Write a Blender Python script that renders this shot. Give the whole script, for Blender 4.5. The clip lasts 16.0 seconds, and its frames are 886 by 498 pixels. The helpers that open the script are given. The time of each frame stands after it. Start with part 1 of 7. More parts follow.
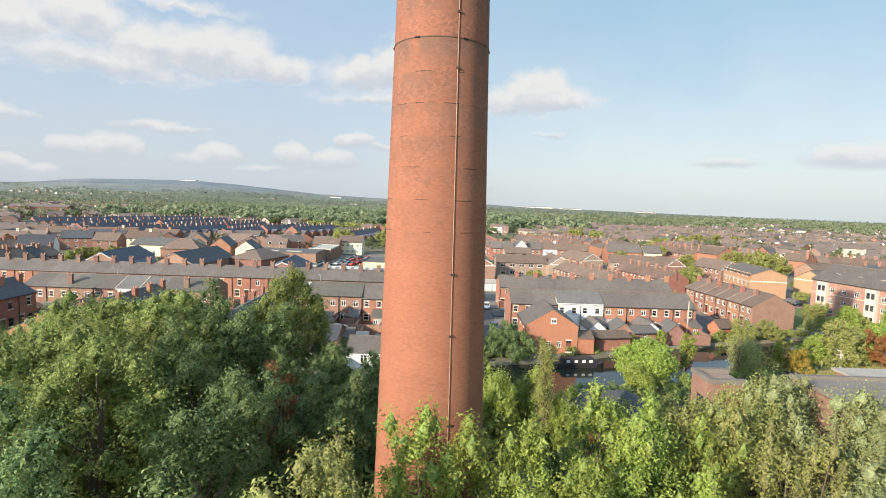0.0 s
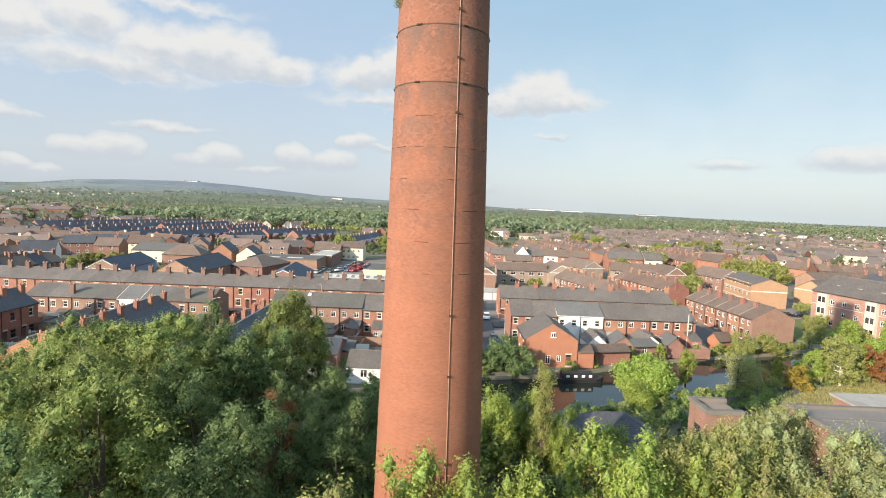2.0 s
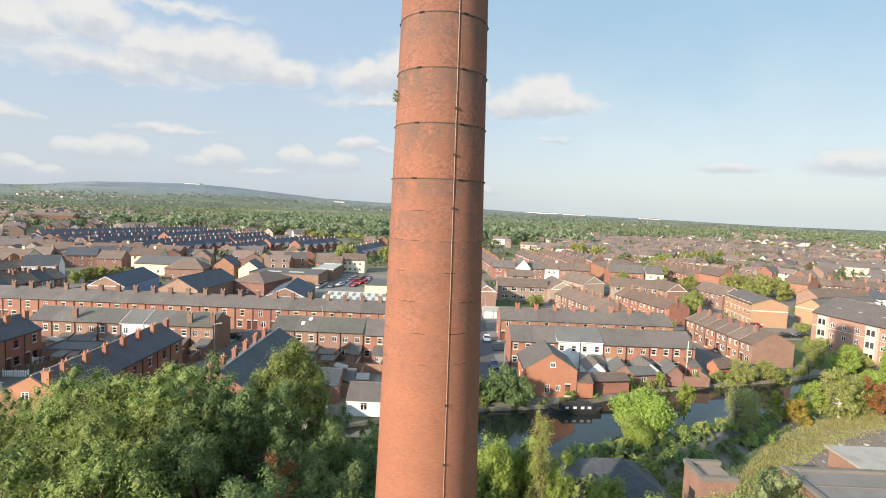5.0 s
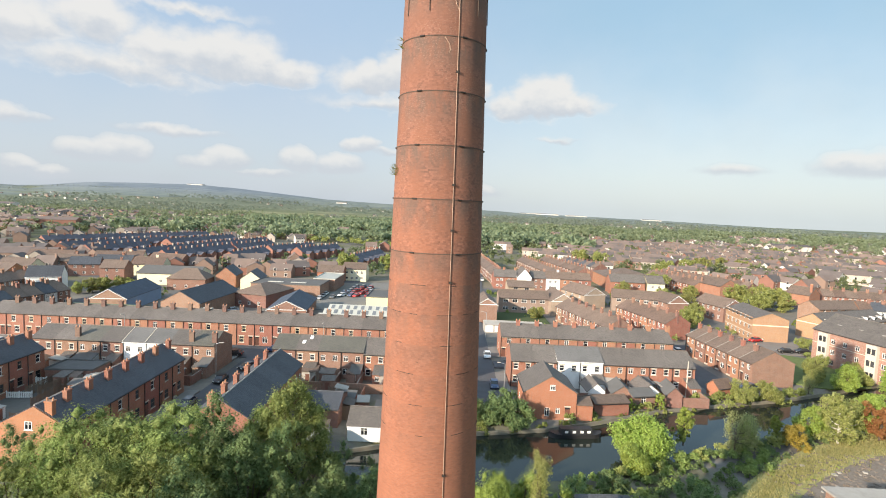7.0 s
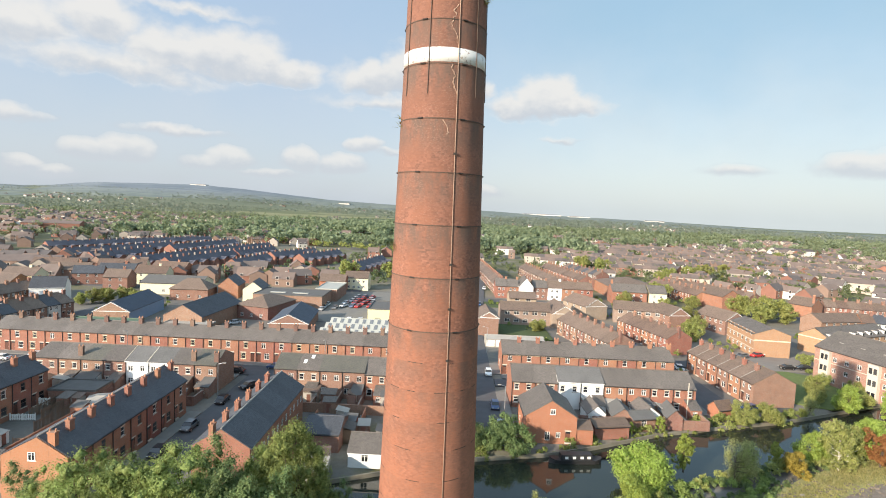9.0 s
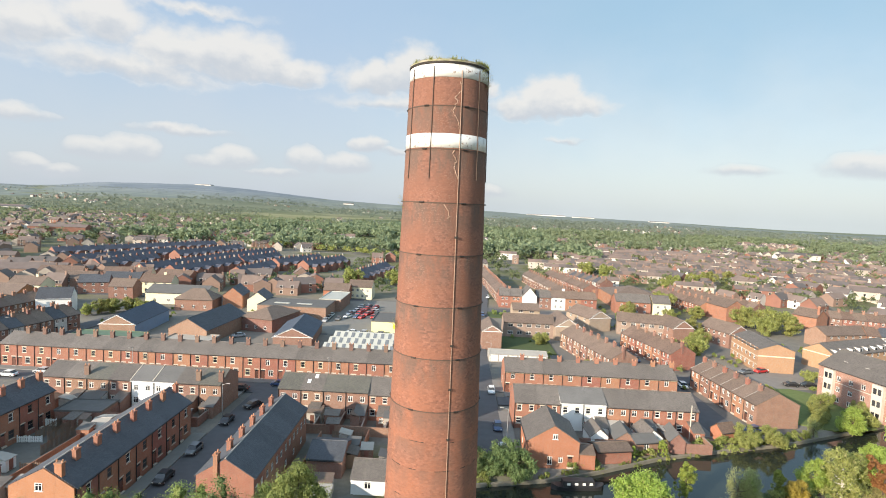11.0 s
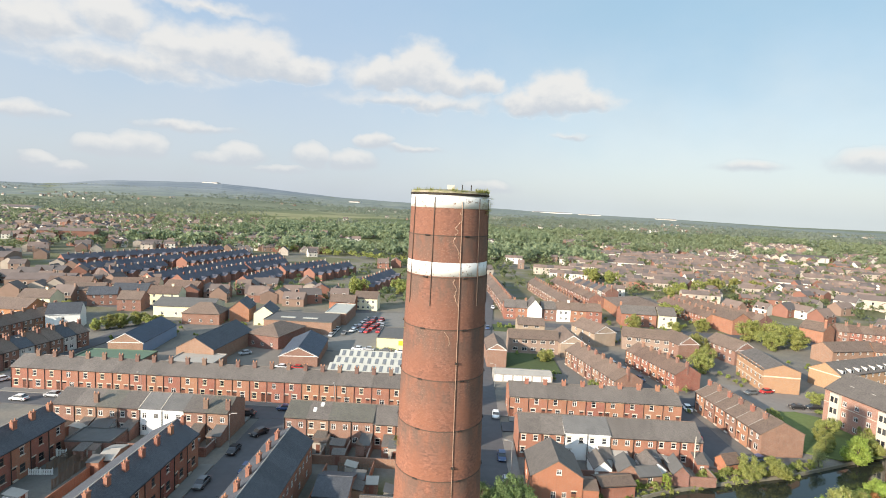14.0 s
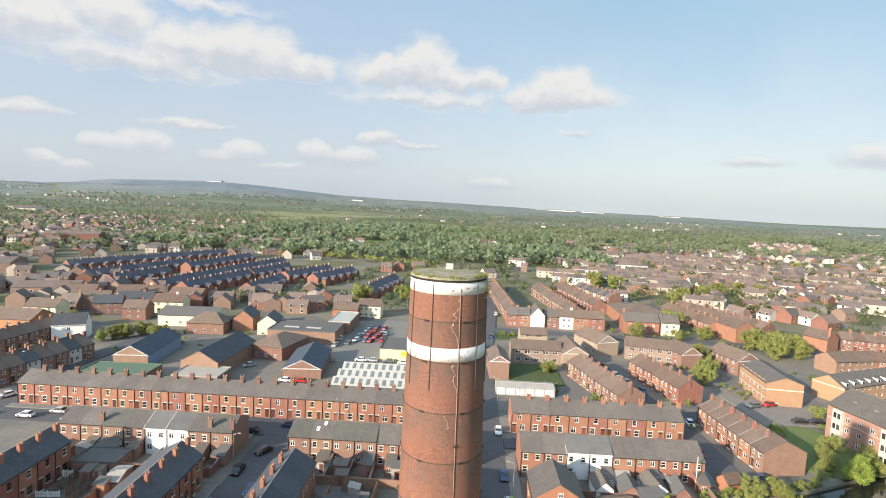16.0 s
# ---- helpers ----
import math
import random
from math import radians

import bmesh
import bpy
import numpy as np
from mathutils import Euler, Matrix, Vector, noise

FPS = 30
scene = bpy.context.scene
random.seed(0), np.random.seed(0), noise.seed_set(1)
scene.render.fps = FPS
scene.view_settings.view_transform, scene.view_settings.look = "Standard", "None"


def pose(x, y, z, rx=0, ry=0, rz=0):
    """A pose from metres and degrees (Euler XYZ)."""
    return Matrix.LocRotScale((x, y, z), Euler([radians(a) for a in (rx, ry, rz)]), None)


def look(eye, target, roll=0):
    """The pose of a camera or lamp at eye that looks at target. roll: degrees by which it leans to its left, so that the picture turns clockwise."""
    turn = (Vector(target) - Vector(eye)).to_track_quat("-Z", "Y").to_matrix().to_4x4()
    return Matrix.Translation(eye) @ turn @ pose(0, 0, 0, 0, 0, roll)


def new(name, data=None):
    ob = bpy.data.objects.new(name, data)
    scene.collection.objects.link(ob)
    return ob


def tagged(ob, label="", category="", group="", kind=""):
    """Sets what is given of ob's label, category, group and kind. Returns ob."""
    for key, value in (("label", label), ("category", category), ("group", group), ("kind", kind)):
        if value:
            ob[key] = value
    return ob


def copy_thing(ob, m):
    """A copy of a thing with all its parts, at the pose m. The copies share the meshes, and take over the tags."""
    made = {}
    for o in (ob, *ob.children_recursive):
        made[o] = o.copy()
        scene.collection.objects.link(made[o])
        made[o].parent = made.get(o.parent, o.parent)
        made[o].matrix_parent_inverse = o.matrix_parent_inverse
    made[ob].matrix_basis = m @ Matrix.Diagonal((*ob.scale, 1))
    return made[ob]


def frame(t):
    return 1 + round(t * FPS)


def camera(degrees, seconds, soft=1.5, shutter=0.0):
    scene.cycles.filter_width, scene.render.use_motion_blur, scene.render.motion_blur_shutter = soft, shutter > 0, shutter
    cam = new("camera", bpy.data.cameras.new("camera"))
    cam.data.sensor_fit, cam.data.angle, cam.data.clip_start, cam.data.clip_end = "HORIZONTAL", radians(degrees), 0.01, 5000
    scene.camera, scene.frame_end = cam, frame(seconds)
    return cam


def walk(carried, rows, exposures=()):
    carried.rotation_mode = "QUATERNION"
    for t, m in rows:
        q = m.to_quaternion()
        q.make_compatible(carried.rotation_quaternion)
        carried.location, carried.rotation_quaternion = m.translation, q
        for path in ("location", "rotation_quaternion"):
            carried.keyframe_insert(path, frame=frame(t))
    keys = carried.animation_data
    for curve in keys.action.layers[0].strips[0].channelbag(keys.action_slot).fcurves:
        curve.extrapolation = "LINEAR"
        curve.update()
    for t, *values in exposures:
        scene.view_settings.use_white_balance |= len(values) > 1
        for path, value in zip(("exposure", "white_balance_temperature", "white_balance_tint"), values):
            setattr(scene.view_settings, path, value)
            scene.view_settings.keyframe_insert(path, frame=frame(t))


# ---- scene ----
cam = camera(80.39, 16.0, soft=1.0)
PATH = [
    (0.0, pose(0.000, 0.000, 26.286, 84.939, -1.914, 0.258)),
    (0.5, pose(0.001, -0.016, 26.688, 84.923, -1.967, 0.328)),
    (1.0, pose(-0.019, -0.026, 27.191, 84.963, -2.016, 0.327)),
    (1.5, pose(-0.000, -0.078, 27.813, 85.034, -2.098, 0.357)),
    (2.0, pose(0.055, -0.126, 28.495, 85.103, -2.164, 0.405)),
    (2.5, pose(0.104, -0.147, 29.250, 85.132, -2.175, 0.467)),
    (3.0, pose(0.114, -0.134, 30.007, 85.177, -2.188, 0.512)),
    (3.5, pose(0.153, -0.130, 30.788, 85.227, -2.213, 0.560)),
    (4.0, pose(0.169, -0.162, 31.620, 85.272, -2.247, 0.582)),
    (6.5, pose(0.257, -0.430, 36.544, 85.429, -2.397, 0.781)),
    (7.0, pose(0.290, -0.408, 37.574, 85.419, -2.405, 0.860)),
    (7.5, pose(0.317, -0.398, 38.604, 85.440, -2.413, 0.890)),
    (8.0, pose(0.342, -0.347, 39.714, 85.430, -2.446, 0.969)),
    (8.5, pose(0.365, -0.325, 40.832, 85.420, -2.494, 1.086)),
    (9.0, pose(0.388, -0.341, 41.969, 85.416, -2.515, 1.143)),
    (11.5, pose(0.344, -0.373, 47.782, 85.338, -2.622, 1.714)),
    (12.0, pose(0.358, -0.406, 49.004, 85.272, -2.623, 1.811)),
    (12.5, pose(0.359, -0.419, 50.202, 85.229, -2.633, 1.884)),
    (13.0, pose(0.297, -0.376, 51.466, 85.145, -2.600, 2.012)),
    (13.5, pose(0.265, -0.298, 52.714, 85.067, -2.565, 2.120)),
    (14.0, pose(0.308, -0.245, 53.904, 84.956, -2.541, 2.223)),
    (14.5, pose(0.349, -0.178, 55.144, 84.893, -2.484, 2.298)),
    (15.0, pose(0.389, -0.144, 56.394, 84.808, -2.464, 2.429)),
    (15.5, pose(0.353, -0.158, 57.666, 84.723, -2.429, 2.509)),
    (16.0, pose(0.366, -0.179, 58.921, 84.646, -2.394, 2.586)),
]
walk(cam, PATH)

# ---- light: low afternoon sun from behind the left shoulder, thin cloud ----
SUN_AZ, SUN_EL = radians(225.5), radians(18.5)   # clockwise from +y
# puffs of cloud: azimuth, elevation, half width, half height in degrees, weight
HIGH_CLOUDS = [
    (-44.5, 12.6, 6.0, 3.0, 1.0), (-39.5, 13.4, 4.4, 2.6, 0.9), (-34.2, 15.0, 3.6, 3.0, 1.0), (-28.2, 13.0, 5.4, 2.7, 1.1), (-22.8, 13.3, 5.4, 2.9, 1.2), (-18.0, 12.4, 4.4, 1.7, 1.0),
    (-33.0, 11.2, 9.5, 1.6, 0.62), (-26.5, 17.0, 5.5, 0.7, 0.5), (-8.6, 12.6, 4.6, 2.3, 1.1), (-5.2, 13.6, 3.4, 2.9, 1.2), (-2.6, 12.3, 4.0, 1.8, 0.9), (1.6, 12.2, 1.9, 1.5, 1.0),
    (-5.0, 10.3, 9.0, 1.1, 0.55), (6.4, 10.6, 3.2, 1.9, 1.1), (9.0, 11.3, 3.4, 2.8, 1.3), (12.0, 10.7, 3.5, 1.5, 1.1)]
LOW_CLOUDS = [
    (-35.0, 3.5, 2.6, 1.1, 0.95), (-32.4, 3.9, 2.6, 1.3, 1.0), (-39.6, 2.1, 1.7, 0.7, 0.8), (-37.4, 1.5, 1.6, 0.6, 0.6), (-23.4, 3.7, 2.6, 1.2, 1.0), (-25.6, 3.2, 2.2, 0.7, 0.6), (-16.4, 4.0, 2.0, 1.4, 1.1),
    (-12.2, 3.9, 2.7, 1.2, 1.0), (-9.9, 6.1, 2.0, 0.9, 0.9), (-5.8, 5.6, 3.4, 0.4, 0.5), (-28.0, 6.1, 4.4, 0.5, 0.5), (-19.4, 2.5, 3.2, 0.5, 0.6), (-41.0, 6.1, 3.2, 0.6, 0.55)]
OUTER_CLOUDS = [
    (38.0, 4.8, 4.2, 1.2, 0.8), (27.5, 4.6, 3.0, 0.6, 0.5), (11.2, 7.3, 1.8, 0.4, 0.5), (2.4, 1.7, 3.2, 0.8, 0.6), (66.0, 10.0, 8.0, 4.0, 1.0), (-62.0, 11.0, 9.0, 4.0, 1.0), (145.0, 11.0, 13.0, 4.0, 1.0), (-110.0, 10.0, 9.0, 3.0, 1.0)]


def make_world():
    world = bpy.data.worlds.new("sky")
    scene.world = world
    world.use_nodes = True
    nt = world.node_tree
    nt.nodes.clear()

    def nd(kind):
        return nt.nodes.new(kind)

    def span(lo, hi, most, value):
        n = nd("ShaderNodeMapRange")
        n.interpolation_type = "SMOOTHSTEP"
        n.inputs["From Min"].default_value, n.inputs["From Max"].default_value, n.inputs["To Max"].default_value = lo, hi, most
        nt.links.new(value, n.inputs["Value"])
        return n.outputs[0]

    def link(a, b):
        nt.links.new(a, b)

    def calc(op, a, b=None, c=None):
        n = nd("ShaderNodeMath")
        n.operation = op
        for i, v in enumerate((a, b, c)):
            if v is None:
                continue
            if isinstance(v, (int, float)):
                n.inputs[i].default_value = v
            else:
                link(v, n.inputs[i])
        return n.outputs[0]

    out = nd("ShaderNodeOutputWorld")
    sky = nd("ShaderNodeTexSky")
    sky.sky_type, sky.sun_disc, sky.sun_elevation, sky.sun_rotation = "NISHITA", False, SUN_EL, SUN_AZ
    sky.air_density, sky.dust_density, sky.ozone_density, sky.altitude = 1.0, 2.0, 1.4, 60
    back = nd("ShaderNodeBackground")
    back.inputs["Strength"].default_value = 0.095
    link(sky.outputs[0], back.inputs[0])
    coord = nd("ShaderNodeTexCoord").outputs["Generated"]
    sep = nd("ShaderNodeSeparateXYZ")
    link(coord, sep.inputs[0])
    deg = 57.2958
    az = calc("MULTIPLY", calc("ARCTAN2", sep.outputs[0], sep.outputs[1]), deg)
    el = calc("MULTIPLY", calc("ARCSINE", sep.outputs[2]), deg)
    flat = nd("ShaderNodeCombineXYZ")
    link(az, flat.inputs[0])
    link(calc("MULTIPLY", el, 1.35), flat.inputs[1])

    def fuzz(scale, detail, rough=0.55):
        n = nd("ShaderNodeTexNoise")
        n.inputs["Scale"].default_value = scale
        n.inputs["Detail"].default_value = detail
        n.inputs["Roughness"].default_value = rough
        link(flat.outputs[0], n.inputs["Vector"])
        return n.outputs[0]

    def vec(op, a, b):
        n = nd("ShaderNodeVectorMath")
        n.operation = op
        link(a, n.inputs[0])
        if isinstance(b, tuple):
            n.inputs[1].default_value = b
        elif b is not None:
            link(b, n.inputs[1])
        return n.outputs["Value" if op == "LENGTH" else "Vector"]

    def blend(fac, a, b):
        n = nd("ShaderNodeMix")
        n.data_type = "RGBA"
        link(fac, n.inputs[0])
        for v, sock in ((a, n.inputs[6]), (b, n.inputs[7])):
            if isinstance(v, tuple):
                sock.default_value = (*v, 1)
            else:
                link(v, sock)
        return n.outputs[2]

    # soft uneven outlines: the sky's directions pushed about by a gentle noise
    plane = nd("ShaderNodeCombineXYZ")
    link(az, plane.inputs[0])
    link(el, plane.inputs[1])
    push = nd("ShaderNodeTexNoise")
    push.inputs["Scale"].default_value, push.inputs["Detail"].default_value, push.inputs["Roughness"].default_value = 0.38, 5.0, 0.5
    link(flat.outputs[0], push.inputs["Vector"])
    big = span(4.0, 10.0, 1.0, el)
    gain = nd("ShaderNodeCombineXYZ")
    link(calc("MULTIPLY_ADD", big, 2.2, 1.6), gain.inputs[0])
    link(calc("MULTIPLY_ADD", big, 1.5, 1.1), gain.inputs[1])
    moved = vec("ADD", plane.outputs[0], vec("MULTIPLY", vec("SUBTRACT", push.outputs["Color"], (0.5, 0.5, 0.5)), gain.outputs[0]))
    split = nd("ShaderNodeSeparateXYZ")
    link(moved, split.inputs[0])
    body = top = weight = None
    for a, e, ra, re, power in HIGH_CLOUDS + LOW_CLOUDS + OUTER_CLOUDS:
        re, power = (re, power) if e > 7 else (re * 1.25, power * 1.35)
        over = calc("DIVIDE", calc("SUBTRACT", split.outputs[1], e), re * 1.08)
        both = nd("ShaderNodeCombineXYZ")
        link(calc("DIVIDE", calc("SUBTRACT", split.outputs[0], a), ra * 1.12), both.inputs[0])
        link(calc("MAXIMUM", over, calc("MULTIPLY", over, -1.5)), both.inputs[1])
        d = calc("MULTIPLY", calc("SUBTRACT", 1.0, vec("LENGTH", both.outputs[0], None)), power)
        w = calc("ADD", calc("MAXIMUM", d, 0.0), 0.0005)
        body = d if body is None else calc("MAXIMUM", body, d)
        top = calc("MULTIPLY", w, over) if top is None else calc("MULTIPLY_ADD", w, over, top)
        weight = w if weight is None else calc("ADD", weight, w)
    billow = calc("SUBTRACT", fuzz(0.55, 5, 0.55), 0.5)
    body = calc("MULTIPLY_ADD", billow, 0.42, body)
    dense = span(-0.16, 0.5, 1.0, body)
    rise = calc("DIVIDE", top, weight)
    # thin high haze: paler towards the skyline, milky on the right, bluer on the left
    toward = nd("ShaderNodeVectorMath")
    toward.operation = "DOT_PRODUCT"
    link(coord, toward.inputs[0])
    toward.inputs[1].default_value = (math.sin(SUN_AZ) * math.cos(SUN_EL), math.cos(SUN_AZ) * math.cos(SUN_EL), math.sin(SUN_EL))
    glow = span(0.0, 1.0, 1.0, toward.outputs["Value"])
    side = span(-20.0, 25.0, 1.0, az)
    skyline = blend(side, (0.80, 0.885, 0.985), (0.95, 1.04, 1.065))
    zenith = blend(side, (0.60, 0.79, 1.02), (0.50, 0.765, 0.965))
    tint = blend(span(1.0, 22.0, 1.0, calc("MULTIPLY_ADD", calc("SUBTRACT", fuzz(0.09, 4), 0.5), 9.0, el)), skyline, zenith)
    thin = calc("ADD", 0.74, calc("MULTIPLY", fuzz(0.12, 5), 0.2))
    haze = nd("ShaderNodeBackground")
    link(tint, haze.inputs[0])
    link(calc("MULTIPLY", 0.357, calc("ADD", 1.0, calc("MULTIPLY", glow, 1.6))), haze.inputs[1])
    white = nd("ShaderNodeBackground")
    shade = span(-0.32, 0.45, 1.0, calc("MULTIPLY_ADD", billow, 0.9, rise))
    link(blend(shade, (0.72, 0.765, 0.825), (1.0, 0.985, 0.955)), white.inputs[0])
    white.inputs[1].default_value = 0.388
    m1, m2 = nd("ShaderNodeMixShader"), nd("ShaderNodeMixShader")
    link(thin, m1.inputs[0])
    link(back.outputs[0], m1.inputs[1])
    link(haze.outputs[0], m1.inputs[2])
    link(calc("MULTIPLY", dense, calc("ADD", 0.7, span(2.0, 9.0, 0.22, el))), m2.inputs[0])
    link(m1.outputs[0], m2.inputs[1])
    link(white.outputs[0], m2.inputs[2])
    link(m2.outputs[0], out.inputs[0])


make_world()
lamp = bpy.data.lights.new("sun", "SUN")
lamp.energy, lamp.angle, lamp.color = 3.9, radians(0.6), (1.0, 0.87, 0.70)
sun = new("sun", lamp)
sun_from = Vector((math.sin(SUN_AZ) * math.cos(SUN_EL), math.cos(SUN_AZ) * math.cos(SUN_EL), math.sin(SUN_EL)))
sun.matrix_world = look(sun_from * 200, (0, 0, 0))
scene.view_settings.exposure = 1.15


# ---- materials ----
class Nodes:
    """Short hand for one material's node tree."""

    def __init__(self, name, rough=0.8, metal=0.0, spec=0.3):
        self.m = bpy.data.materials.new(name)
        self.m.use_nodes = True
        self.t = self.m.node_tree
        self.b = self.t.nodes["Principled BSDF"]
        self.b.inputs["Roughness"].default_value = rough
        self.b.inputs["Metallic"].default_value = metal
        self.b.inputs["Specular IOR Level"].default_value = spec

    def n(self, kind):
        return self.t.nodes.new(kind)

    def put(self, value, socket):
        if isinstance(value, bpy.types.NodeSocket):
            self.t.links.new(value, socket)
        else:
            socket.default_value = value

    def coord(self, which="Object"):
        return self.n("ShaderNodeTexCoord").outputs[which]

    def place(self):
        return self.n("ShaderNodeNewGeometry").outputs["Position"]

    def math(self, op, a, b=0.0, c=0.0):
        x = self.n("ShaderNodeMath")
        x.operation = op
        for i, v in enumerate((a, b, c)):
            self.put(v, x.inputs[i])
        return x.outputs[0]

    def parts(self, v):
        x = self.n("ShaderNodeSeparateXYZ")
        self.put(v, x.inputs[0])
        return x.outputs

    def join(self, a, b, c=0.0):
        x = self.n("ShaderNodeCombineXYZ")
        for i, v in enumerate((a, b, c)):
            self.put(v, x.inputs[i])
        return x.outputs[0]

    def noise(self, vec, scale, detail=4, rough=0.55):
        x = self.n("ShaderNodeTexNoise")
        self.put(vec, x.inputs["Vector"])
        x.inputs["Scale"].default_value, x.inputs["Detail"].default_value = scale, detail
        x.inputs["Roughness"].default_value = rough
        return x.outputs[0]

    def ramp(self, fac, lo, hi, a=0.0, b=1.0):
        x = self.n("ShaderNodeMapRange")
        x.interpolation_type = "SMOOTHSTEP"
        self.put(fac, x.inputs["Value"])
        for k, v in (("From Min", lo), ("From Max", hi), ("To Min", a), ("To Max", b)):
            self.put(v, x.inputs[k])
        return x.outputs[0]

    def mix(self, fac, a, b, how="MIX"):
        x = self.n("ShaderNodeMix")
        x.data_type, x.blend_type = "RGBA", how
        self.put(fac, x.inputs[0])
        self.put((*a, 1) if isinstance(a, tuple) else a, x.inputs[6])
        self.put((*b, 1) if isinstance(b, tuple) else b, x.inputs[7])
        return x.outputs[2]

    def vary(self, colour, fac, amount, hue=0.0):
        """Brightness up and down by amount as fac goes from 0 to 1."""
        x = self.n("ShaderNodeHueSaturation")
        self.put(self.math("MULTIPLY_ADD", fac, 2 * amount, 1 - amount), x.inputs["Value"])
        if hue:
            self.put(self.math("MULTIPLY_ADD", fac, 2 * hue, 0.5 - hue), x.inputs["Hue"])
        self.put((*colour, 1) if isinstance(colour, tuple) else colour, x.inputs["Color"])
        return x.outputs[0]

    def each(self):
        return self.n("ShaderNodeObjectInfo").outputs["Random"]

    def island(self):
        return self.n("ShaderNodeNewGeometry").outputs["Random Per Island"]

    def bump(self, height, strength=0.3, distance=0.02):
        x = self.n("ShaderNodeBump")
        x.inputs["Strength"].default_value, x.inputs["Distance"].default_value = strength, distance
        self.put(height, x.inputs["Height"])
        self.t.links.new(x.outputs[0], self.b.inputs["Normal"])

    def colour(self, c):
        self.put((*c, 1) if isinstance(c, tuple) else c, self.b.inputs["Base Color"])
        return self.m


def brick_mat(name, a, b, mortar, vary=0.12, stain=0.25):
    k = Nodes(name, 0.88)
    o = k.parts(k.coord())
    vec = k.join(k.math("ADD", o[0], o[1]), o[2])
    t = k.n("ShaderNodeTexBrick")
    k.put(vec, t.inputs["Vector"])
    t.inputs["Scale"].default_value = 1.0
    for key, v in (("Brick Width", 0.225), ("Row Height", 0.075), ("Mortar Size", 0.006), ("Bias", -0.1)):
        t.inputs[key].default_value = v
    t.inputs["Color1"].default_value, t.inputs["Color2"].default_value = (*a, 1), (*b, 1)
    t.inputs["Mortar"].default_value = (*mortar, 1)
    patch = k.noise(k.place(), 0.55, 5)
    c = k.vary(t.outputs["Color"], k.each(), vary, 0.012)
    c = k.vary(c, patch, stain)
    streak = k.noise(k.join(k.math("MULTIPLY", o[0], 3.0), k.math("MULTIPLY", o[1], 3.0), k.math("MULTIPLY", o[2], 0.4)), 1.0, 4)
    c = k.mix(k.ramp(streak, 0.55, 0.8, 0.0, 0.35), c, (0.09, 0.07, 0.06))
    k.bump(t.outputs["Fac"], 0.25, -0.01)
    return k.colour(c)


def roof_mat(name, a, b, vary=0.15, moss=0.2):
    k = Nodes(name, 0.62, spec=0.35)
    o = k.parts(k.coord())
    vec = k.join(o[0], k.math("MULTIPLY", o[1], 1.17))
    t = k.n("ShaderNodeTexBrick")
    k.put(vec, t.inputs["Vector"])
    t.inputs["Scale"].default_value = 1.0
    for key, v in (("Brick Width", 0.3), ("Row Height", 0.25), ("Mortar Size", 0.008)):
        t.inputs[key].default_value = v
    t.inputs["Color1"].default_value, t.inputs["Color2"].default_value = (*a, 1), (*b, 1)
    t.inputs["Mortar"].default_value = (*[v * 0.4 for v in a], 1)
    c = k.vary(t.outputs["Color"], k.each(), vary)
    c = k.vary(c, k.noise(k.place(), 0.35, 6, 0.65), 0.35)
    c = k.mix(k.ramp(k.noise(k.place(), 1.7, 5), 0.55, 0.75, 0, moss), c, (0.17, 0.16, 0.09))
    k.bump(k.math("ADD", t.outputs["Fac"], k.noise(k.place(), 5, 3)), 0.35, -0.015)
    return k.colour(c)


def plain_mat(name, a, rough=0.7, amount=0.12, scale=1.5, metal=0.0, spec=0.3, dirt=0.15, each=0.0):
    k = Nodes(name, rough, metal, spec)
    v = k.place()
    c = k.vary(a, k.noise(v, scale, 6, 0.65), amount)
    c = k.mix(k.ramp(k.noise(v, scale * 0.31 + 0.2, 4), 0.5, 0.75, 0, dirt), c, (0.12, 0.10, 0.08))
    if each:
        c = k.vary(c, k.each(), each)
    k.bump(k.noise(v, scale * 8, 3), 0.1, 0.01)
    return k.colour(c)


def leaf_mat(name, a, b, dry, dryness=0.1):
    k = Nodes(name, 0.6, spec=0.25)
    isl = k.island()
    c = k.mix(isl, a, b)
    c = k.vary(c, k.noise(k.place(), 0.5, 3), 0.35)
    c = k.mix(k.ramp(k.noise(k.place(), 0.23, 3), 0.62, 0.75, 0, dryness), c, dry)
    c = k.vary(c, k.each(), 0.14, 0.015)
    k.colour(c)
    tr = k.n("ShaderNodeBsdfTranslucent")
    k.put(c, tr.inputs[0])
    mx = k.n("ShaderNodeMixShader")
    mx.inputs[0].default_value = 0.42
    k.t.links.new(k.b.outputs[0], mx.inputs[1])
    k.t.links.new(tr.outputs[0], mx.inputs[2])
    k.t.links.new(mx.outputs[0], k.t.nodes["Material Output"].inputs[0])
    return k.m


RED = brick_mat("red_brick", (0.282, 0.118, 0.076), (0.338, 0.150, 0.098), (0.275, 0.189, 0.146))
DARKRED = brick_mat("weathered_brick", (0.211, 0.107, 0.079), (0.275, 0.146, 0.107), (0.249, 0.189, 0.155))
BROWN = brick_mat("brown_brick", (0.235, 0.130, 0.092), (0.285, 0.164, 0.120), (0.272, 0.21, 0.172))
SOOTY = brick_mat("sooty_brick", (0.150, 0.090, 0.070), (0.205, 0.120, 0.092), (0.19, 0.145, 0.12))
ORANGE = brick_mat("orange_brick", (0.344, 0.142, 0.073), (0.387, 0.168, 0.095), (0.327, 0.206, 0.146), 0.06, 0.15)
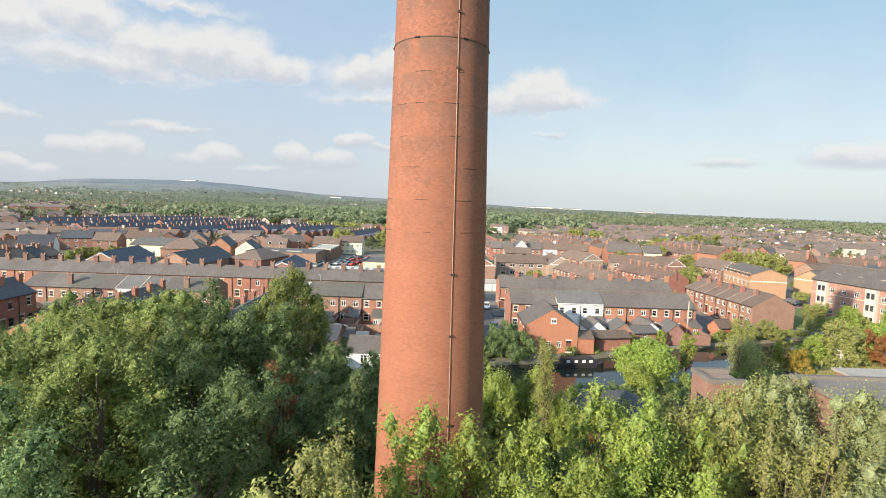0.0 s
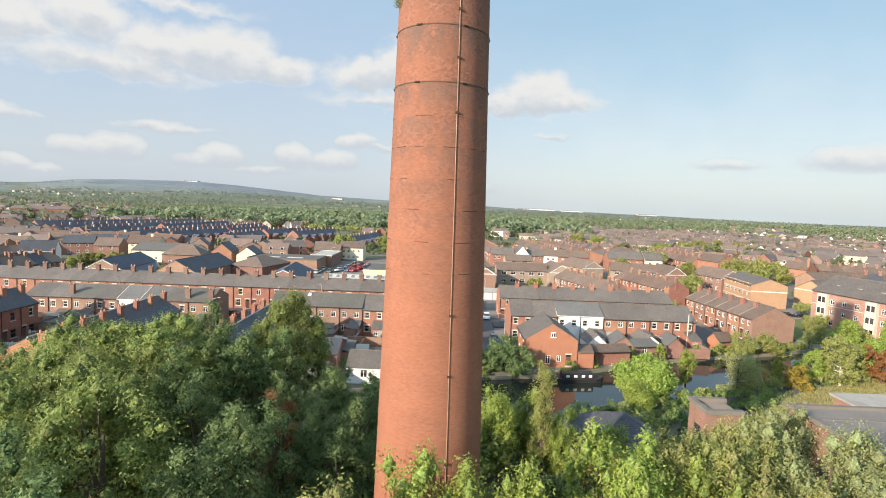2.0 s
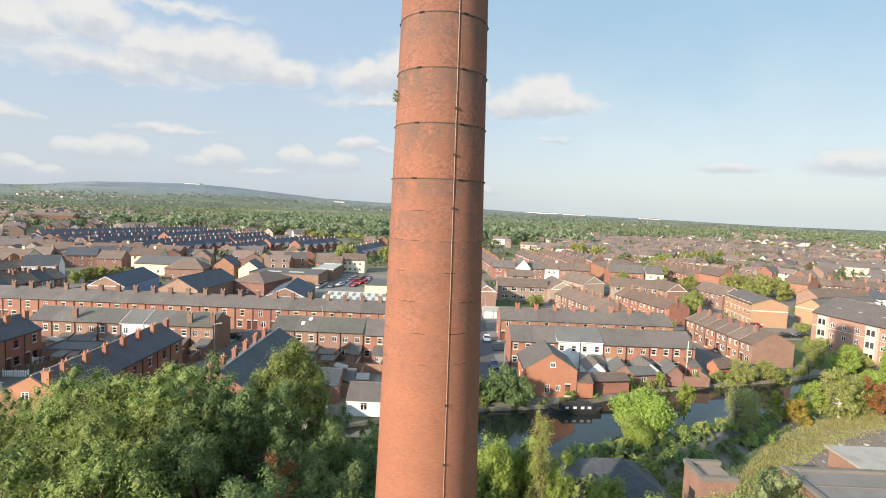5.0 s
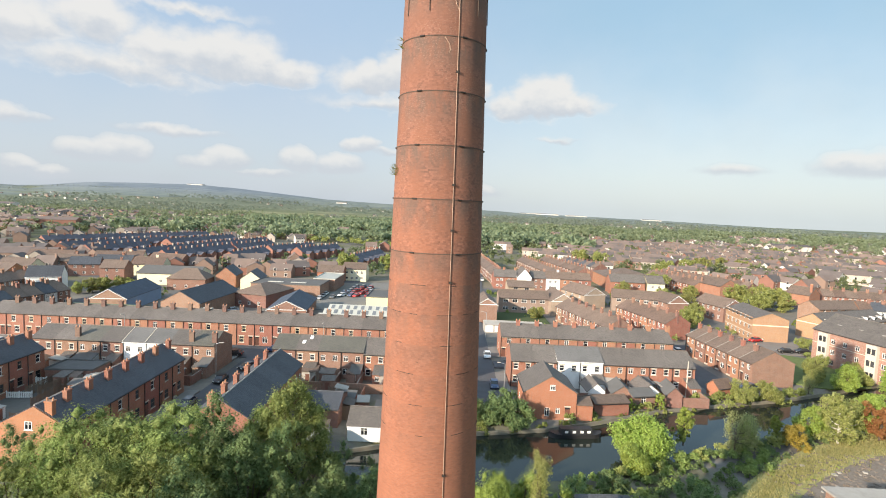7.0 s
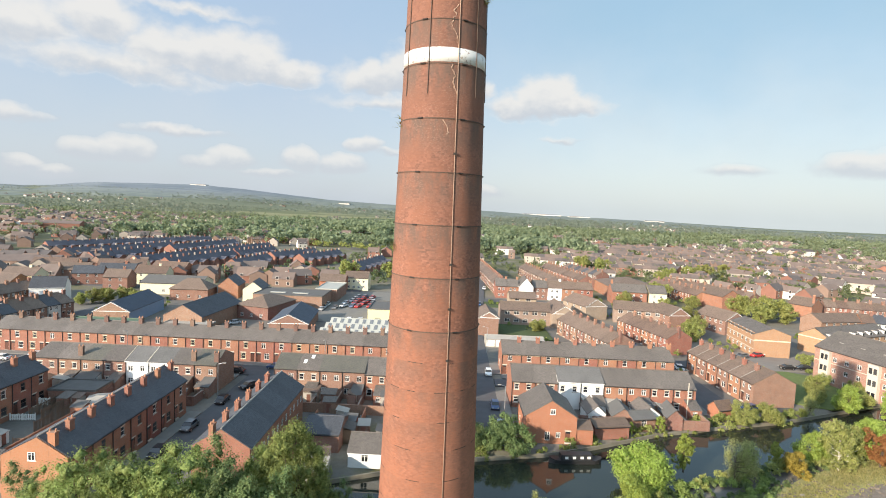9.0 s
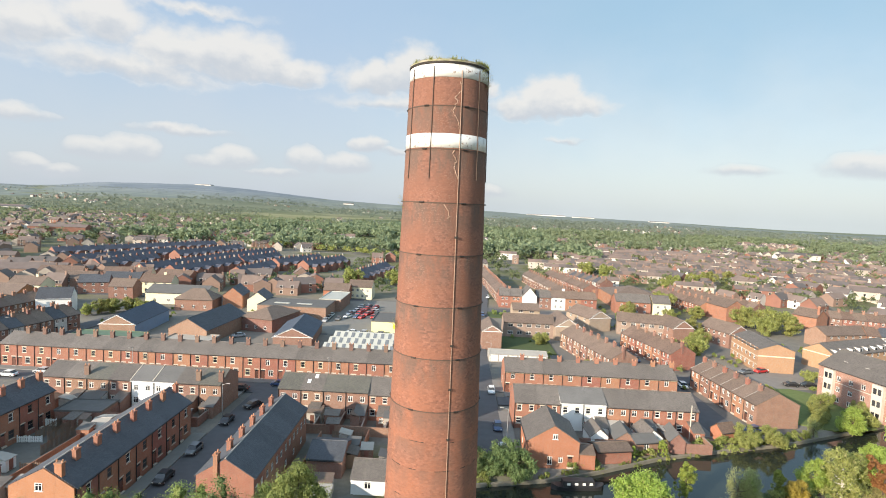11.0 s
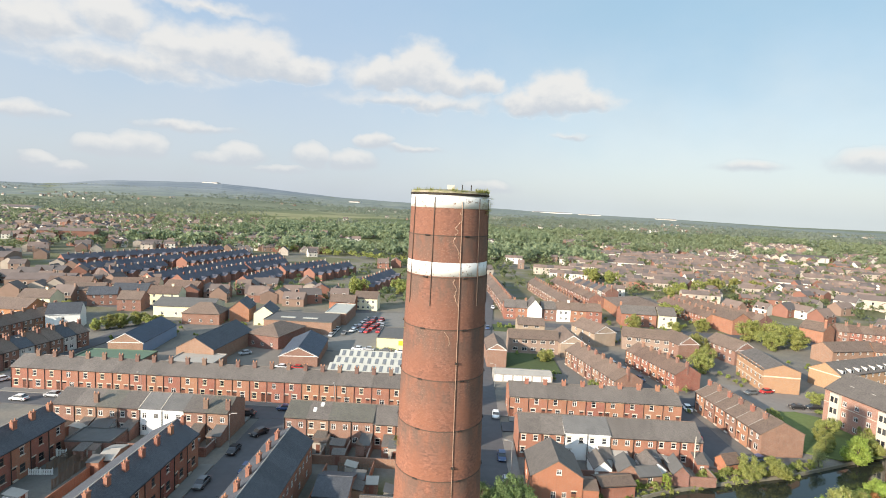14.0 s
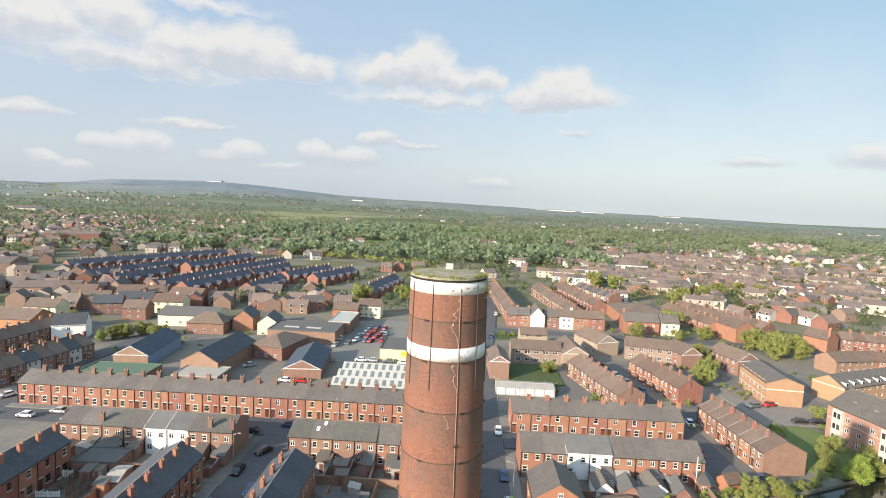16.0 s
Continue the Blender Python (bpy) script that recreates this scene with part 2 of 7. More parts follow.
BEIGE = brick_mat("buff_brick", (0.292, 0.215, 0.159), (0.344, 0.254, 0.194), (0.310, 0.258, 0.215))
SLATE = roof_mat("slate", (0.126, 0.107, 0.094), (0.162, 0.139, 0.121), 0.13)
GREYSLATE = roof_mat("grey_slate", (0.130, 0.122, 0.114), (0.160, 0.150, 0.140), 0.13)
MOSSSLATE = roof_mat("mossy_slate", (0.105, 0.098, 0.082), (0.135, 0.124, 0.102), 0.08, 0.45)
DARKSLATE = roof_mat("dark_slate", (0.066, 0.069, 0.079), (0.088, 0.091, 0.101), 0.12, 0.08)
TILE = roof_mat("brown_tile", (0.150, 0.106, 0.081), (0.185, 0.132, 0.101))
RUST = roof_mat("rusty_tile", (0.141, 0.092, 0.070), (0.176, 0.119, 0.088))
BLUEROOF = roof_mat("blue_sheet", (0.056, 0.070, 0.096), (0.068, 0.084, 0.112), 0.05, 0.05)
FELT = plain_mat("roofing_felt", (0.12, 0.115, 0.11), 0.9, 0.25, 0.8)
GREENFELT = plain_mat("green_roof_sheet", (0.11, 0.16, 0.11), 0.8, 0.2, 0.8)
PALEFELT = plain_mat("pale_roof_sheet", (0.36, 0.33, 0.29), 0.8, 0.15, 0.6)
WHITESHEET = plain_mat("white_roof_sheet", (0.43, 0.42, 0.37), 0.5, 0.08, 0.8)
WHITE = plain_mat("white_paint", (0.76, 0.75, 0.72), 0.55, 0.06, 1.2, dirt=0.12)
CREAM = plain_mat("cream_render", (0.70, 0.64, 0.45), 0.8, 0.08, 0.8, dirt=0.12)
YELLOW = plain_mat("pale_yellow_sheet", (0.75, 0.70, 0.36), 0.6, 0.06, 0.6, dirt=0.05)
SIGNYELLOW = plain_mat("yellow_sign", (0.85, 0.62, 0.04), 0.5, 0.04, 0.6, dirt=0.02)
BLUEWALL = plain_mat("blue_cladding", (0.20, 0.28, 0.40), 0.6, 0.1, 0.6, dirt=0.1)
STONE = plain_mat("pale_stone", (0.52, 0.46, 0.38), 0.85, 0.15, 2.0)
CONCRETE = plain_mat("concrete", (0.36, 0.33, 0.29), 0.9, 0.2, 0.9, dirt=0.3)
POT = plain_mat("clay_pot", (0.48, 0.24, 0.14), 0.8, 0.15, 3.0)
WOOD = plain_mat("weathered_wood", (0.20, 0.14, 0.10), 0.85, 0.2, 3.0)
DOOR = plain_mat("door_paint", (0.16, 0.07, 0.05), 0.5, 0.1, 1.0, each=0.6)
BLACK = plain_mat("black_paint", (0.03, 0.03, 0.032), 0.5, 0.1, 2.0)
IRON = plain_mat("rusty_iron", (0.045, 0.037, 0.032), 0.75, 0.3, 5.0, metal=0.4)
COPPER = plain_mat("dull_metal_tape", (0.38, 0.25, 0.18), 0.5, 0.2, 4.0, metal=0.2)
RUSTIRON = plain_mat("rust_brown_iron", (0.085, 0.058, 0.045), 0.85, 0.3, 5.0)
RUBBER = plain_mat("tyre_rubber", (0.02, 0.02, 0.02), 0.85, 0.1, 6.0)
ALLOY = plain_mat("wheel_metal", (0.45, 0.45, 0.46), 0.35, 0.1, 6.0, metal=0.9)


def glass_mat():
    k = Nodes("window_glass", 0.06, spec=0.6)
    v = k.coord()
    c = k.mix(k.each(), (0.012, 0.014, 0.018), (0.07, 0.07, 0.072))
    k.bump(k.noise(v, 1.3, 1), 0.03, 0.02)
    return k.colour(c)


GLASS = glass_mat()


def chimney_mat():
    """Round brickwork: courses by height and angle, soot below each iron band, pale salts towards the top."""
    k = Nodes("chimney_brick", 0.9, spec=0.2)
    o = k.parts(k.coord())
    turn = k.math("MULTIPLY", k.math("ARCTAN2", o[1], o[0]), 2.6)
    vec = k.join(turn, o[2])
    t = k.n("ShaderNodeTexBrick")
    k.put(vec, t.inputs["Vector"])
    t.inputs["Scale"].default_value = 1.0
    for key, v in (("Brick Width", 0.225), ("Row Height", 0.078), ("Mortar Size", 0.008), ("Bias", -0.2)):
        t.inputs[key].default_value = v
    t.inputs["Color1"].default_value, t.inputs["Color2"].default_value = (0.300, 0.119, 0.069, 1), (0.243, 0.098, 0.058, 1)
    t.inputs["Mortar"].default_value = (0.255, 0.122, 0.08, 1)
    # headers of the upper courses, burnt dark and bleached pale by turns
    h = k.n("ShaderNodeTexBrick")
    k.put(vec, h.inputs["Vector"])
    h.inputs["Scale"].default_value = 1.0
    for key, v in (("Brick Width", 0.155), ("Row Height", 0.1), ("Mortar Size", 0.004), ("Bias", 0.05)):
        h.inputs[key].default_value = v
    h.inputs["Color1"].default_value, h.inputs["Color2"].default_value = (0.40, 0.175, 0.118, 1), (0.115, 0.056, 0.042, 1)
    h.inputs["Mortar"].default_value = (0.23, 0.12, 0.088, 1)
    worn = k.ramp(k.noise(vec, 0.7, 4, 0.6), 0.3, 0.68)
    c = k.mix(k.math("MULTIPLY", worn, k.ramp(o[2], 20.0, 44.0, 0.16, 0.8)), t.outputs["Color"], h.outputs["Color"])
    c = k.vary(c, k.noise(vec, 0.5, 6, 0.65), 0.2)
    up = k.ramp(o[2], 26.0, 50.0)
    # duller and browner higher up
    c = k.mix(k.math("MULTIPLY", up, 0.6), c, (0.165, 0.086, 0.064))
    # soot that hangs below the bands, strongest just under them
    under = None
    for z in BANDS:
        gap = k.math("SUBTRACT", z, o[2])
        fall = k.ramp(gap, 2.5, 0.2)
        on = k.math("MULTIPLY", fall, k.math("GREATER_THAN", gap, 0.0))
        under = on if under is None else k.math("MAXIMUM", under, on)
    ragged = k.ramp(k.noise(k.join(k.math("MULTIPLY", turn, 1.4), k.math("MULTIPLY", o[2], 0.5)), 1.0, 5, 0.65), 0.3, 0.62)
    soot = k.math("MULTIPLY", k.math("MULTIPLY", under, ragged), k.ramp(o[2], 24.0, 42.0, 0.18, 0.82))
    c = k.mix(soot, c, (0.115, 0.085, 0.07))
    # pale speckle of salts and open joints on the upper half
    salt = k.ramp(k.noise(k.join(k.math("MULTIPLY", turn, 8.0), k.math("MULTIPLY", o[2], 17.0)), 1.0, 3, 0.7), 0.53, 0.68)
    face = k.ramp(k.noise(vec, 0.42, 3), 0.38, 0.58)
    c = k.mix(k.math("MULTIPLY", k.math("MULTIPLY", salt, face), k.ramp(o[2], 27.0, 50.0, 0.02, 0.35)), c, (0.42, 0.28, 0.21))
    # dark scorched holes and spalls
    hole = k.ramp(k.noise(k.join(k.math("MULTIPLY", turn, 2.6), k.math("MULTIPLY", o[2], 6.5)), 1.0, 2, 0.5), 0.72, 0.77)
    c = k.mix(k.math("MULTIPLY", hole, 0.55), c, (0.07, 0.045, 0.035))
    k.bump(k.math("ADD", t.outputs["Fac"], k.math("MULTIPLY", k.noise(vec, 9, 3), -0.7)), 0.5, -0.012)
    return k.colour(c)


BANDS = (52.08, 49.72, 46.78, 43.85, 40.93, 37.98, 34.97, 33.2, 31.55, 29.82, 28.15, 26.4, 24.67)
STACK = chimney_mat()


def worn_white():
    k = Nodes("flaking_white_paint", 0.7)
    v = k.place()
    gone = k.ramp(k.noise(v, 3.4, 7, 0.75), 0.56, 0.63)
    c = k.mix(gone, k.vary((0.68, 0.66, 0.63), k.noise(v, 1.1, 4), 0.16), (0.25, 0.17, 0.13))
    c = k.mix(k.ramp(k.noise(v, 1.3, 5, 0.7), 0.5, 0.75, 0.0, 0.45), c, (0.34, 0.31, 0.28))
    return k.colour(c)


FLAKING = worn_white()


def moss_cap():
    k = Nodes("mossy_concrete", 0.95)
    v = k.place()
    c = k.mix(k.ramp(k.noise(v, 1.4, 6, 0.65), 0.4, 0.6), (0.30, 0.26, 0.20), (0.20, 0.19, 0.10))
    c = k.vary(c, k.noise(v, 6.0, 4), 0.3)
    k.bump(k.noise(v, 5, 4), 0.5, 0.05)
    return k.colour(c)


MOSSCAP = moss_cap()


def ground_mat():
    """Town yards and verges near by, meadows and hedges far off, distance haze mixed into the colour."""
    k = Nodes("ground", 0.95, spec=0.15)
    p = k.place()
    xy = k.parts(p)
    fine, broad = k.noise(p, 1.3, 6, 0.65), k.noise(p, 0.045, 5, 0.6)
    yard = k.vary(k.mix(k.ramp(broad, 0.42, 0.58), (0.155, 0.145, 0.132), (0.215, 0.188, 0.155)), fine, 0.3)
    grass = k.vary(k.mix(k.noise(p, 0.12, 4), (0.075, 0.092, 0.034), (0.17, 0.155, 0.07)), fine, 0.35)
    c = k.mix(k.math("MULTIPLY", k.ramp(k.noise(p, 0.021, 5, 0.6), 0.42, 0.55), k.math("MULTIPLY", k.ramp(xy[1], 104.0, 90.0), k.ramp(xy[0], -46.0, -40.0))), yard, grass)
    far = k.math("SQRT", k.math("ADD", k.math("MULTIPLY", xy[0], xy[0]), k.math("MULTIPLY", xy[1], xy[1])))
    cell = k.n("ShaderNodeTexVoronoi")
    k.put(p, cell.inputs["Vector"])
    cell.inputs["Scale"].default_value = 0.0055
    tint = k.parts(cell.outputs["Color"])
    field = k.mix(tint[0], (0.095, 0.12, 0.05), (0.25, 0.235, 0.12))
    field = k.vary(field, k.noise(p, 0.01, 5), 0.3)
    c = k.mix(k.math("MULTIPLY", k.ramp(far, 225.0, 300.0), k.ramp(k.noise(p, 0.03, 4), 0.40, 0.6, 0.15, 0.85)), c, grass)
    c = k.mix(k.ramp(far, 520.0, 700.0), c, field)
    # beyond 1300 m the fields fade to a painted haze grey-green
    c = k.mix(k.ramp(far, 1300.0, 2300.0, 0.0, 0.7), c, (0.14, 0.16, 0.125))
    k.bump(fine, 0.3, 0.05)
    return k.colour(c)


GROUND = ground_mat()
ASPHALT = plain_mat("asphalt", (0.095, 0.093, 0.098), 0.85, 0.25, 0.6, dirt=0.1)
PAVING = plain_mat("paving", (0.20, 0.19, 0.175), 0.9, 0.2, 1.2)
LAWN = plain_mat("lawn", (0.07, 0.09, 0.035), 0.95, 0.3, 0.9, dirt=0.1)
DRYGRASS = plain_mat("dry_grass", (0.29, 0.265, 0.105), 0.95, 0.5, 1.4, dirt=0.3)
RUBBLE = plain_mat("rubble_ground", (0.20, 0.162, 0.13), 0.95, 0.55, 2.4, dirt=0.6)
BARK = plain_mat("bark", (0.10, 0.075, 0.055), 0.95, 0.3, 4.0)
BIRCHBARK = plain_mat("birch_bark", (0.62, 0.58, 0.52), 0.8, 0.25, 4.0, dirt=0.4)
LEAF_A = leaf_mat("leaves_green", (0.178, 0.228, 0.06), (0.305, 0.35, 0.112), (0.26, 0.20, 0.07), 0.35)
# a darker leaf green that carries the shade of the crowded wood
LEAF_DARK_SHADE = leaf_mat("leaves_dark_shade", (0.128, 0.19, 0.072), (0.225, 0.285, 0.115), (0.20, 0.17, 0.06), 0.2)
LEAF_B = leaf_mat("leaves_fresh", (0.235, 0.305, 0.058), (0.385, 0.45, 0.105), (0.25, 0.22, 0.08), 0.25)
LEAF_C = leaf_mat("leaves_olive", (0.25, 0.27, 0.08), (0.39, 0.39, 0.13), (0.26, 0.18, 0.07), 0.3)
LEAF_D = leaf_mat("leaves_gold", (0.27, 0.205, 0.04), (0.38, 0.29, 0.06), (0.33, 0.16, 0.045), 0.5)
LEAF_E = leaf_mat("leaves_rust", (0.26, 0.115, 0.045), (0.34, 0.18, 0.065), (0.22, 0.17, 0.06), 0.5)
LEAF_F = leaf_mat("leaves_willow", (0.255, 0.285, 0.112), (0.395, 0.415, 0.175), (0.30, 0.26, 0.12), 0.3)
# foliage further off: haze is put into the leaf colours, paler and greyer
LEAF_FAR = leaf_mat("far_foliage_hazed", (0.125, 0.155, 0.072), (0.20, 0.222, 0.105), (0.22, 0.18, 0.085), 0.5)
LEAF_MID = leaf_mat("valley_foliage_hazed", (0.182, 0.218, 0.125), (0.272, 0.302, 0.176), (0.25, 0.22, 0.11), 0.5)
LEAF_DIST = leaf_mat("distant_foliage_hazed", (0.175, 0.20, 0.155), (0.225, 0.245, 0.19), (0.26, 0.25, 0.18), 0.4)


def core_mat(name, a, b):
    """Foliage seen into: leaf-sized light and dark flecks, shade between leaves painted in, with deep relief."""
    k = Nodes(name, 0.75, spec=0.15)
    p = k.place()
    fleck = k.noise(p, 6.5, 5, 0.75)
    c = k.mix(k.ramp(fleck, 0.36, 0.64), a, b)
    # gaps between the leaves, their shade painted as dark green
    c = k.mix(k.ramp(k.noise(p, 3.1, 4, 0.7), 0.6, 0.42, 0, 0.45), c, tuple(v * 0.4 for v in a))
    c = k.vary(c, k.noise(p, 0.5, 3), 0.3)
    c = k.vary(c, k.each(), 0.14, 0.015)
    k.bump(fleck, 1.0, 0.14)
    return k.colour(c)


# darker than the outer leaves: the crown's inner shade is in these colours
CORES = {"leaves_dark_shade": core_mat("inner_dark_shade", (0.085, 0.13, 0.048), (0.155, 0.21, 0.078)), "leaves_green": core_mat("inner_green", (0.145, 0.19, 0.055), (0.25, 0.295, 0.095)), "leaves_fresh": core_mat("inner_fresh", (0.19, 0.26, 0.065), (0.31, 0.375, 0.11)),
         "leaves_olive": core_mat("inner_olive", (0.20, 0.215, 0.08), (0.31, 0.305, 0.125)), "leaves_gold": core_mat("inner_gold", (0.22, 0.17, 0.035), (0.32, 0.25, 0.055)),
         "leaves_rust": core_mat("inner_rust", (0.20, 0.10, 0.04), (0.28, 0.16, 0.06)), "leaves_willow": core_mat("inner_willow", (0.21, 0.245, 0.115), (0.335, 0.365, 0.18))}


def water_mat():
    k = Nodes("canal_water", 0.05, spec=0.6)
    p = k.place()
    k.bump(k.noise(p, 1.6, 3), 0.06, 0.05)
    return k.colour(k.vary((0.022, 0.026, 0.02), k.noise(p, 0.2, 3), 0.3))


WATER = water_mat()


def car_mat(name, c):
    k = Nodes(name, 0.3, spec=0.5)
    k.b.inputs["Coat Weight"].default_value = 0.5
    return k.colour(k.vary(c, k.noise(k.place(), 3, 3), 0.08))


PAINTS = {n: car_mat("car_" + n, c) for n, c in (("white", (0.75, 0.75, 0.74)), ("silver", (0.42, 0.43, 0.45)), ("black", (0.02, 0.02, 0.022)),
          ("blue", (0.04, 0.07, 0.16)), ("red", (0.45, 0.02, 0.02)), ("grey", (0.12, 0.125, 0.13)))}


# ---- building blocks ----
def mesh_of(bm, name, *mats):
    bmesh.ops.recalc_face_normals(bm, faces=bm.faces)
    me = bpy.data.meshes.new(name)
    bm.to_mesh(me)
    bm.free()
    for m in mats:
        me.materials.append(m)
    return me


def part(name, bm, material, parent=None, label=""):
    """One mesh object, from a bmesh or a ready mesh, under a thing or a part."""
    me = bm if isinstance(bm, bpy.types.Mesh) else mesh_of(bm, name, material)
    ob = new(name, me)
    if parent:
        ob.parent = parent
    if label:
        ob["label"] = label
    return ob


def root(name, label, category, group="", kind=""):
    return tagged(new(name), label, category, group, kind)


def box(bm, x0, x1, y0, y1, z0, z1):
    vs = [bm.verts.new(p) for p in ((x0, y0, z0), (x1, y0, z0), (x1, y1, z0), (x0, y1, z0), (x0, y0, z1), (x1, y0, z1), (x1, y1, z1), (x0, y1, z1))]
    for f in ((3, 2, 1, 0), (4, 5, 6, 7), (0, 1, 5, 4), (1, 2, 6, 5), (2, 3, 7, 6), (3, 0, 4, 7)):
        bm.faces.new([vs[i] for i in f])
    return vs


def boxes(*rows):
    bm = bmesh.new()
    for r in rows:
        box(bm, *r)
    return bm


def tube(bm, a, b, ra, rb, n=8):
    a, b = Vector(a), Vector(b)
    q = (b - a).to_track_quat("Z", "Y").to_matrix()
    rings = []
    for c, r in ((a, ra), (b, rb)):
        rings.append([bm.verts.new(c + q @ Vector((r * math.cos(6.28319 * i / n), r * math.sin(6.28319 * i / n), 0))) for i in range(n)])
    for i in range(n):
        bm.faces.new((rings[0][i], rings[0][(i + 1) % n], rings[1][(i + 1) % n], rings[1][i]))
    bm.faces.new(rings[0][::-1])
    bm.faces.new(rings[1])


def lathe(bm, profile, n=64, close=False):
    """A turned solid round z from (radius, height) pairs."""
    rings = [[bm.verts.new((r * math.cos(6.2831853 * i / n), r * math.sin(6.2831853 * i / n), z)) for i in range(n)] for r, z in profile]
    pairs = list(zip(rings, rings[1:])) + ([(rings[-1], rings[0])] if close else [])
    for a, b in pairs:
        for i in range(n):
            bm.faces.new((a[i], a[(i + 1) % n], b[(i + 1) % n], b[i]))
    return rings


def quad(bm, pts):
    return bm.faces.new([bm.verts.new(p) for p in pts])


def panel(bm, at, along, width, z1, holes, deep):
    """A wall face from the ground up to z1 with recessed openings; deep is the way into the wall."""
    at, along, deep = Vector(at), Vector(along), Vector(deep)
    us = sorted({0.0, width, *[h[0] for h in holes], *[h[1] for h in holes]})
    zs = sorted({0.0, z1, *[h[2] for h in holes], *[h[3] for h in holes]})
    up = Vector((0, 0, 1))
    for u0, u1 in zip(us, us[1:]):
        for a, b in zip(zs, zs[1:]):
            mu, mz = (u0 + u1) / 2, (a + b) / 2
            if any(h[0] < mu < h[1] and h[2] < mz < h[3] for h in holes):
                continue
            quad(bm, [at + along * u + up * z for u, z in ((u0, a), (u1, a), (u1, b), (u0, b))])
    for u0, u1, a, b in [h[:4] for h in holes]:
        ring = [at + along * u + up * z for u, z in ((u0, a), (u1, a), (u1, b), (u0, b))]
        for i in range(4):
            p, q = ring[i], ring[(i + 1) % 4]
            quad(bm, [p, q, q + deep, p + deep])
        quad(bm, [p + deep for p in ring])


CACHE = {}
SASH = "sash"


def window_meshes(w, h, style):
    paint = {"brown_sash": WOOD, "cream_sash": CREAM}.get(style, WHITE)
    key = ("w", round(w, 2), round(h, 2), style)
    if key not in CACHE:
        t, d = 0.085, 0.07
        us, zs = {0.0, t, w - t, w}, {0.0, t, h - t, h}
        solid = [(0, w, 0, t), (0, w, h - t, h), (0, t, 0, h), (w - t, w, 0, h)]
        if style.endswith("sash"):
            solid.append((0, w, h * 0.52, h * 0.52 + 0.06))
        else:
            solid += [(-0.1, w + 0.1, -0.1, 0.0), (w / 2 - 0.04, w / 2 + 0.04, 0, h), (0, w, h * 0.68, h * 0.68 + 0.05)]
        us = sorted(us | {q for r in solid for q in r[:2]})
        zs = sorted(zs | {q for r in solid for q in r[2:]})
        frame_bm = bmesh.new()
        for u0, u1 in zip(us, us[1:]):
            for a, b in zip(zs, zs[1:]):
                if any(r[0] < (u0 + u1) / 2 < r[1] and r[2] < (a + b) / 2 < r[3] for r in solid):
                    quad(frame_bm, [(u0, 0, a), (u1, 0, a), (u1, 0, b), (u0, 0, b)])
        bmesh.ops.remove_doubles(frame_bm, verts=frame_bm.verts, dist=0.0005)
        bmesh.ops.dissolve_limit(frame_bm, angle_limit=0.01, verts=frame_bm.verts, edges=frame_bm.edges)
        got = bmesh.ops.extrude_face_region(frame_bm, geom=frame_bm.faces[:])
        bmesh.ops.translate(frame_bm, vec=(0, -d, 0), verts=[v for v in got["geom"] if isinstance(v, bmesh.types.BMVert)])
        pane = boxes((t, w - t, -0.03, -0.01, t, h - t))
        sill = boxes((-0.12, w + 0.12, -0.20, 0.0, -0.14, 0.0))
        lintel = boxes((-0.14, w + 0.14, -0.155, 0.0, h, h + 0.22))
        CACHE[key] = (mesh_of(frame_bm, "window", paint), mesh_of(pane, "pane", GLASS), mesh_of(sill, "sill", STONE), mesh_of(lintel, "lintel", STONE))
    return CACHE[key]


def door_meshes(w, h):
    key = ("d", w, h)
    if key not in CACHE:
        bm = boxes((0, w, -0.06, 0, 0, h - 0.45), (0.1, w - 0.1, -0.075, -0.06, 0.2, 0.85), (0.1, w - 0.1, -0.075, -0.06, 1.0, h - 0.6))
        fan = boxes((0.04, w - 0.04, -0.05, 0, h - 0.42, h - 0.04))
        step = boxes((-0.1, w + 0.1, -0.42, 0, -0.1, 0.14))
        knob = bmesh.new()
        tube(knob, (w - 0.12, -0.06, 1.0), (w - 0.12, -0.12, 1.0), 0.035, 0.03, 6)
        CACHE[key] = (mesh_of(bm, "door", DOOR), mesh_of(fan, "fanlight", GLASS), mesh_of(step, "doorstep", STONE), mesh_of(knob, "door_handle", ALLOY),
                      mesh_of(boxes((-0.14, w + 0.14, -0.155, 0.0, h, h + 0.24)), "lintel", STONE))
    return CACHE[key]


RECESS = 0.12


def fit_openings(house, holes, turn):
    """Windows and doors into the openings of one wall, whose own frame is turn."""
    for u0, u1, a, b, kind in holes:
        m = turn @ Matrix.Translation((u0, RECESS, a))
        if kind == "door":
            d, fan, step, knob, lin = door_meshes(u1 - u0, b - a)
            ob = part("door", d, None, house)
            ob.matrix_local = m
            for n, me in (("fanlight", fan), ("door_handle", knob)):
                part(n, me, None, ob)
            for n, me in (("doorstep", step), ("lintel", lin)):
                part(n, me, None, house).matrix_local = m
        elif kind == "garage":
            bm = boxes((0, u1 - u0, -0.05, 0, 0, b - a), *[(0.1, u1 - u0 - 0.1, -0.065, -0.05, z, z + 0.3) for z in np.arange(0.12, b - a - 0.3, 0.4)])
            part("garage_door", bm, WHITE, house).matrix_local = m
        else:
            f, pane, sill, lin = window_meshes(u1 - u0, b - a, kind)
            ob = part("window", f, None, house)
            ob.matrix_local = m
            part("pane", pane, None, ob)
            if kind.endswith(SASH):
                part("sill", sill, None, ob)
                if kind != "brown_sash":
                    part("lintel", lin, None, ob)


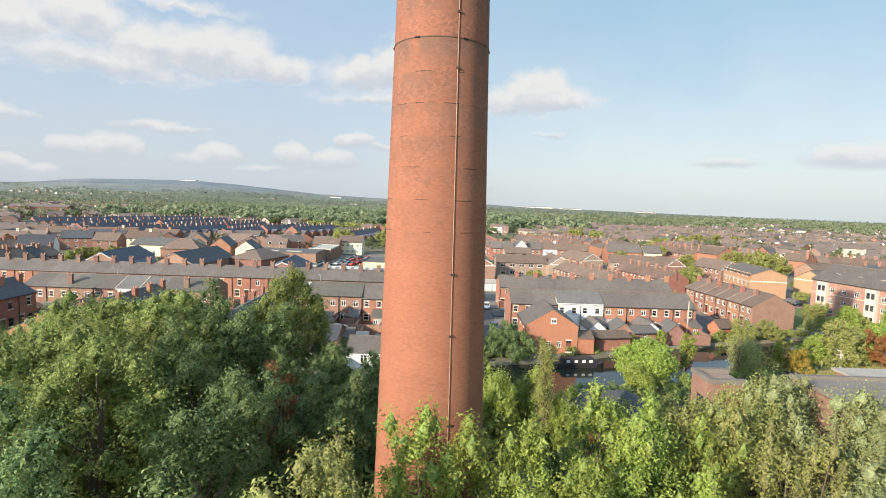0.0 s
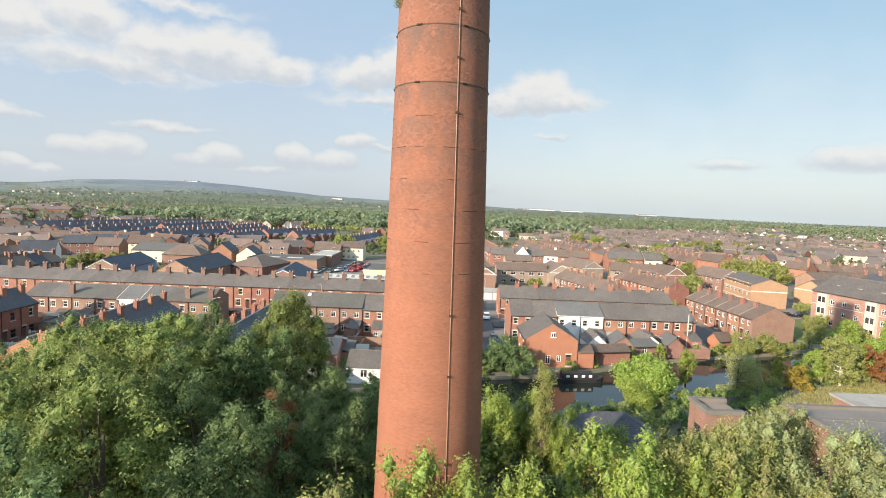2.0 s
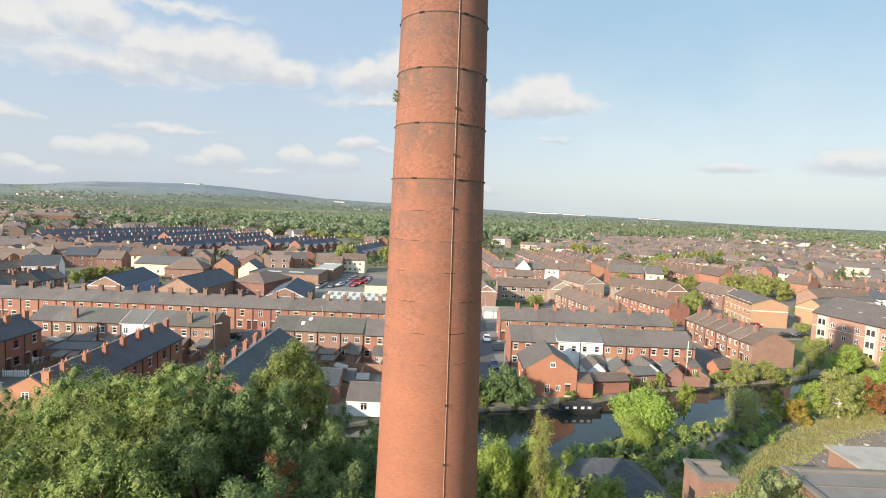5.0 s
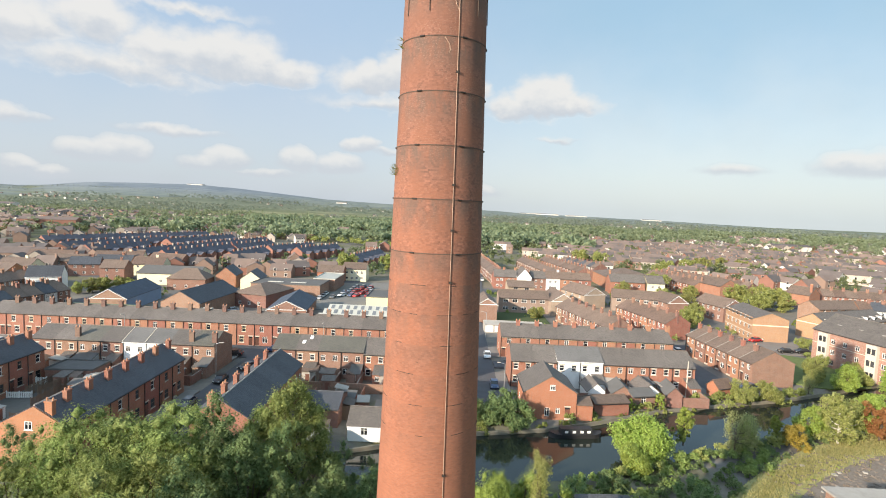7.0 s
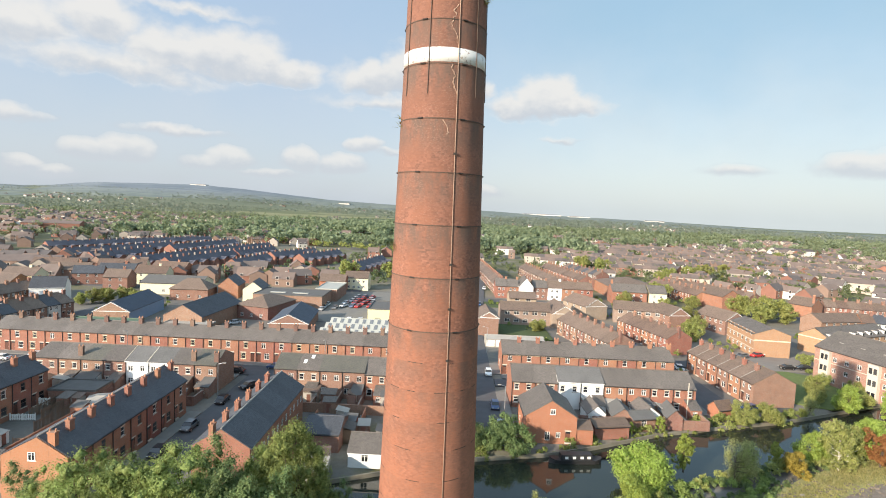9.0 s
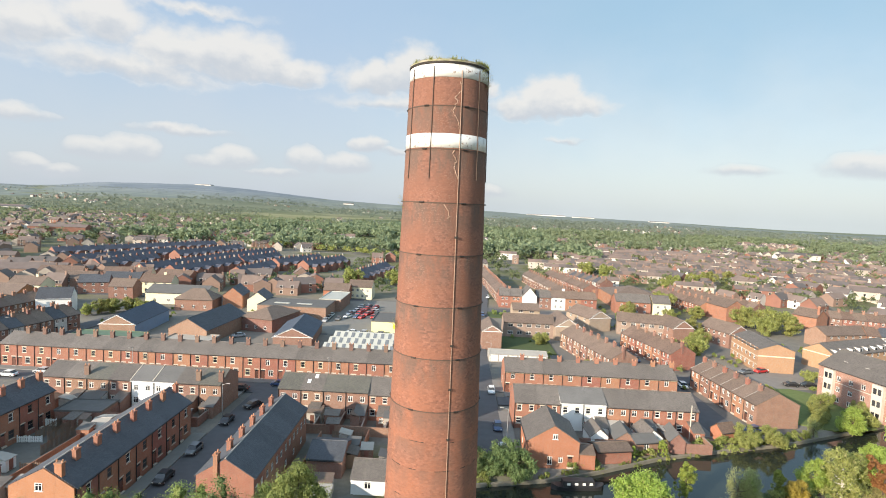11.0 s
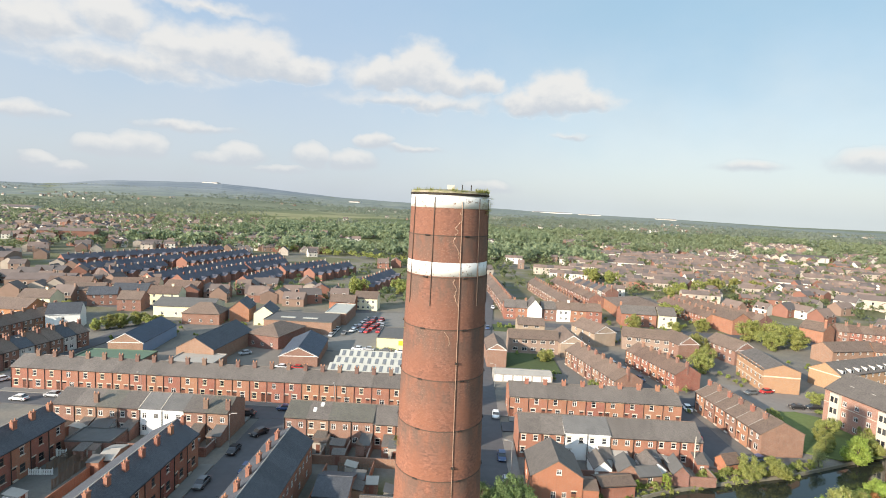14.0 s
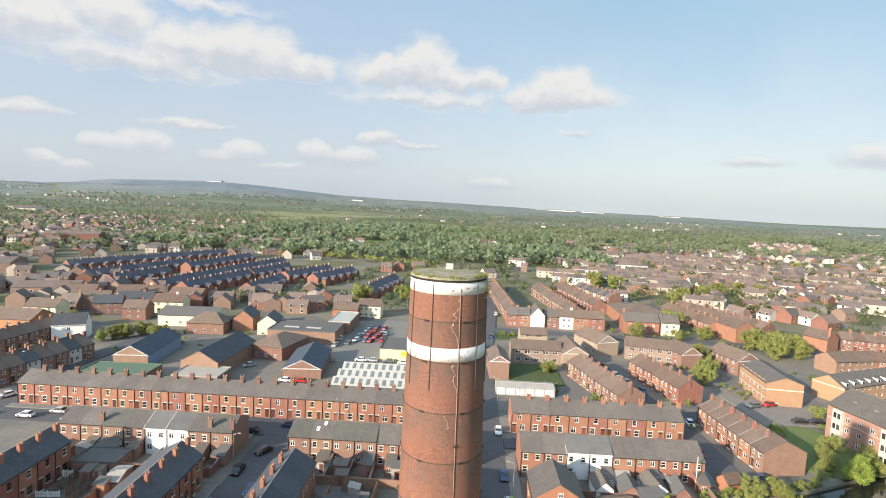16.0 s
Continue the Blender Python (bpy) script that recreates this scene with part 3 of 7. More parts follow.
def roof_gable(w, d, he, hr, over=0.28, thick=0.14, ends=0.0, mid=None):
    """Two thick slopes that meet over y = mid."""
    bm = bmesh.new()
    mid = d / 2 if mid is None else mid
    for sgn, y_e in ((-1, -over), (1, d + over)):
        run = mid - (-over) if sgn < 0 else d + over - mid
        rise = (hr - he) / (mid if sgn < 0 else d - mid)
        ze = hr - rise * run
        lo = [(-ends, y_e, ze), (w + ends, y_e, ze), (w + ends, mid, hr), (-ends, mid, hr)]
        vs = [bm.verts.new(p) for p in lo] + [bm.verts.new((x, y, z + thick)) for x, y, z in lo]
        for f in ((0, 1, 2, 3), (4, 5, 6, 7), (0, 1, 5, 4), (1, 2, 6, 5), (2, 3, 7, 6), (3, 0, 4, 7)):
            bm.faces.new([vs[i] for i in f])
    return bm


def roof_hip(w, d, he, hr, over=0.35, thick=0.12):
    bm = bmesh.new()
    inset = min(w, d) / 2
    e = [(-over, -over), (w + over, -over), (w + over, d + over), (-over, d + over)]
    r = ((inset, d / 2), (w - inset, d / 2)) if w >= d else ((w / 2, inset), (w / 2, d - inset))
    zs = he - 0.1
    b0 = [bm.verts.new((x, y, zs)) for x, y in e]
    b1 = [bm.verts.new((x, y, zs + thick)) for x, y in e]
    t = [bm.verts.new((x, y, hr)) for x, y in r]
    bm.faces.new(b0[::-1])
    for i in range(4):
        bm.faces.new((b0[i], b0[(i + 1) % 4], b1[(i + 1) % 4], b1[i]))
    if w >= d:
        for f in ((b1[0], b1[1], t[1], t[0]), (b1[1], b1[2], t[1]), (b1[2], b1[3], t[0], t[1]), (b1[3], b1[0], t[0])):
            bm.faces.new(f)
    else:
        for f in ((b1[0], b1[1], t[0]), (b1[1], b1[2], t[1], t[0]), (b1[2], b1[3], t[1]), (b1[3], b1[0], t[0], t[1])):
            bm.faces.new(f)
    return bm


def chimney_stack(house, x, y, base, top, wall, sx=1.0, sy=0.62, pots=2):
    bm = boxes((x - sx / 2, x + sx / 2, y - sy / 2, y + sy / 2, base, top - 0.22), (x - sx / 2 - 0.07, x + sx / 2 + 0.07, y - sy / 2 - 0.07, y + sy / 2 + 0.07, top - 0.22, top))
    st = part("chimney", bm, wall, house)
    for i in range(pots):
        bm = bmesh.new()
        px = x + (i - (pots - 1) / 2) * (sx * 0.8 / max(pots - 1, 1))
        tube(bm, (px, y, top), (px, y, top + 0.38), 0.14, 0.11, 8)
        part("chimney_pot", bm, POT, st)
    return st


def house(name, label, category, w, d, he, hr, wall, roof, front=(), back=(), left=(), right=(), stack=None, hip=False, flat=False, group="", gutter=True,
          ridge_cap=None, pipe=True, facing=None, mid=None, verge=0.0, stack_wall=None):
    """A building with its front along x, facing -y, ridge along x. Openings: (from, to, bottom, top, kind)."""
    h = root(name, label, category, group)
    mid = d / 2 if mid is None else mid
    bm = bmesh.new()
    panel(bm, (0, 0, 0), (1, 0, 0), w, he, front, (0, RECESS, 0))
    panel(bm, (w, d, 0), (-1, 0, 0), w, he, back, (0, -RECESS, 0))
    panel(bm, (0, d, 0), (0, -1, 0), d, he, left, (RECESS, 0, 0))
    panel(bm, (w, 0, 0), (0, 1, 0), d, he, right, (-RECESS, 0, 0))
    if not hip and not flat:
        for x in (0, w):
            quad(bm, [(x, 0, he), (x, d, he), (x, mid, hr)])
    bmesh.ops.remove_doubles(bm, verts=bm.verts, dist=0.001)
    part("wall", bm, wall, h)
    if facing:
        part("front_facing", boxes((0.02, w - 0.02, -0.02, -0.003, 0, he)), facing, h)
    if flat:
        bm = boxes((-0.05, w + 0.05, -0.05, d + 0.05, he, he + 0.15), (-0.1, w + 0.1, -0.1, 0.12, he + 0.15, he + 0.4), (-0.1, w + 0.1, d - 0.12, d + 0.1, he + 0.15, he + 0.4),
                   (-0.1, 0.12, 0.12, d - 0.12, he + 0.15, he + 0.4), (w - 0.12, w + 0.1, 0.12, d - 0.12, he + 0.15, he + 0.4))
        part("flat_roof", bm, roof, h)
    else:
        part("roof", roof_hip(w, d, he, hr) if hip else roof_gable(w, d, he, hr, mid=mid, ends=verge), roof, h)
        if not hip:
            cap = bmesh.new()
            tube(cap, (-verge, mid, hr + 0.13), (w + verge, mid, hr + 0.13), 0.12, 0.12, 6)
            part("ridge_tiles", cap, ridge_cap or roof, h)
        if gutter:
            part("gutter", boxes((-0.02, w + 0.02, -0.42, -0.29, he - 0.22, he - 0.10)), BLACK if wall is not WHITE else WHITE, h)
            if pipe:
                bm = bmesh.new()
                tube(bm, (0.12, -0.09, 0), (0.12, -0.09, he - 0.15), 0.07, 0.07, 6)
                part("downpipe", bm, BLACK, h)
    if stack:
        sx, sy, top, pots = stack
        chimney_stack(h, sx, sy, he, top, stack_wall or wall, pots=pots)
    fit_openings(h, front, Matrix.Identity(4))
    fit_openings(h, back, Matrix.Translation((w, d, 0)) @ pose(0, 0, 0, 0, 0, 180))
    fit_openings(h, left, Matrix.Translation((0, d, 0)) @ pose(0, 0, 0, 0, 0, -90))
    fit_openings(h, right, Matrix.Translation((w, 0, 0)) @ pose(0, 0, 0, 0, 0, 90))
    return h


def grid_windows(length, cols, storeys, w=1.1, h=1.25, kind="casement", z0=1.0, dz=2.75, margin=0.9):
    step = (length - 2 * margin) / cols
    return [(margin + step * (i + 0.5) - w / 2, margin + step * (i + 0.5) + w / 2, z0 + dz * s, z0 + dz * s + h, kind) for s in range(storeys) for i in range(cols)]


def spot(x, y, turn=0.0, z=0.0):
    return pose(x, y, z, 0, 0, turn)


PLACED = set()


def row(make, n, w, at, turn, jitter=0.0, pick=None):
    """n houses side by side from at along the turned x axis; make(i) gives the template."""
    ax = Vector((math.cos(radians(turn)), math.sin(radians(turn)), 0))
    rnd = random.Random(n * 7 + int(at[0]))
    for i in range(n):
        p = Vector((*at, 0)) + ax * (w * i)
        t = make(i)
        m = pose(p.x, p.y, rnd.uniform(-jitter, jitter), 0, 0, turn)
        if t.name in PLACED:
            copy_thing(t, m)
        else:
            PLACED.add(t.name)
            t.matrix_basis = m


# ---- ground ----
RING = [(-180, 40), (-60, 60), (-42.6, 62), (-38.8, 62), (-34.6, 104), (-30.0, 116), (-24.9, 121), (-19.4, 94), (-13.6, 57), (-7.6, 40),
        (-1.4, 32), (10.7, 5), (21.8, -4), (31.2, -26), (37.8, -26), (60, -20), (180, 40)]
CANAL = [(-160, 52), (-60, 58), (-20, 66), (6, 77.5), (21, 81), (31, 85), (45, 92), (61, 97.3), (75, 101.6), (90, 108), (110, 117), (150, 128), (400, 160)]
CANAL_HALF = 7.2


def canal_gap(x, y):
    """Distance from the canal's middle line."""
    best = 1e9
    for (ax, ay), (bx, by) in zip(CANAL, CANAL[1:]):
        dx, dy = bx - ax, by - ay
        t = max(0.0, min(1.0, ((x - ax) * dx + (y - ay) * dy) / (dx * dx + dy * dy)))
        best = min(best, math.hypot(x - ax - t * dx, y - ay - t * dy))
    return best


def land(x, y):
    r = math.hypot(x, y)
    if r > 1400:
        az = math.degrees(math.atan2(x, y))
        f = min(1.0, (r - 1400) / 3000)
        f = f * f * (3 - 2 * f)
        return f * float(np.interp(az, [a for a, _ in RING], [h for _, h in RING]))
    if -30 < x < 200 and 40 < y < 150:
        g = canal_gap(x, y)
        if g < CANAL_HALF + 2.5:
            s = max(0.0, min(1.0, (g - CANAL_HALF) / 2.0))
            return -2.0 + 2.0 * s
        return 0.25 * noise.noise((x * 0.15, y * 0.15, 0))
    return 0.0


def ground_sheet():
    def lines(lo, hi, step):
        mid = list(np.arange(lo, hi + step / 2, step))
        out, s, v = [], step, hi
        while v < 4750:
            s *= 1.22
            v += s
            out.append(min(v, 4750))
        pre, s, v = [], step, lo
        while v > -4750:
            s *= 1.22
            v -= s
            pre.append(max(v, -4750))
        return pre[::-1] + mid + out
    xs, ys = lines(-30, 190, 1.6), lines(40, 150, 1.6)
    xs += list(np.linspace(-4600, 4600, 60))
    ys += list(np.linspace(600, 4600, 30))
    xs, ys = sorted(set(np.round(xs, 2))), sorted(set(np.round(ys, 2)))
    verts = [(x, y, land(x, y)) for y in ys for x in xs]
    nx = len(xs)
    faces = [(j * nx + i, j * nx + i + 1, (j + 1) * nx + i + 1, (j + 1) * nx + i) for j in range(len(ys) - 1) for i in range(nx - 1)]
    me = bpy.data.meshes.new("ground")
    me.from_pydata(verts, [], faces)
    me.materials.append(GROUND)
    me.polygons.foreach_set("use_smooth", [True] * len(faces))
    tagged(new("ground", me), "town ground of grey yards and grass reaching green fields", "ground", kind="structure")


ground_sheet()


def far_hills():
    """The country between the last woods and the skyline, with aerial haze put into its colours."""
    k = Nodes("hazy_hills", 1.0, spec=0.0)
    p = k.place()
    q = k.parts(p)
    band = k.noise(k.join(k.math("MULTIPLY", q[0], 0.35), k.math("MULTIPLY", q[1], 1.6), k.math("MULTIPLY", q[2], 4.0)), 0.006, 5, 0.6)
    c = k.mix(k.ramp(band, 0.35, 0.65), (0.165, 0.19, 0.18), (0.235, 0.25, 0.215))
    # bluer with height: the thicker haze of the skyline as base colour
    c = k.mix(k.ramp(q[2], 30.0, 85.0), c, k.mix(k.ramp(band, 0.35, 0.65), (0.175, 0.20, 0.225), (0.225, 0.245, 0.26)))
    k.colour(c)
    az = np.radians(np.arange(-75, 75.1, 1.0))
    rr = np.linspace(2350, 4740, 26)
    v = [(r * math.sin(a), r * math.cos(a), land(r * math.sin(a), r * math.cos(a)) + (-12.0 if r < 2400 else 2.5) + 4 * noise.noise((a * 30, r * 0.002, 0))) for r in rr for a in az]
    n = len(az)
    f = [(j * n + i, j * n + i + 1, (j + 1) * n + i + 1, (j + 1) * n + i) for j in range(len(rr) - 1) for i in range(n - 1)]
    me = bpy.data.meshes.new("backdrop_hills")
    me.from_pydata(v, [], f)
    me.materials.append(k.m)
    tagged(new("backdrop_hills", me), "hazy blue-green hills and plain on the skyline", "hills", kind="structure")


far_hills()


def strip(name, pts, half, z, material, label, category, thick=0.0):
    """A flat band along a line of points."""
    bm = bmesh.new()
    pts = [Vector((*p, 0)) for p in pts]
    rows_ = []
    for i, p in enumerate(pts):
        a, b = pts[max(i - 1, 0)], pts[min(i + 1, len(pts) - 1)]
        side = Vector((-(b - a).y, (b - a).x, 0)).normalized() * half
        rows_.append([bm.verts.new(p + side + Vector((0, 0, z))), bm.verts.new(p - side + Vector((0, 0, z)))])
    for a, b in zip(rows_, rows_[1:]):
        bm.faces.new((a[0], a[1], b[1], b[0]))
    if thick:
        got = bmesh.ops.extrude_face_region(bm, geom=bm.faces[:])
        bmesh.ops.translate(bm, vec=(0, 0, -thick), verts=[v for v in got["geom"] if isinstance(v, bmesh.types.BMVert)])
    me = mesh_of(bm, name, material)
    return tagged(new(name, me), label, category, kind="structure")


strip("water", CANAL, CANAL_HALF + 1.0, -0.65, WATER, "still dark canal water reflecting the sky", "water")


def bank_edge(side, skip=2, keep=11):
    """The canal's middle line moved to one side."""
    out = []
    for (ax, ay), (bx, by) in list(zip(CANAL, CANAL[1:]))[skip:keep]:
        n = math.hypot(bx - ax, by - ay)
        out.append((ax - (by - ay) / n * side, ay + (bx - ax) / n * side))
    return out


strip("canal_coping", bank_edge(CANAL_HALF + 0.5), 0.17, 0.02, plain_mat("mossy_coping", (0.2, 0.18, 0.14), 0.95, 0.3, 0.8, dirt=0.4), "mossy stone coping along the canal's edge", "coping", 1.2)
ROADS = [([(7.7, 89), (7.7, 150), (7.6, 190), (12, 240), (16, 300), (12, 370), (-10, 440)], 4.3), ([(-150, 124), (3.5, 124)], 3.4), ([(-42.2, 66), (-42.2, 120.5)], 4.2),
         ([(61.3, 109), (60.6, 150)], 3.9), ([(60.6, 146), (66, 148), (90, 149)], 3.0), ([(59, 150), (52, 185), (48, 205)], 4.0), ([(12.2, 124), (57.4, 124)], 2.6),
         ([(-47, 178), (-46, 260)], 4.0), ([(-118, 128), (-128, 150), (-122, 210)], 3.6), ([(-200, 232), (-60, 234), (13, 238), (100, 236), (190, 225)], 4.0)]
for i, (pts, half) in enumerate(ROADS):
    strip("road_%d" % (i + 1), pts, half, 0.30 if i in (0, 3) else 0.26 + 0.005 * i, ASPHALT, "worn grey asphalt street", "road", 0.3)


def pavement(x0, x1, y0, y1):
    bm = boxes((x0, x1, y0, y1, 0.0, 0.42))
    tagged(new("pavement", mesh_of(bm, "pavement", PAVING)), "paved footway with a raised kerb", "pavement", kind="structure")


for r in ((-118, -2.8, 127.5, 129.9), (-89, -48.6, 117.6, 120.5), (-36.5, -1.5, 117.6, 120.5), (-49, -46.5, 67.5, 97.5), (-38, -35.4, 71, 97.5), (11.9, 14.3, 130, 139),
          (11.9, 14.3, 91, 117), (2.7, 3.4, 104, 117.6), (1.8, 3.4, 130, 139), (57.8, 59.2, 128, 139), (14.3, 57, 127, 129.9), (53.8, 57.3, 109, 118)):
    pavement(*r)


def patch(name, pts, z, material, label, category, thick=0.3):
    bm = bmesh.new()
    f = bm.faces.new([bm.verts.new((x, y, z)) for x, y in pts])
    got = bmesh.ops.extrude_face_region(bm, geom=[f])
    bmesh.ops.translate(bm, vec=(0, 0, -thick), verts=[v for v in got["geom"] if isinstance(v, bmesh.types.BMVert)])
    return tagged(new(name, mesh_of(bm, name, material)), label, category, kind="structure")


patch("car_park", [(-52, 180), (-16, 178), (-16, 246), (-36, 246), (-52, 240)], 0.31, plain_mat("worn_tarmac", (0.20, 0.185, 0.165), 0.9, 0.2, 0.5), "open pale tarmac forecourt of a car lot", "car park")
patch("yard", [(-100, 142), (-40, 142), (-40, 180), (-100, 172)], 0.29, plain_mat("yard_concrete", (0.19, 0.165, 0.14), 0.9, 0.25, 0.4), "worn concrete yard behind the terraces", "yard")
patch("lawn", [(17, 168), (35, 168), (35, 189), (17, 189)], 0.30, LAWN, "mown lawn by the flats", "lawn")
patch("verge", [(16, 222), (34, 222), (34, 240), (16, 240)], 0.30, LAWN, "small green by the road", "lawn")
patch("car_park", [(86, 144), (118, 148), (118, 160), (84, 166)], 0.31, plain_mat("grey_tarmac", (0.21, 0.185, 0.165), 0.9, 0.2, 0.5), "small tarmac car park among flats", "car park")


# ---- the mill chimney ----
CX, CY = -0.5, 31.05


def girth(z):
    return 2.26 + (54.6 - z) * 0.0226


def mill_chimney():
    c = root("mill_chimney", "tall round red brick mill chimney with iron bands and white rings", "chimney")
    c.location = (CX, CY, 0)
    bm = bmesh.new()
    prof = [(girth(z), z) for z in np.arange(0.0, 54.01, 1.5)]
    prof += [(girth(54.3), 54.30), (girth(54.4), 54.46), (1.0, 54.47), (0.02, 54.47)]
    lathe(bm, prof, 96)
    shaft = part("shaft", bm, STACK, c, "weathered red brick shaft, sooty below its bands")
    for p in shaft.data.polygons:
        p.use_smooth = abs(p.normal.z) < 0.5
    for z in BANDS:
        upper = z > 34
        bm = bmesh.new()
        r, h = girth(z), 0.026 if upper else 0.018
        out = 0.024 if upper else 0.004
        rnd = random.Random(int(z * 10))
        if not upper:
            # the lower bands have rusted away in stretches
            bm.free()
            a0 = -176.0 + rnd.uniform(0, 12)
            while a0 < 170:
                a1 = a0 + rnd.uniform(7, 24)
                bm = bmesh.new()
                steps = [radians(a0 + (a1 - a0) * q / 8) for q in range(9)]
                for p, q in zip(steps, steps[1:]):
                    tube(bm, (r * math.cos(p), r * math.sin(p), z), (r * math.cos(q), r * math.sin(q), z), h, h, 5)
                bmesh.ops.remove_doubles(bm, verts=bm.verts, dist=0.012)
                part("band_fragment", bm, IRON, c, "rusted length of iron band")
                a0 = a1 + rnd.uniform(10, 60)
            continue
        lathe(bm, [(r - 0.02, z - h), (r + out, z - h), (r + out, z + h), (r - 0.02, z + h)], 96, True)
        band = part("iron_band", bm, RUSTIRON, c, "rusty riveted iron band")
        if upper:
            for a in (-118, -62, 2, 62, 120, 180):
                bm = bmesh.new()
                d = Vector((math.cos(radians(a)), math.sin(radians(a)), 0))
                s = Vector((-d.y, d.x, 0))
                tube(bm, d * (r + 0.03) + s * -0.14 + Vector((0, 0, z)), d * (r + 0.03) + s * 0.14 + Vector((0, 0, z)), 0.05, 0.05, 6)
                part("clamp_bolt", bm, IRON, band)
    # white rings: one at the rim, one below
    for lo, hi in ((53.62, 54.34), (49.80, 50.58)):
        bm = bmesh.new()
        lathe(bm, [(girth(lo) - 0.02, lo), (girth(lo) + 0.012, lo), (girth(hi) + 0.012, hi), (girth(hi) - 0.02, hi)], 96, True)
        ring = part("painted_ring", bm, FLAKING, c, "flaking white painted ring")
        for p in ring.data.polygons:
            p.use_smooth = abs(p.normal.z) < 0.5
    # rim courses
    bm = bmesh.new()
    lathe(bm, [(2.2, 54.34), (girth(54) + 0.05, 54.34), (girth(54) + 0.06, 54.44), (2.2, 54.44)], 96, True)
    part("rim_course", bm, IRON, c, "dark iron rim band")
    bm = bmesh.new()
    lathe(bm, [(0.02, 54.48), (girth(54) + 0.04, 54.46), (girth(54) + 0.0, 54.58), (1.6, 54.66), (0.02, 54.70)], 64)
    cap = part("cap", bm, MOSSCAP, c, "flat mossy concrete cap over the flue")
    part("hatch", boxes((-0.22, 0.22, 0.9, 1.3, 54.66, 55.0)), STONE, cap, "pale stub on the cap")
    for x in (0.7, 1.25):
        bm = bmesh.new()
        tube(bm, (x, 1.2, 54.6), (x, 1.2, 55.05), 0.03, 0.03, 6)
        part("rail_post", bm, IRON, cap)
    # upright iron straps over the top, and the conductor tape down the full height
    for a in (-147, -109.5, -41, -6, 30, 66, 102, 138, 174):
        bm = bmesh.new()
        for z0, z1 in ((48.1, 50.0), (50.0, 52.0), (52.0, 54.2)):
            d = Vector((math.cos(radians(a)), math.sin(radians(a)), 0))
            tube(bm, d * (girth(z0) + 0.03) + Vector((0, 0, z0)), d * (girth(z1) + 0.03) + Vector((0, 0, z1)), 0.028, 0.028, 6)
        part("iron_strap", bm, RUSTIRON, c)
    a = -70.5
    for lo in np.arange(10.0, 54.0, 4.0):
        bm = bmesh.new()
        d = Vector((math.cos(radians(a)), math.sin(radians(a)), 0))
        hi = min(lo + 4.0, 54.3)
        wob = 0.4 * math.sin(lo)
        d2 = Vector((math.cos(radians(a + wob * 0.3)), math.sin(radians(a + wob * 0.3)), 0))
        tube(bm, d * (girth(lo) + 0.035) + Vector((0, 0, lo)), d2 * (girth(hi) + 0.035) + Vector((0, 0, hi)), 0.022, 0.022, 6)
        part("conductor_tape", bm, COPPER, c, "pale lightning conductor tape")
    for z in (14, 19, 22.4, 36.3, 38.8, 44.9, 33.4):
        bm = bmesh.new()
        d = Vector((math.cos(radians(a)), math.sin(radians(a)), 0)) * (girth(z) + 0.04)
        box(bm, d.x - 0.09, d.x + 0.09, d.y - 0.05, d.y + 0.05, z - 0.06, z + 0.06)
        part("tape_clip", bm, IRON, c)
    # cracks with pale repointing
    rnd = random.Random(5)
    for a0, z_hi, z_lo in ((-73, 53.4, 50.6), (-79, 49.7, 48.2), (-88, 46.7, 45.9)):
        bm = bmesh.new()
        z, a = z_hi, a0
        while z > z_lo:
            z2, a2 = z - rnd.uniform(0.05, 0.16), a + rnd.uniform(-3.2, 2.6)
            p = [Vector((math.cos(radians(q)) * (girth(h) + 0.004), math.sin(radians(q)) * (girth(h) + 0.004), h)) for q, h in ((a, z), (a2, z2))]
            tube(bm, p[0], p[1], rnd.uniform(0.006, 0.045), rnd.uniform(0.006, 0.045), 5)
            z, a = z2, a2
        part("repointed_crack", bm, COPPER, c, "pale mortar in a crack")
    return c


mill_chimney()


def rim_weeds():
    """Grass and seedlings rooted in the rim, and one sprig on the shaft."""
    rnd = random.Random(11)
    vs, fs = [], []

    def blade(p, d, l, w):
        s = Vector((-d.y, d.x, 0.2)).normalized() * w
        i = len(vs)
        vs.extend([tuple(p - s), tuple(p + s), tuple(p + d * l)])
        fs.append((i, i + 1, i + 2))
    for _ in range(90):
        a = radians(rnd.choice((rnd.uniform(-150, -30), rnd.uniform(-45, -5), rnd.uniform(0, 360))))
        p0 = Vector((CX + math.cos(a) * 2.2, CY + math.sin(a) * 2.2, 54.55))
        size = rnd.uniform(0.08, 0.34)
        for _ in range(9):
            d = Vector((rnd.uniform(-0.7, 0.7), rnd.uniform(-0.7, 0.7), rnd.uniform(0.3, 1.2))).normalized()
            blade(p0 + Vector((rnd.uniform(-.12, .12), rnd.uniform(-.12, .12), 0)), d, size, 0.02)
    for az, z, n in ((-22, 53.6, 60), (-30, 54.1, 40), (-14, 54.0, 40), (-158, 39.6, 60), (-160, 46.7, 15)):
        for _ in range(n):
            a = radians(az + rnd.uniform(-7, 7))
            r = girth(z) + rnd.uniform(0, 0.18)
            p0 = Vector((CX + math.cos(a) * r, CY + math.sin(a) * r, z + rnd.uniform(-0.3, 0.3)))
            d = Vector((math.cos(a), math.sin(a), rnd.uniform(-0.2, 0.8))).normalized()
            blade(p0, d, rnd.uniform(0.12, 0.35), 0.035)
    me = bpy.data.meshes.new("rim_weeds")
    me.from_pydata(vs, [], fs)
    me.materials.append(LEAF_C)
    tagged(new("rim_weeds", me), "grass and seedlings growing on the brick rim", "weeds", kind="stuff")


rim_weeds()

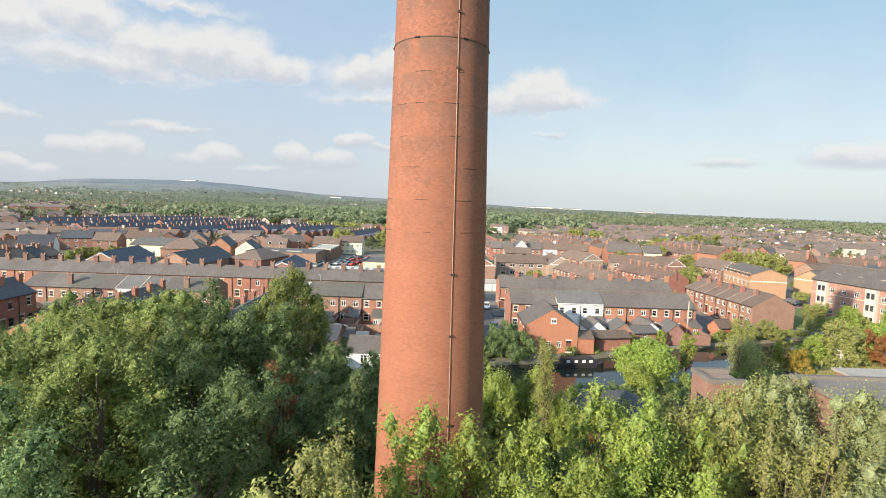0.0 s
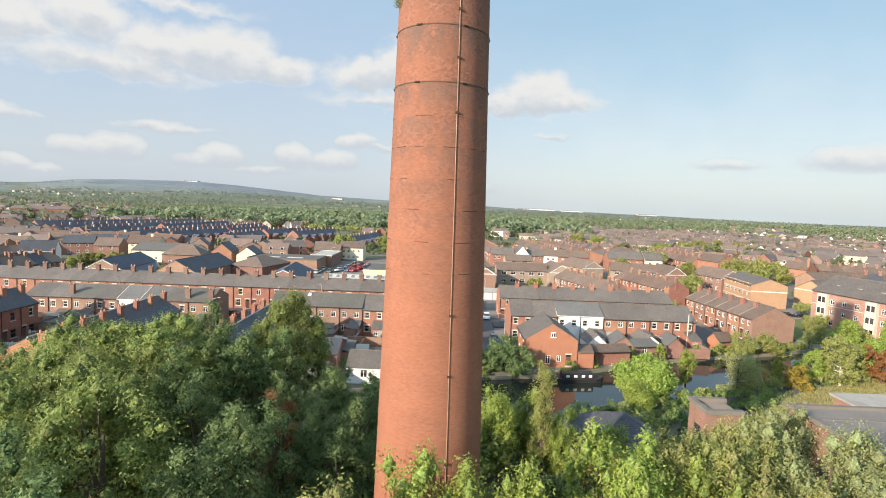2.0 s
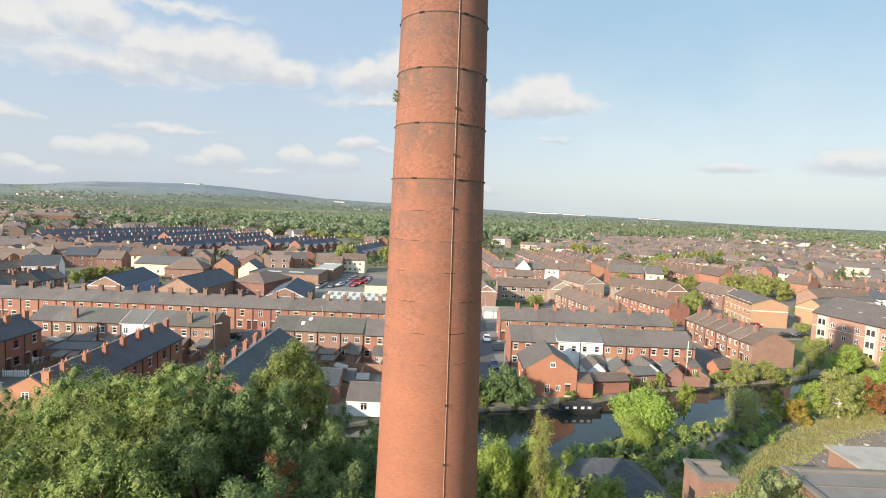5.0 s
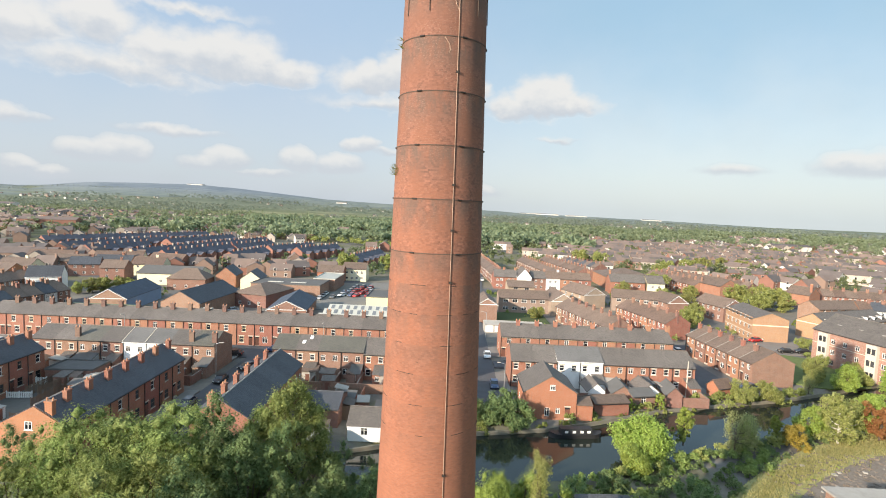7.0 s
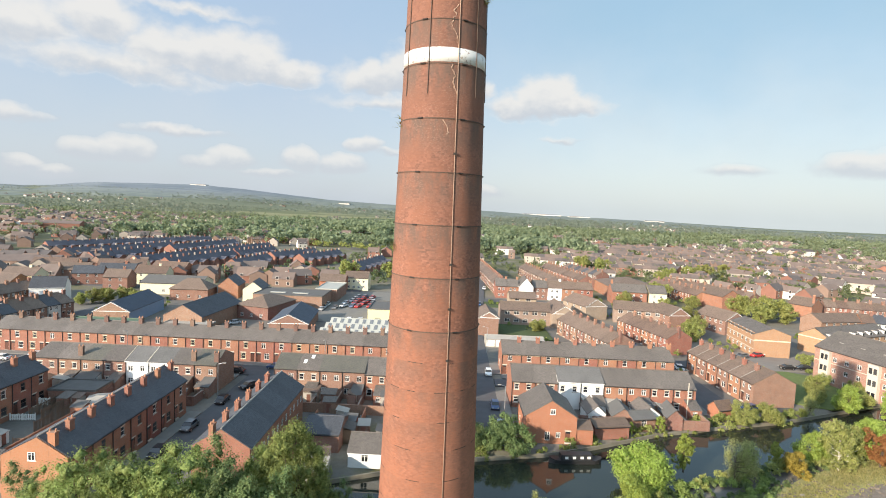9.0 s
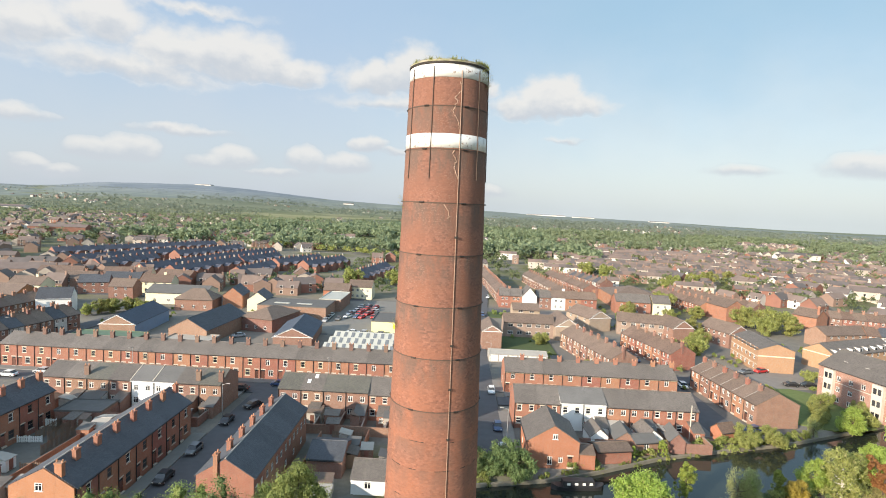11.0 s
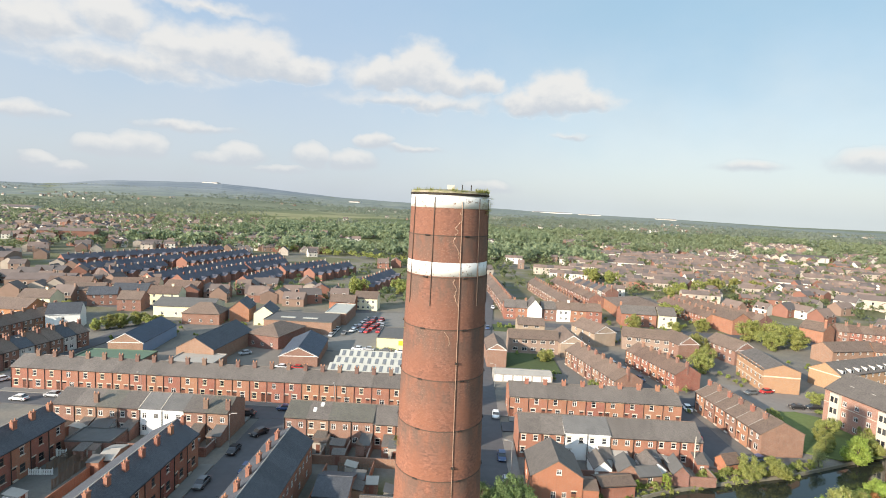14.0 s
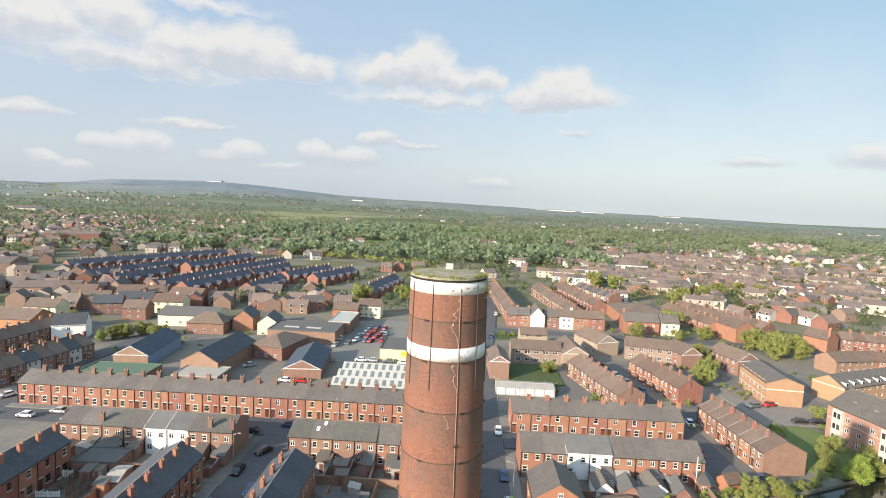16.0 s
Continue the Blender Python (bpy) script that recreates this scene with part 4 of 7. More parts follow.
# ---- terraces round the streets ----
UP, LOW_UP = 3.95, 3.55


def terrace_front(w, door_left, kind=SASH, ww=1.05):
    dx = 0.35 if door_left else w - 1.3
    wx = 2.2 if door_left else 0.75
    return [(dx, dx + 0.95, 0.3, 2.75, "door"), (wx, wx + 1.25, 1.15, 2.75, kind), (w / 2 - ww / 2 - 0.3, w / 2 + ww / 2 - 0.3, UP, UP + 1.45, kind)]


def terrace_back(w, kind="casement"):
    return [(0.6, 1.6, UP - 0.05, UP + 1.2, kind), (w - 1.75, w - 0.75, UP - 0.05, UP + 1.2, kind), (0.5, 1.6, 1.1, 2.4, kind)]


def templates(n, build):
    made = {}

    def pick(i):
        k = build["order"][i % len(build["order"])]
        if k not in made:
            made[k] = build["make"](k)
        return made[k]
    return pick


def long_row(k):
    lab = "red brick two-storey terraced house with slate roof and stone lintels"
    return house("terraced_house", lab, "house", 4.55, 9.0, 6.1, 8.15, RED, SLATE, front=terrace_front(4.55, k % 2, ("cream_sash", SASH, "cream_sash", "casement")[k]), stack=(4.45, 4.0, 9.6, 2), group="long red terrace", stack_wall=SOOTY)


row(templates(0, {"order": (0, 1, 2, 3, 1, 0), "make": long_row}), 26, 4.55, (-116.6, 130.0), 0)


def outrigger(h, x0, x1, deep, he, wall, roof, win=True):
    """A lean-to rear wing in front of the house."""
    w = x1 - x0
    holes = [(0.5, 1.4, 1.1, 2.1, "casement")] if win and w > 1.9 else []
    bm2 = bmesh.new()
    panel(bm2, (x0, -deep, 0), (1, 0, 0), w, he, holes, (0, RECESS, 0))
    for x in (x0, x1):
        quad(bm2, [(x, -deep, 0), (x, 0, 0), (x, 0, he + 1.0), (x, -deep, he)])
    wing = part("rear_wing", bm2, wall, h)
    bm = bmesh.new()
    lo = [(x0 - 0.1, -deep - 0.15, he - 0.02), (x1 + 0.1, -deep - 0.15, he - 0.02), (x1 + 0.1, -0.01, he + 1.03), (x0 - 0.1, -0.01, he + 1.03)]
    vs = [bm.verts.new(p) for p in lo] + [bm.verts.new((x, y, z + 0.1)) for x, y, z in lo]
    for f in ((0, 1, 2, 3), (4, 5, 6, 7), (0, 1, 5, 4), (1, 2, 6, 5), (2, 3, 7, 6), (3, 0, 4, 7)):
        bm.faces.new([vs[i] for i in f])
    part("wing_roof", bm, roof, h)
    for u0, u1, a, b, kind in holes:
        f, pane, sill, lin = window_meshes(u1 - u0, b - a, kind)
        ob = part("window", f, None, h)
        ob.matrix_local = Matrix.Translation((x0 + u0, -deep + RECESS, a))
        for n, me in (("pane", pane), ("sill", sill)):
            part(n, me, None, ob)
    return wing


def slope_bar(bm, x0, x1, y0, y1, he, hr, mid, lift, thick):
    """A bar that lies on the front slope of a gabled roof between y0 and y1."""
    def at(y):
        return he + (hr - he) * y / mid + 0.14 + lift
    vs = [bm.verts.new(p) for z in (0, thick) for p in ((x0, y0, at(y0) + z), (x1, y0, at(y0) + z), (x1, y1, at(y1) + z), (x0, y1, at(y1) + z))]
    for f in ((3, 2, 1, 0), (4, 5, 6, 7), (0, 1, 5, 4), (1, 2, 6, 5), (2, 3, 7, 6), (3, 0, 4, 7)):
        bm.faces.new([vs[i] for i in f])
    return bm


def back_row(k):
    """Houses that show their yards: plain brick, rendered, or painted white."""
    wall = {"w": WHITE, "b": BROWN, "r": DARKRED, "g": RED}[k[0]]
    lab = {"w": "white painted rear of a two-storey terraced house", "b": "brown brick rear of a two-storey terraced house", "r": "weathered red brick rear of a terraced house",
           "g": "red brick rear of a two-storey terraced house"}[k[0]]
    w = 4.93
    he = 5.75 if k[0] == "g" else 6.15
    h = house("terraced_house", lab, "house", w, 9.0, he, 8.1, wall, {"w": GREYSLATE, "b": SLATE if k[1] == "s" else MOSSSLATE}.get(k[0], SLATE), front=terrace_back(w, SASH if k[1] == "s" else "casement"), stack=(4.6, 0.9, 8.6, 2) if k[2] == "c" else None,
              group="terraces seen from their yards", ridge_cap=TILE, stack_wall=SOOTY)
    if k[:2] == "wc":
        part("party_coping", slope_bar(bmesh.new(), -0.07, 0.07, -0.2, 4.4, he, 8.1, 4.5, 0.0, 0.08), STONE, h, "pale mortared party wall coping")
    if k[4:] == "k":
        for x, y in ((1.0, 1.6), (2.3, 3.1)):
            part("skylight", slope_bar(bmesh.new(), x, x + 0.7, y, y + 1.0, he, 8.1, 4.5, 0.004, 0.09), WHITE, h, "white framed skylight")
    if k[3] == "o":
        outrigger(h, 2.5, 4.8, 3.4, 2.4, wall, SLATE if k[1] == "s" else FELT)
    elif k[3] == "w":
        outrigger(h, 0.3, 4.7, 3.0, 2.3, WHITE, FELT)
    return h


row(templates(0, {"order": ("rs-n", "rsco", "bc-w", "bs-o", "wc-n", "wc-n", "bsco", "bcco"), "make": back_row}), 8, 4.93, (-88.2, 108.6), 0)
row(templates(0, {"order": ("bc-n", "bs-ok", "bc-n", "bc-o", "gs-o", "gs-n", "bs-o", "bc-n"), "make": back_row}), 8, 4.87, (-36.4, 108.7), 0)
row(templates(0, {"order": ("gs-n", "gs-o", "ws-n", "ws-o", "gc-n", "gc-o", "gs-n", "gs-o"), "make": back_row}), 8, 4.88, (14.5, 109.2), 0)


def right_row(k):
    lab = "bright red brick terraced house with a cream eaves course"
    h = house("terraced_house", lab, "house", 4.82, 9.0, 5.8, 8.05, ORANGE if k == 9 else RED, SLATE, front=terrace_front(4.82, k % 2, "casement" if k > 1 else SASH), stack=(4.7, 4.0, 9.1, 2), group="terrace by the road",
              left=((3.0, 4.0, 1.2, 2.6, SASH),) if k == 5 else ())
    part("eaves_course", boxes((0.0, 4.82, -0.14, -0.004, 5.42, 5.6)), CREAM, h)
    return h


row(templates(0, {"order": (5, 0, 1, 2, 0, 3, 1, 0, 2), "make": right_row}), 9, 4.82, (14.3, 130.0), 0)


def street_house(k):
    w = 4.3 + 0.1 * (k // 2)
    fr = [(0.4, 1.3, 0.3, 2.75, "door"), (2.0, 3.3, 1.15, 2.75, "brown_sash"), (2.1, 3.1, UP + .4, UP + 1.9, "brown_sash" if k % 2 else SASH)]
    return house("terraced_house", "red brick terraced house with dark slate roof and corbelled stack", "house", w, 9.0 if k > 3 else 8.4, 6.6, 9.2, RED, DARKSLATE, front=fr, back=terrace_back(w),
                 stack=(w - 0.2, 2.9, 10.0, 2), group="side street terrace", mid=4.2, ridge_cap=PALEFELT)


row(templates(0, {"order": (4, 5), "make": street_house}), 7, 4.5, (-49.2, 66.0), 90.8)
row(templates(0, {"order": (2, 3), "make": street_house}), 6, 4.4, (-35.3, 97.4), -90)
row(templates(0, {"order": (0, 1), "make": street_house}), 7, 4.3, (-78.4, 69.6), 90)
# the end house shows an orange gable with an attic window and a stack of its own
end_wall = root("end_gable", "orange brick end gable of the side street terrace", "wall")
bm = bmesh.new()
bm.faces.new([bm.verts.new((x, 65.92, z)) for x, z in ((-58.3, 0), (-49.2, 0), (-49.2, 6.6), (-53.4, 9.17), (-58.3, 6.5))])
got = bmesh.ops.extrude_face_region(bm, geom=bm.faces[:])
bmesh.ops.translate(bm, vec=(0, -0.12, 0), verts=[v for v in got["geom"] if isinstance(v, bmesh.types.BMVert)])
part("wall", bm, ORANGE, end_wall)
gw = part("attic_window", window_meshes(1.0, 1.15, "casement")[0], None, end_wall, "white framed attic window")
gw.matrix_local = pose(-54.6, 65.82, 6.0)
part("pane", window_meshes(1.0, 1.15, "casement")[1], None, gw)
chimney_stack(end_wall, -51.6, 66.4, 5.6, 9.9, ORANGE, 1.0, 0.7, 2)


def side_row(k):
    fr = [(0.45, 1.4, 0.3, 2.5, "door"), (2.1, 3.4, 1.1, 2.5, "casement"), (0.7, 1.6, LOW_UP + .1, LOW_UP + 1.3, "casement"), (2.6, 3.6, LOW_UP + .1, LOW_UP + 1.3, "casement")]
    h = house("terraced_house", "pale red brick terraced house with white windows and brown roof", "house", 4.45, 10.2, 5.4, 8.0, DARKRED if k else RED, TILE, front=fr, stack=(0.2, 3.6, 8.7, 1), group="terrace by the canal bend")
    part("party_coping", slope_bar(bmesh.new(), -0.05, 0.05, -0.2, 5.0, 5.4, 8.0, 5.1, 0.0, 0.05), CONCRETE, h, "pale mortared party wall coping")
    return h


def tilted_row(make, order, n, w, corner, tilt):
    """A row that runs away from the near left corner, leaning to the left by tilt, its front to the left."""
    d = Vector((-math.sin(radians(tilt)), math.cos(radians(tilt))))
    at = (corner[0] + d.x * n * w, corner[1] + d.y * n * w)
    row(templates(0, {"order": order, "make": make}), n, w, at, -90 + tilt)


tilted_row(side_row, (0, 1), 6, 4.45, (69.6, 116.0), 6.5)


# white render greyed down, the shade on these fronts put into the colour
SHADEDRENDER = plain_mat("shaded_white_render", (0.46, 0.45, 0.42), 0.85, 0.12, 0.8, dirt=0.2, each=0.2)


def plain_row(k):
    wall, roof = {0: (DARKRED, TILE), 1: (BROWN, TILE), 2: (RED, RUST), 3: (SHADEDRENDER, DARKSLATE)}[k]
    fr = [(0.45, 1.35, 0.3, 2.5, "door"), (2.2, 3.5, 1.1, 2.4, "casement"), (0.8, 1.7, LOW_UP, LOW_UP + 1.2, "casement"), (2.7, 3.6, LOW_UP, LOW_UP + 1.2, "casement")]
    return house("terraced_house", "two-storey %s terraced house with tiled roof" % ("pale rendered" if k == 3 else "red brick"), "house", 4.6, 8.6, 5.2, 7.7, wall, roof, front=fr, stack=(4.3, 3.8, 8.8, 2), group="back street terraces", stack_wall=DARKRED)


tilted_row(plain_row, (1, 0), 7, 4.6, (46.4, 148.0), 15)
tilted_row(plain_row, (2, 2), 6, 4.5, (67.0, 157.2), 15)


# ---- the gabled house by the water ----
def canal_house():
    h = house("canal_house", "orange-red brick gabled house by the canal with grey slate roof", "house", 10.0, 9.3, 5.0, 7.9, ORANGE, SLATE, front=[(2.0, 3.0, 1.0, 2.3, "casement"), (6.0, 7.0, 1.0, 2.3, "casement"), (2.2, 3.2, 3.6, 4.6, "casement"), (6.2, 7.2, 3.6, 4.6, "casement")],
              right=[(3.6, 4.5, 0.6, 2.2, "casement"), (5.6, 6.4, 1.1, 2.2, "casement"), (7.3, 8.2, 0.3, 2.4, "door")])
    h.matrix_basis = spot(15.2, 102.2, -90)
    return h


canal_house()
aw = tagged(part("attic_window", window_meshes(0.9, 0.95, "casement")[0], None), "small white attic window in the canal house gable", "window")
aw.matrix_basis = pose(19.6, 92.17, 5.5)
part("pane", window_meshes(0.9, 0.95, "casement")[1], None, aw)
annex = house("annex", "low orange brick annex beside the canal house", "annex", 3.0, 4.5, 2.9, 3.6, ORANGE, TILE, front=(), gutter=False)
annex.matrix_basis = spot(24.55, 92.4)


def generic(name, label, cat, at, turn, w, d, he, hr, wall, roof, cols=0, storeys=2, kind="casement", left=0, right=0, hip=False, flat=False, stack=None, ww=1.1, wh=1.25, group=""):
    f = grid_windows(w, cols, storeys, ww, wh, kind) if cols else ()
    l = grid_windows(d, left, storeys, ww, wh, kind) if left else ()
    r = grid_windows(d, right, storeys, ww, wh, kind) if right else ()
    h = house(name, label, cat, w, d, he, hr, wall, roof, front=f, left=l, right=r, hip=hip, flat=flat, stack=stack, group=group, pipe=False, verge=0.15)
    h.matrix_basis = spot(*at, turn)
    return h


def gable_block(name, label, cat, corner, tilt, w, d, he, hr, wall, roof, front=0, storeys=2, fascia=False, **kw):
    """A block with its gable to the viewer: corner is its near left corner, w its gable's width, d its length."""
    dvec = Vector((-math.sin(radians(tilt)), math.cos(radians(tilt))))
    at = (corner[0] + dvec.x * d, corner[1] + dvec.y * d)
    h = house(name, label, cat, d, w, he, hr, wall, roof, front=grid_windows(d, front, storeys) if front else (), pipe=False, verge=0.15, **kw)
    h.matrix_basis = spot(*at, -90 + tilt)
    if fascia:
        bm = bmesh.new()
        for s in (0, 1):
            y0, y1 = (-0.3, w / 2) if s == 0 else (w + 0.3, w / 2)
            z0 = hr - (hr - he) * (w / 2 + 0.3) / (w / 2)
            for z_off in (0,):
                p = [(d + 0.06, y0, z0 - 0.2), (d + 0.06, y1, hr - 0.2), (d + 0.06, y1, hr + 0.16), (d + 0.06, y0, z0 + 0.16)]
                vs = [bm.verts.new(q) for q in p] + [bm.verts.new((q[0] + 0.06, q[1], q[2])) for q in p]
                for f in ((0, 1, 2, 3), (4, 5, 6, 7), (0, 1, 5, 4), (1, 2, 6, 5), (2, 3, 7, 6), (3, 0, 4, 7)):
                    bm.faces.new([vs[i] for i in f])
        box(bm, d + 0.06, d + 0.12, 0.0, w, he - 0.1, he + 0.1)
        part("fascia", bm, WHITE, h)
    return h


# flats and houses beyond the right-hand terraces
garages = house("garage_block", "low block of garages with white doors and pale sheet roof", "garages", 18.0, 6.0, 2.5, 3.1, CONCRETE, PALEFELT, front=[(0.25 + 2.95 * i, 2.75 + 2.95 * i, 0.3, 2.3, "garage") for i in range(6)], gutter=False)
garages.matrix_basis = spot(12.0, 157.0)
generic("flats", "low buff brick flats with brown tiled roof and white windows", "flats", (19.4, 190.5), 0, 18.5, 9, 5.4, 7.7, BEIGE, TILE, 5, 2, ww=1.9)
generic("flats", "small buff brick flats with brown tiled roof", "flats", (24.0, 204.0), 0, 10.5, 9, 7.6, 9.4, BEIGE, TILE, 2, 3, ww=1.8)
gable_block("flats", "buff brick flats with a white-trimmed gable", "flats", (37.9, 187.0), 4, 9.0, 16, 5.4, 8.2, BEIGE, TILE, 0, 2, True)
gable_block("flats", "narrow brick stair block with a white-trimmed gable", "flats", (10.6, 170.5), 2, 6.4, 14, 6.2, 8.2, BROWN, TILE, 0, 2, True)
gable_block("flats", "buff brick flats with a white-trimmed gable", "flats", (54.2, 204.0), 22, 10, 16, 5.4, 8.2, BEIGE, TILE, 3, 2, True)
generic("flats", "long buff brick flats with brown tiled roof", "flats", (64.8, 203.5), -14, 22, 9, 5.4, 7.9, BEIGE, TILE, 6, 2, ww=1.7)
gable_block("flats", "brown brick flats with a white-trimmed gable", "flats", (82.5, 193.5), 12, 8.5, 12, 5.4, 8.2, BROWN, TILE, 2, 2, True)
gable_block("house", "brown brick house with white-trimmed gable", "house", (100.8, 189.0), 16, 9.5, 15, 5.4, 8.2, BROWN, TILE, 5, 2, True)
BUFFORANGE = brick_mat("buff_orange_brick", (0.335, 0.178, 0.105), (0.375, 0.212, 0.135), (0.33, 0.235, 0.175), 0.06, 0.15)
b9 = gable_block("apartment_block", "three-storey buff-orange brick apartment block with grey roof", "flats", (94.8, 160.4), -5, 10.6, 19, 7.3, 9.2, BUFFORANGE, SLATE, 6, 3)
def dormers(block, d, w, he, n):
    for i in range(n):
        x = d * (i + 0.5) / n
        dm = part("dormer", boxes((x - 0.7, x + 0.7, 0.5, 2.6, he - 0.05, he + 1.5)), WHITE, block, "white dormer")
        part("dormer_roof", boxes((x - 0.85, x + 0.85, 0.35, 2.9, he + 1.5, he + 1.62)), SLATE, dm)
        p = part("pane", boxes((x - 0.5, x + 0.5, 0.46, 0.5, he + 0.35, he + 1.3)), GLASS, dm)


for z in (2.45, 5.0):
    part("string_course", boxes((0.0, 19.0, -0.06, -0.004, z, z + 0.2)), STONE, b9)
part("cream_band", boxes((19.0, 19.06, 0.0, 10.6, 5.2, 5.5)), CREAM, b9)
b10 = generic("apartment_block", "buff-orange brick apartment block with white dormers along its roof", "flats", (121.0, 164.5), 24, 32, 10, 5.4, 8.2, BUFFORANGE, SLATE, 9, 2)
dormers(b10, 32, 10, 5.4, 8)
part("cream_band", boxes((-0.06, -0.004, 0.0, 10.0, 4.9, 5.15)), CREAM, b10)
generic("flats", "low brown brick flats with brown tiled roof", "flats", (140.0, 196.0), 14, 22, 9, 5.2, 7.6, BROWN, TILE, 6, 2)
PINK = brick_mat("pink_brick", (0.285, 0.15, 0.112), (0.33, 0.182, 0.14), (0.36, 0.28, 0.235))
b8 = gable_block("apartment_block", "four-storey pink brick apartment block with cream bay windows and grey roof", "flats", (107.5, 103.5), 13.5, 14.0, 37, 9.4, 13.2, PINK, SLATE, 11, 3)
for i in (0.06, 0.40, 0.72):
    bay = part("bay", boxes((37 * i, 37 * i + 2.6, -0.9, 0, 0, 9.0)), STONE, b8, "cream stone window bay")
    for s in range(3):
        for q in (0.35, 1.45):
            part("pane", boxes((37 * i + q, 37 * i + q + 0.8, -0.94, -0.9, 1.0 + 2.9 * s, 2.4 + 2.9 * s)), GLASS, bay)
part("cream_band", boxes((0, 37, -0.05, -0.004, 5.95, 6.1)), STONE, b8)
for i in range(6):
    part("roof_light", boxes((4 + 5.6 * i, 5.1 + 5.6 * i, 3.0, 4.3, 11.14, 11.28)), PALEFELT, b8)

# the street of mixed fronts further along the main road
for nm, x, w, wall, lab in (("a", 22.2, 5.4, RED, "red brick"), ("b", 27.6, 5.4, RED, "red brick"), ("d", 40.0, 7.0, DARKRED, "red brick"), ("e", 47.0, 6.6, WHITE, "white painted"), ("f", 53.6, 7.4, RED, "red brick"), ("g", 61.0, 7.4, RED, "red brick")):
    generic("street_house", "%s house on the main street" % lab, "house", (x, 247.5), 0, w, 9.5, 5.8, 8.6, wall, SLATE if x < 45 else TILE, 2, 2, stack=(w - 0.3, 4.7, 9.6, 2))
gable_block("street_house", "white fronted gabled house on the main street", "house", (33.2, 246.0), 0, 6.6, 12, 6.2, 10.0, WHITE, SLATE, 0, 2)
row(templates(0, {"order": (0, 2, 0), "make": plain_row}), 20, 4.6, (21.5 - 0.06 * 92, 259 + 92), -86)
row(templates(0, {"order": (1, 0), "make": plain_row}), 16, 4.6, (44.5, 340), -82)
row(templates(0, {"order": (2, 0), "make": plain_row}), 14, 4.6, (60.5, 350), -80)
row(templates(0, {"order": (0, 3), "make": plain_row}), 9, 4.6, (75.0, 352), -72)
generic("school", "hipped slate roof over a red brick hall", "hall", (80, 262), 0, 26, 26, 6.0, 9.8, RED, TILE, 8, 2, hip=True)
generic("street_house", "red brick shops with pale fronts", "house", (77, 246), -4, 16, 10, 6.0, 9.0, RED, SLATE, 4, 2, stack=(0.6, 5, 10.5, 3))
generic("street_house", "cream rendered house on the main street", "house", (94, 245), -4, 8, 10, 6.0, 9.0, CREAM, SLATE, 2, 2)
tilted_row(plain_row, (2, 2), 9, 4.6, (118.5, 250.0), 12)
tilted_row(plain_row, (2, 0), 12, 4.6, (142.0, 248.0), 24)
gable_block("chapel", "red brick gabled hall with bare walls", "hall", (124.5, 238.0), 14, 10, 16, 6.8, 9.8, RED, TILE, 0, 2)
gable_block("house", "orange brick gabled house with tall stacks", "house", (158.0, 228.0), 30, 9, 10, 5.8, 8.8, RED, TILE, 0, 2, stack=(9.6, 2.0, 10.4, 4))
row(templates(0, {"order": (0, 2), "make": plain_row}), 9, 4.6, (168, 234), -16)
row(templates(0, {"order": (2, 3), "make": plain_row}), 8, 4.6, (158, 200), -16)

# ---- behind the long terrace ----
wh = gable_block("warehouse", "brick gabled warehouse with dark blue sheet roof and blue side wall", "warehouse", (-112.6, 162.0), 6, 11.0, 25, 4.2, 7.2, BROWN, BLUEROOF, 0, 1, True)
part("side_cladding", boxes((0.0, 24.9, 11.004, 11.06, 0, 4.1)), BLUEWALL, wh, "blue painted side wall")
gable_block("workshop", "brick gabled workshop with wide dark roof", "workshop", (-87.8, 158.0), -4, 12.5, 26, 5.0, 8.4, BROWN, DARKSLATE, 0, 1)
generic("shed", "low shed with pale flat sheet roof", "shed", (-85.5, 148.6), 0, 14.0, 9.5, 3.3, 3.3, BROWN, PALEFELT, flat=True)
generic("shed", "low shed with mossy green flat roof", "shed", (-113.5, 147.6), 2, 20.5, 9.0, 3.3, 3.3, BROWN, GREENFELT, flat=True)
generic("workshop", "brick workshop with hipped brown roof", "workshop", (-74.5, 180.0), -14, 13, 18, 4.8, 7.6, DARKRED, TILE, 3, 1, hip=True)
low = generic("depot", "long flat-roofed depot with skylights and buff walls", "depot", (-76.0, 200.0), 0, 27, 16, 5.0, 5.0, BROWN, FELT, flat=True)
for i in range(2):
    part("skylight", boxes((5 + 9 * i, 11 + 9 * i, 5, 6.6, 5.15, 5.35)), WHITESHEET, low)
generic("workshop", "depot with white flat roof", "depot", (-56.0, 217.0), 0, 9, 20, 5.2, 5.2, BROWN, WHITESHEET, flat=True)
gable_block("garage_workshop", "small brick garage with blue roof and white gable trim", "workshop", (-55.5, 159.5), 6, 12.0, 22, 3.6, 6.4, BROWN, BLUEROOF, 0, 1, True)
gable_block("house", "red brick gabled cottage", "house", (-96, 214), 8, 8, 12, 5.5, 8.8, RED, DARKSLATE, 0, 2)
gable_block("house", "pale rendered gabled cottage", "house", (-84, 210), 8, 8, 12, 5.0, 8.0, CREAM, DARKSLATE, 0, 2)
generic("hall", "cream rendered hall with grey sheet roof", "hall", (-130, 216), 4, 25, 14, 4.8, 7.2, CREAM, FELT, 4, 1)
generic("hall", "brick hall with hipped mossy roof", "hall", (-112, 206), 4, 15, 10, 4.6, 8.4, DARKRED, TILE, 3, 1, hip=True)
generic("public_house", "cream two-storey public house with dark windows", "public house", (-50.6, 250.0), 0, 11.4, 9.0, 6.0, 8.6, CREAM, TILE, 4, 2)
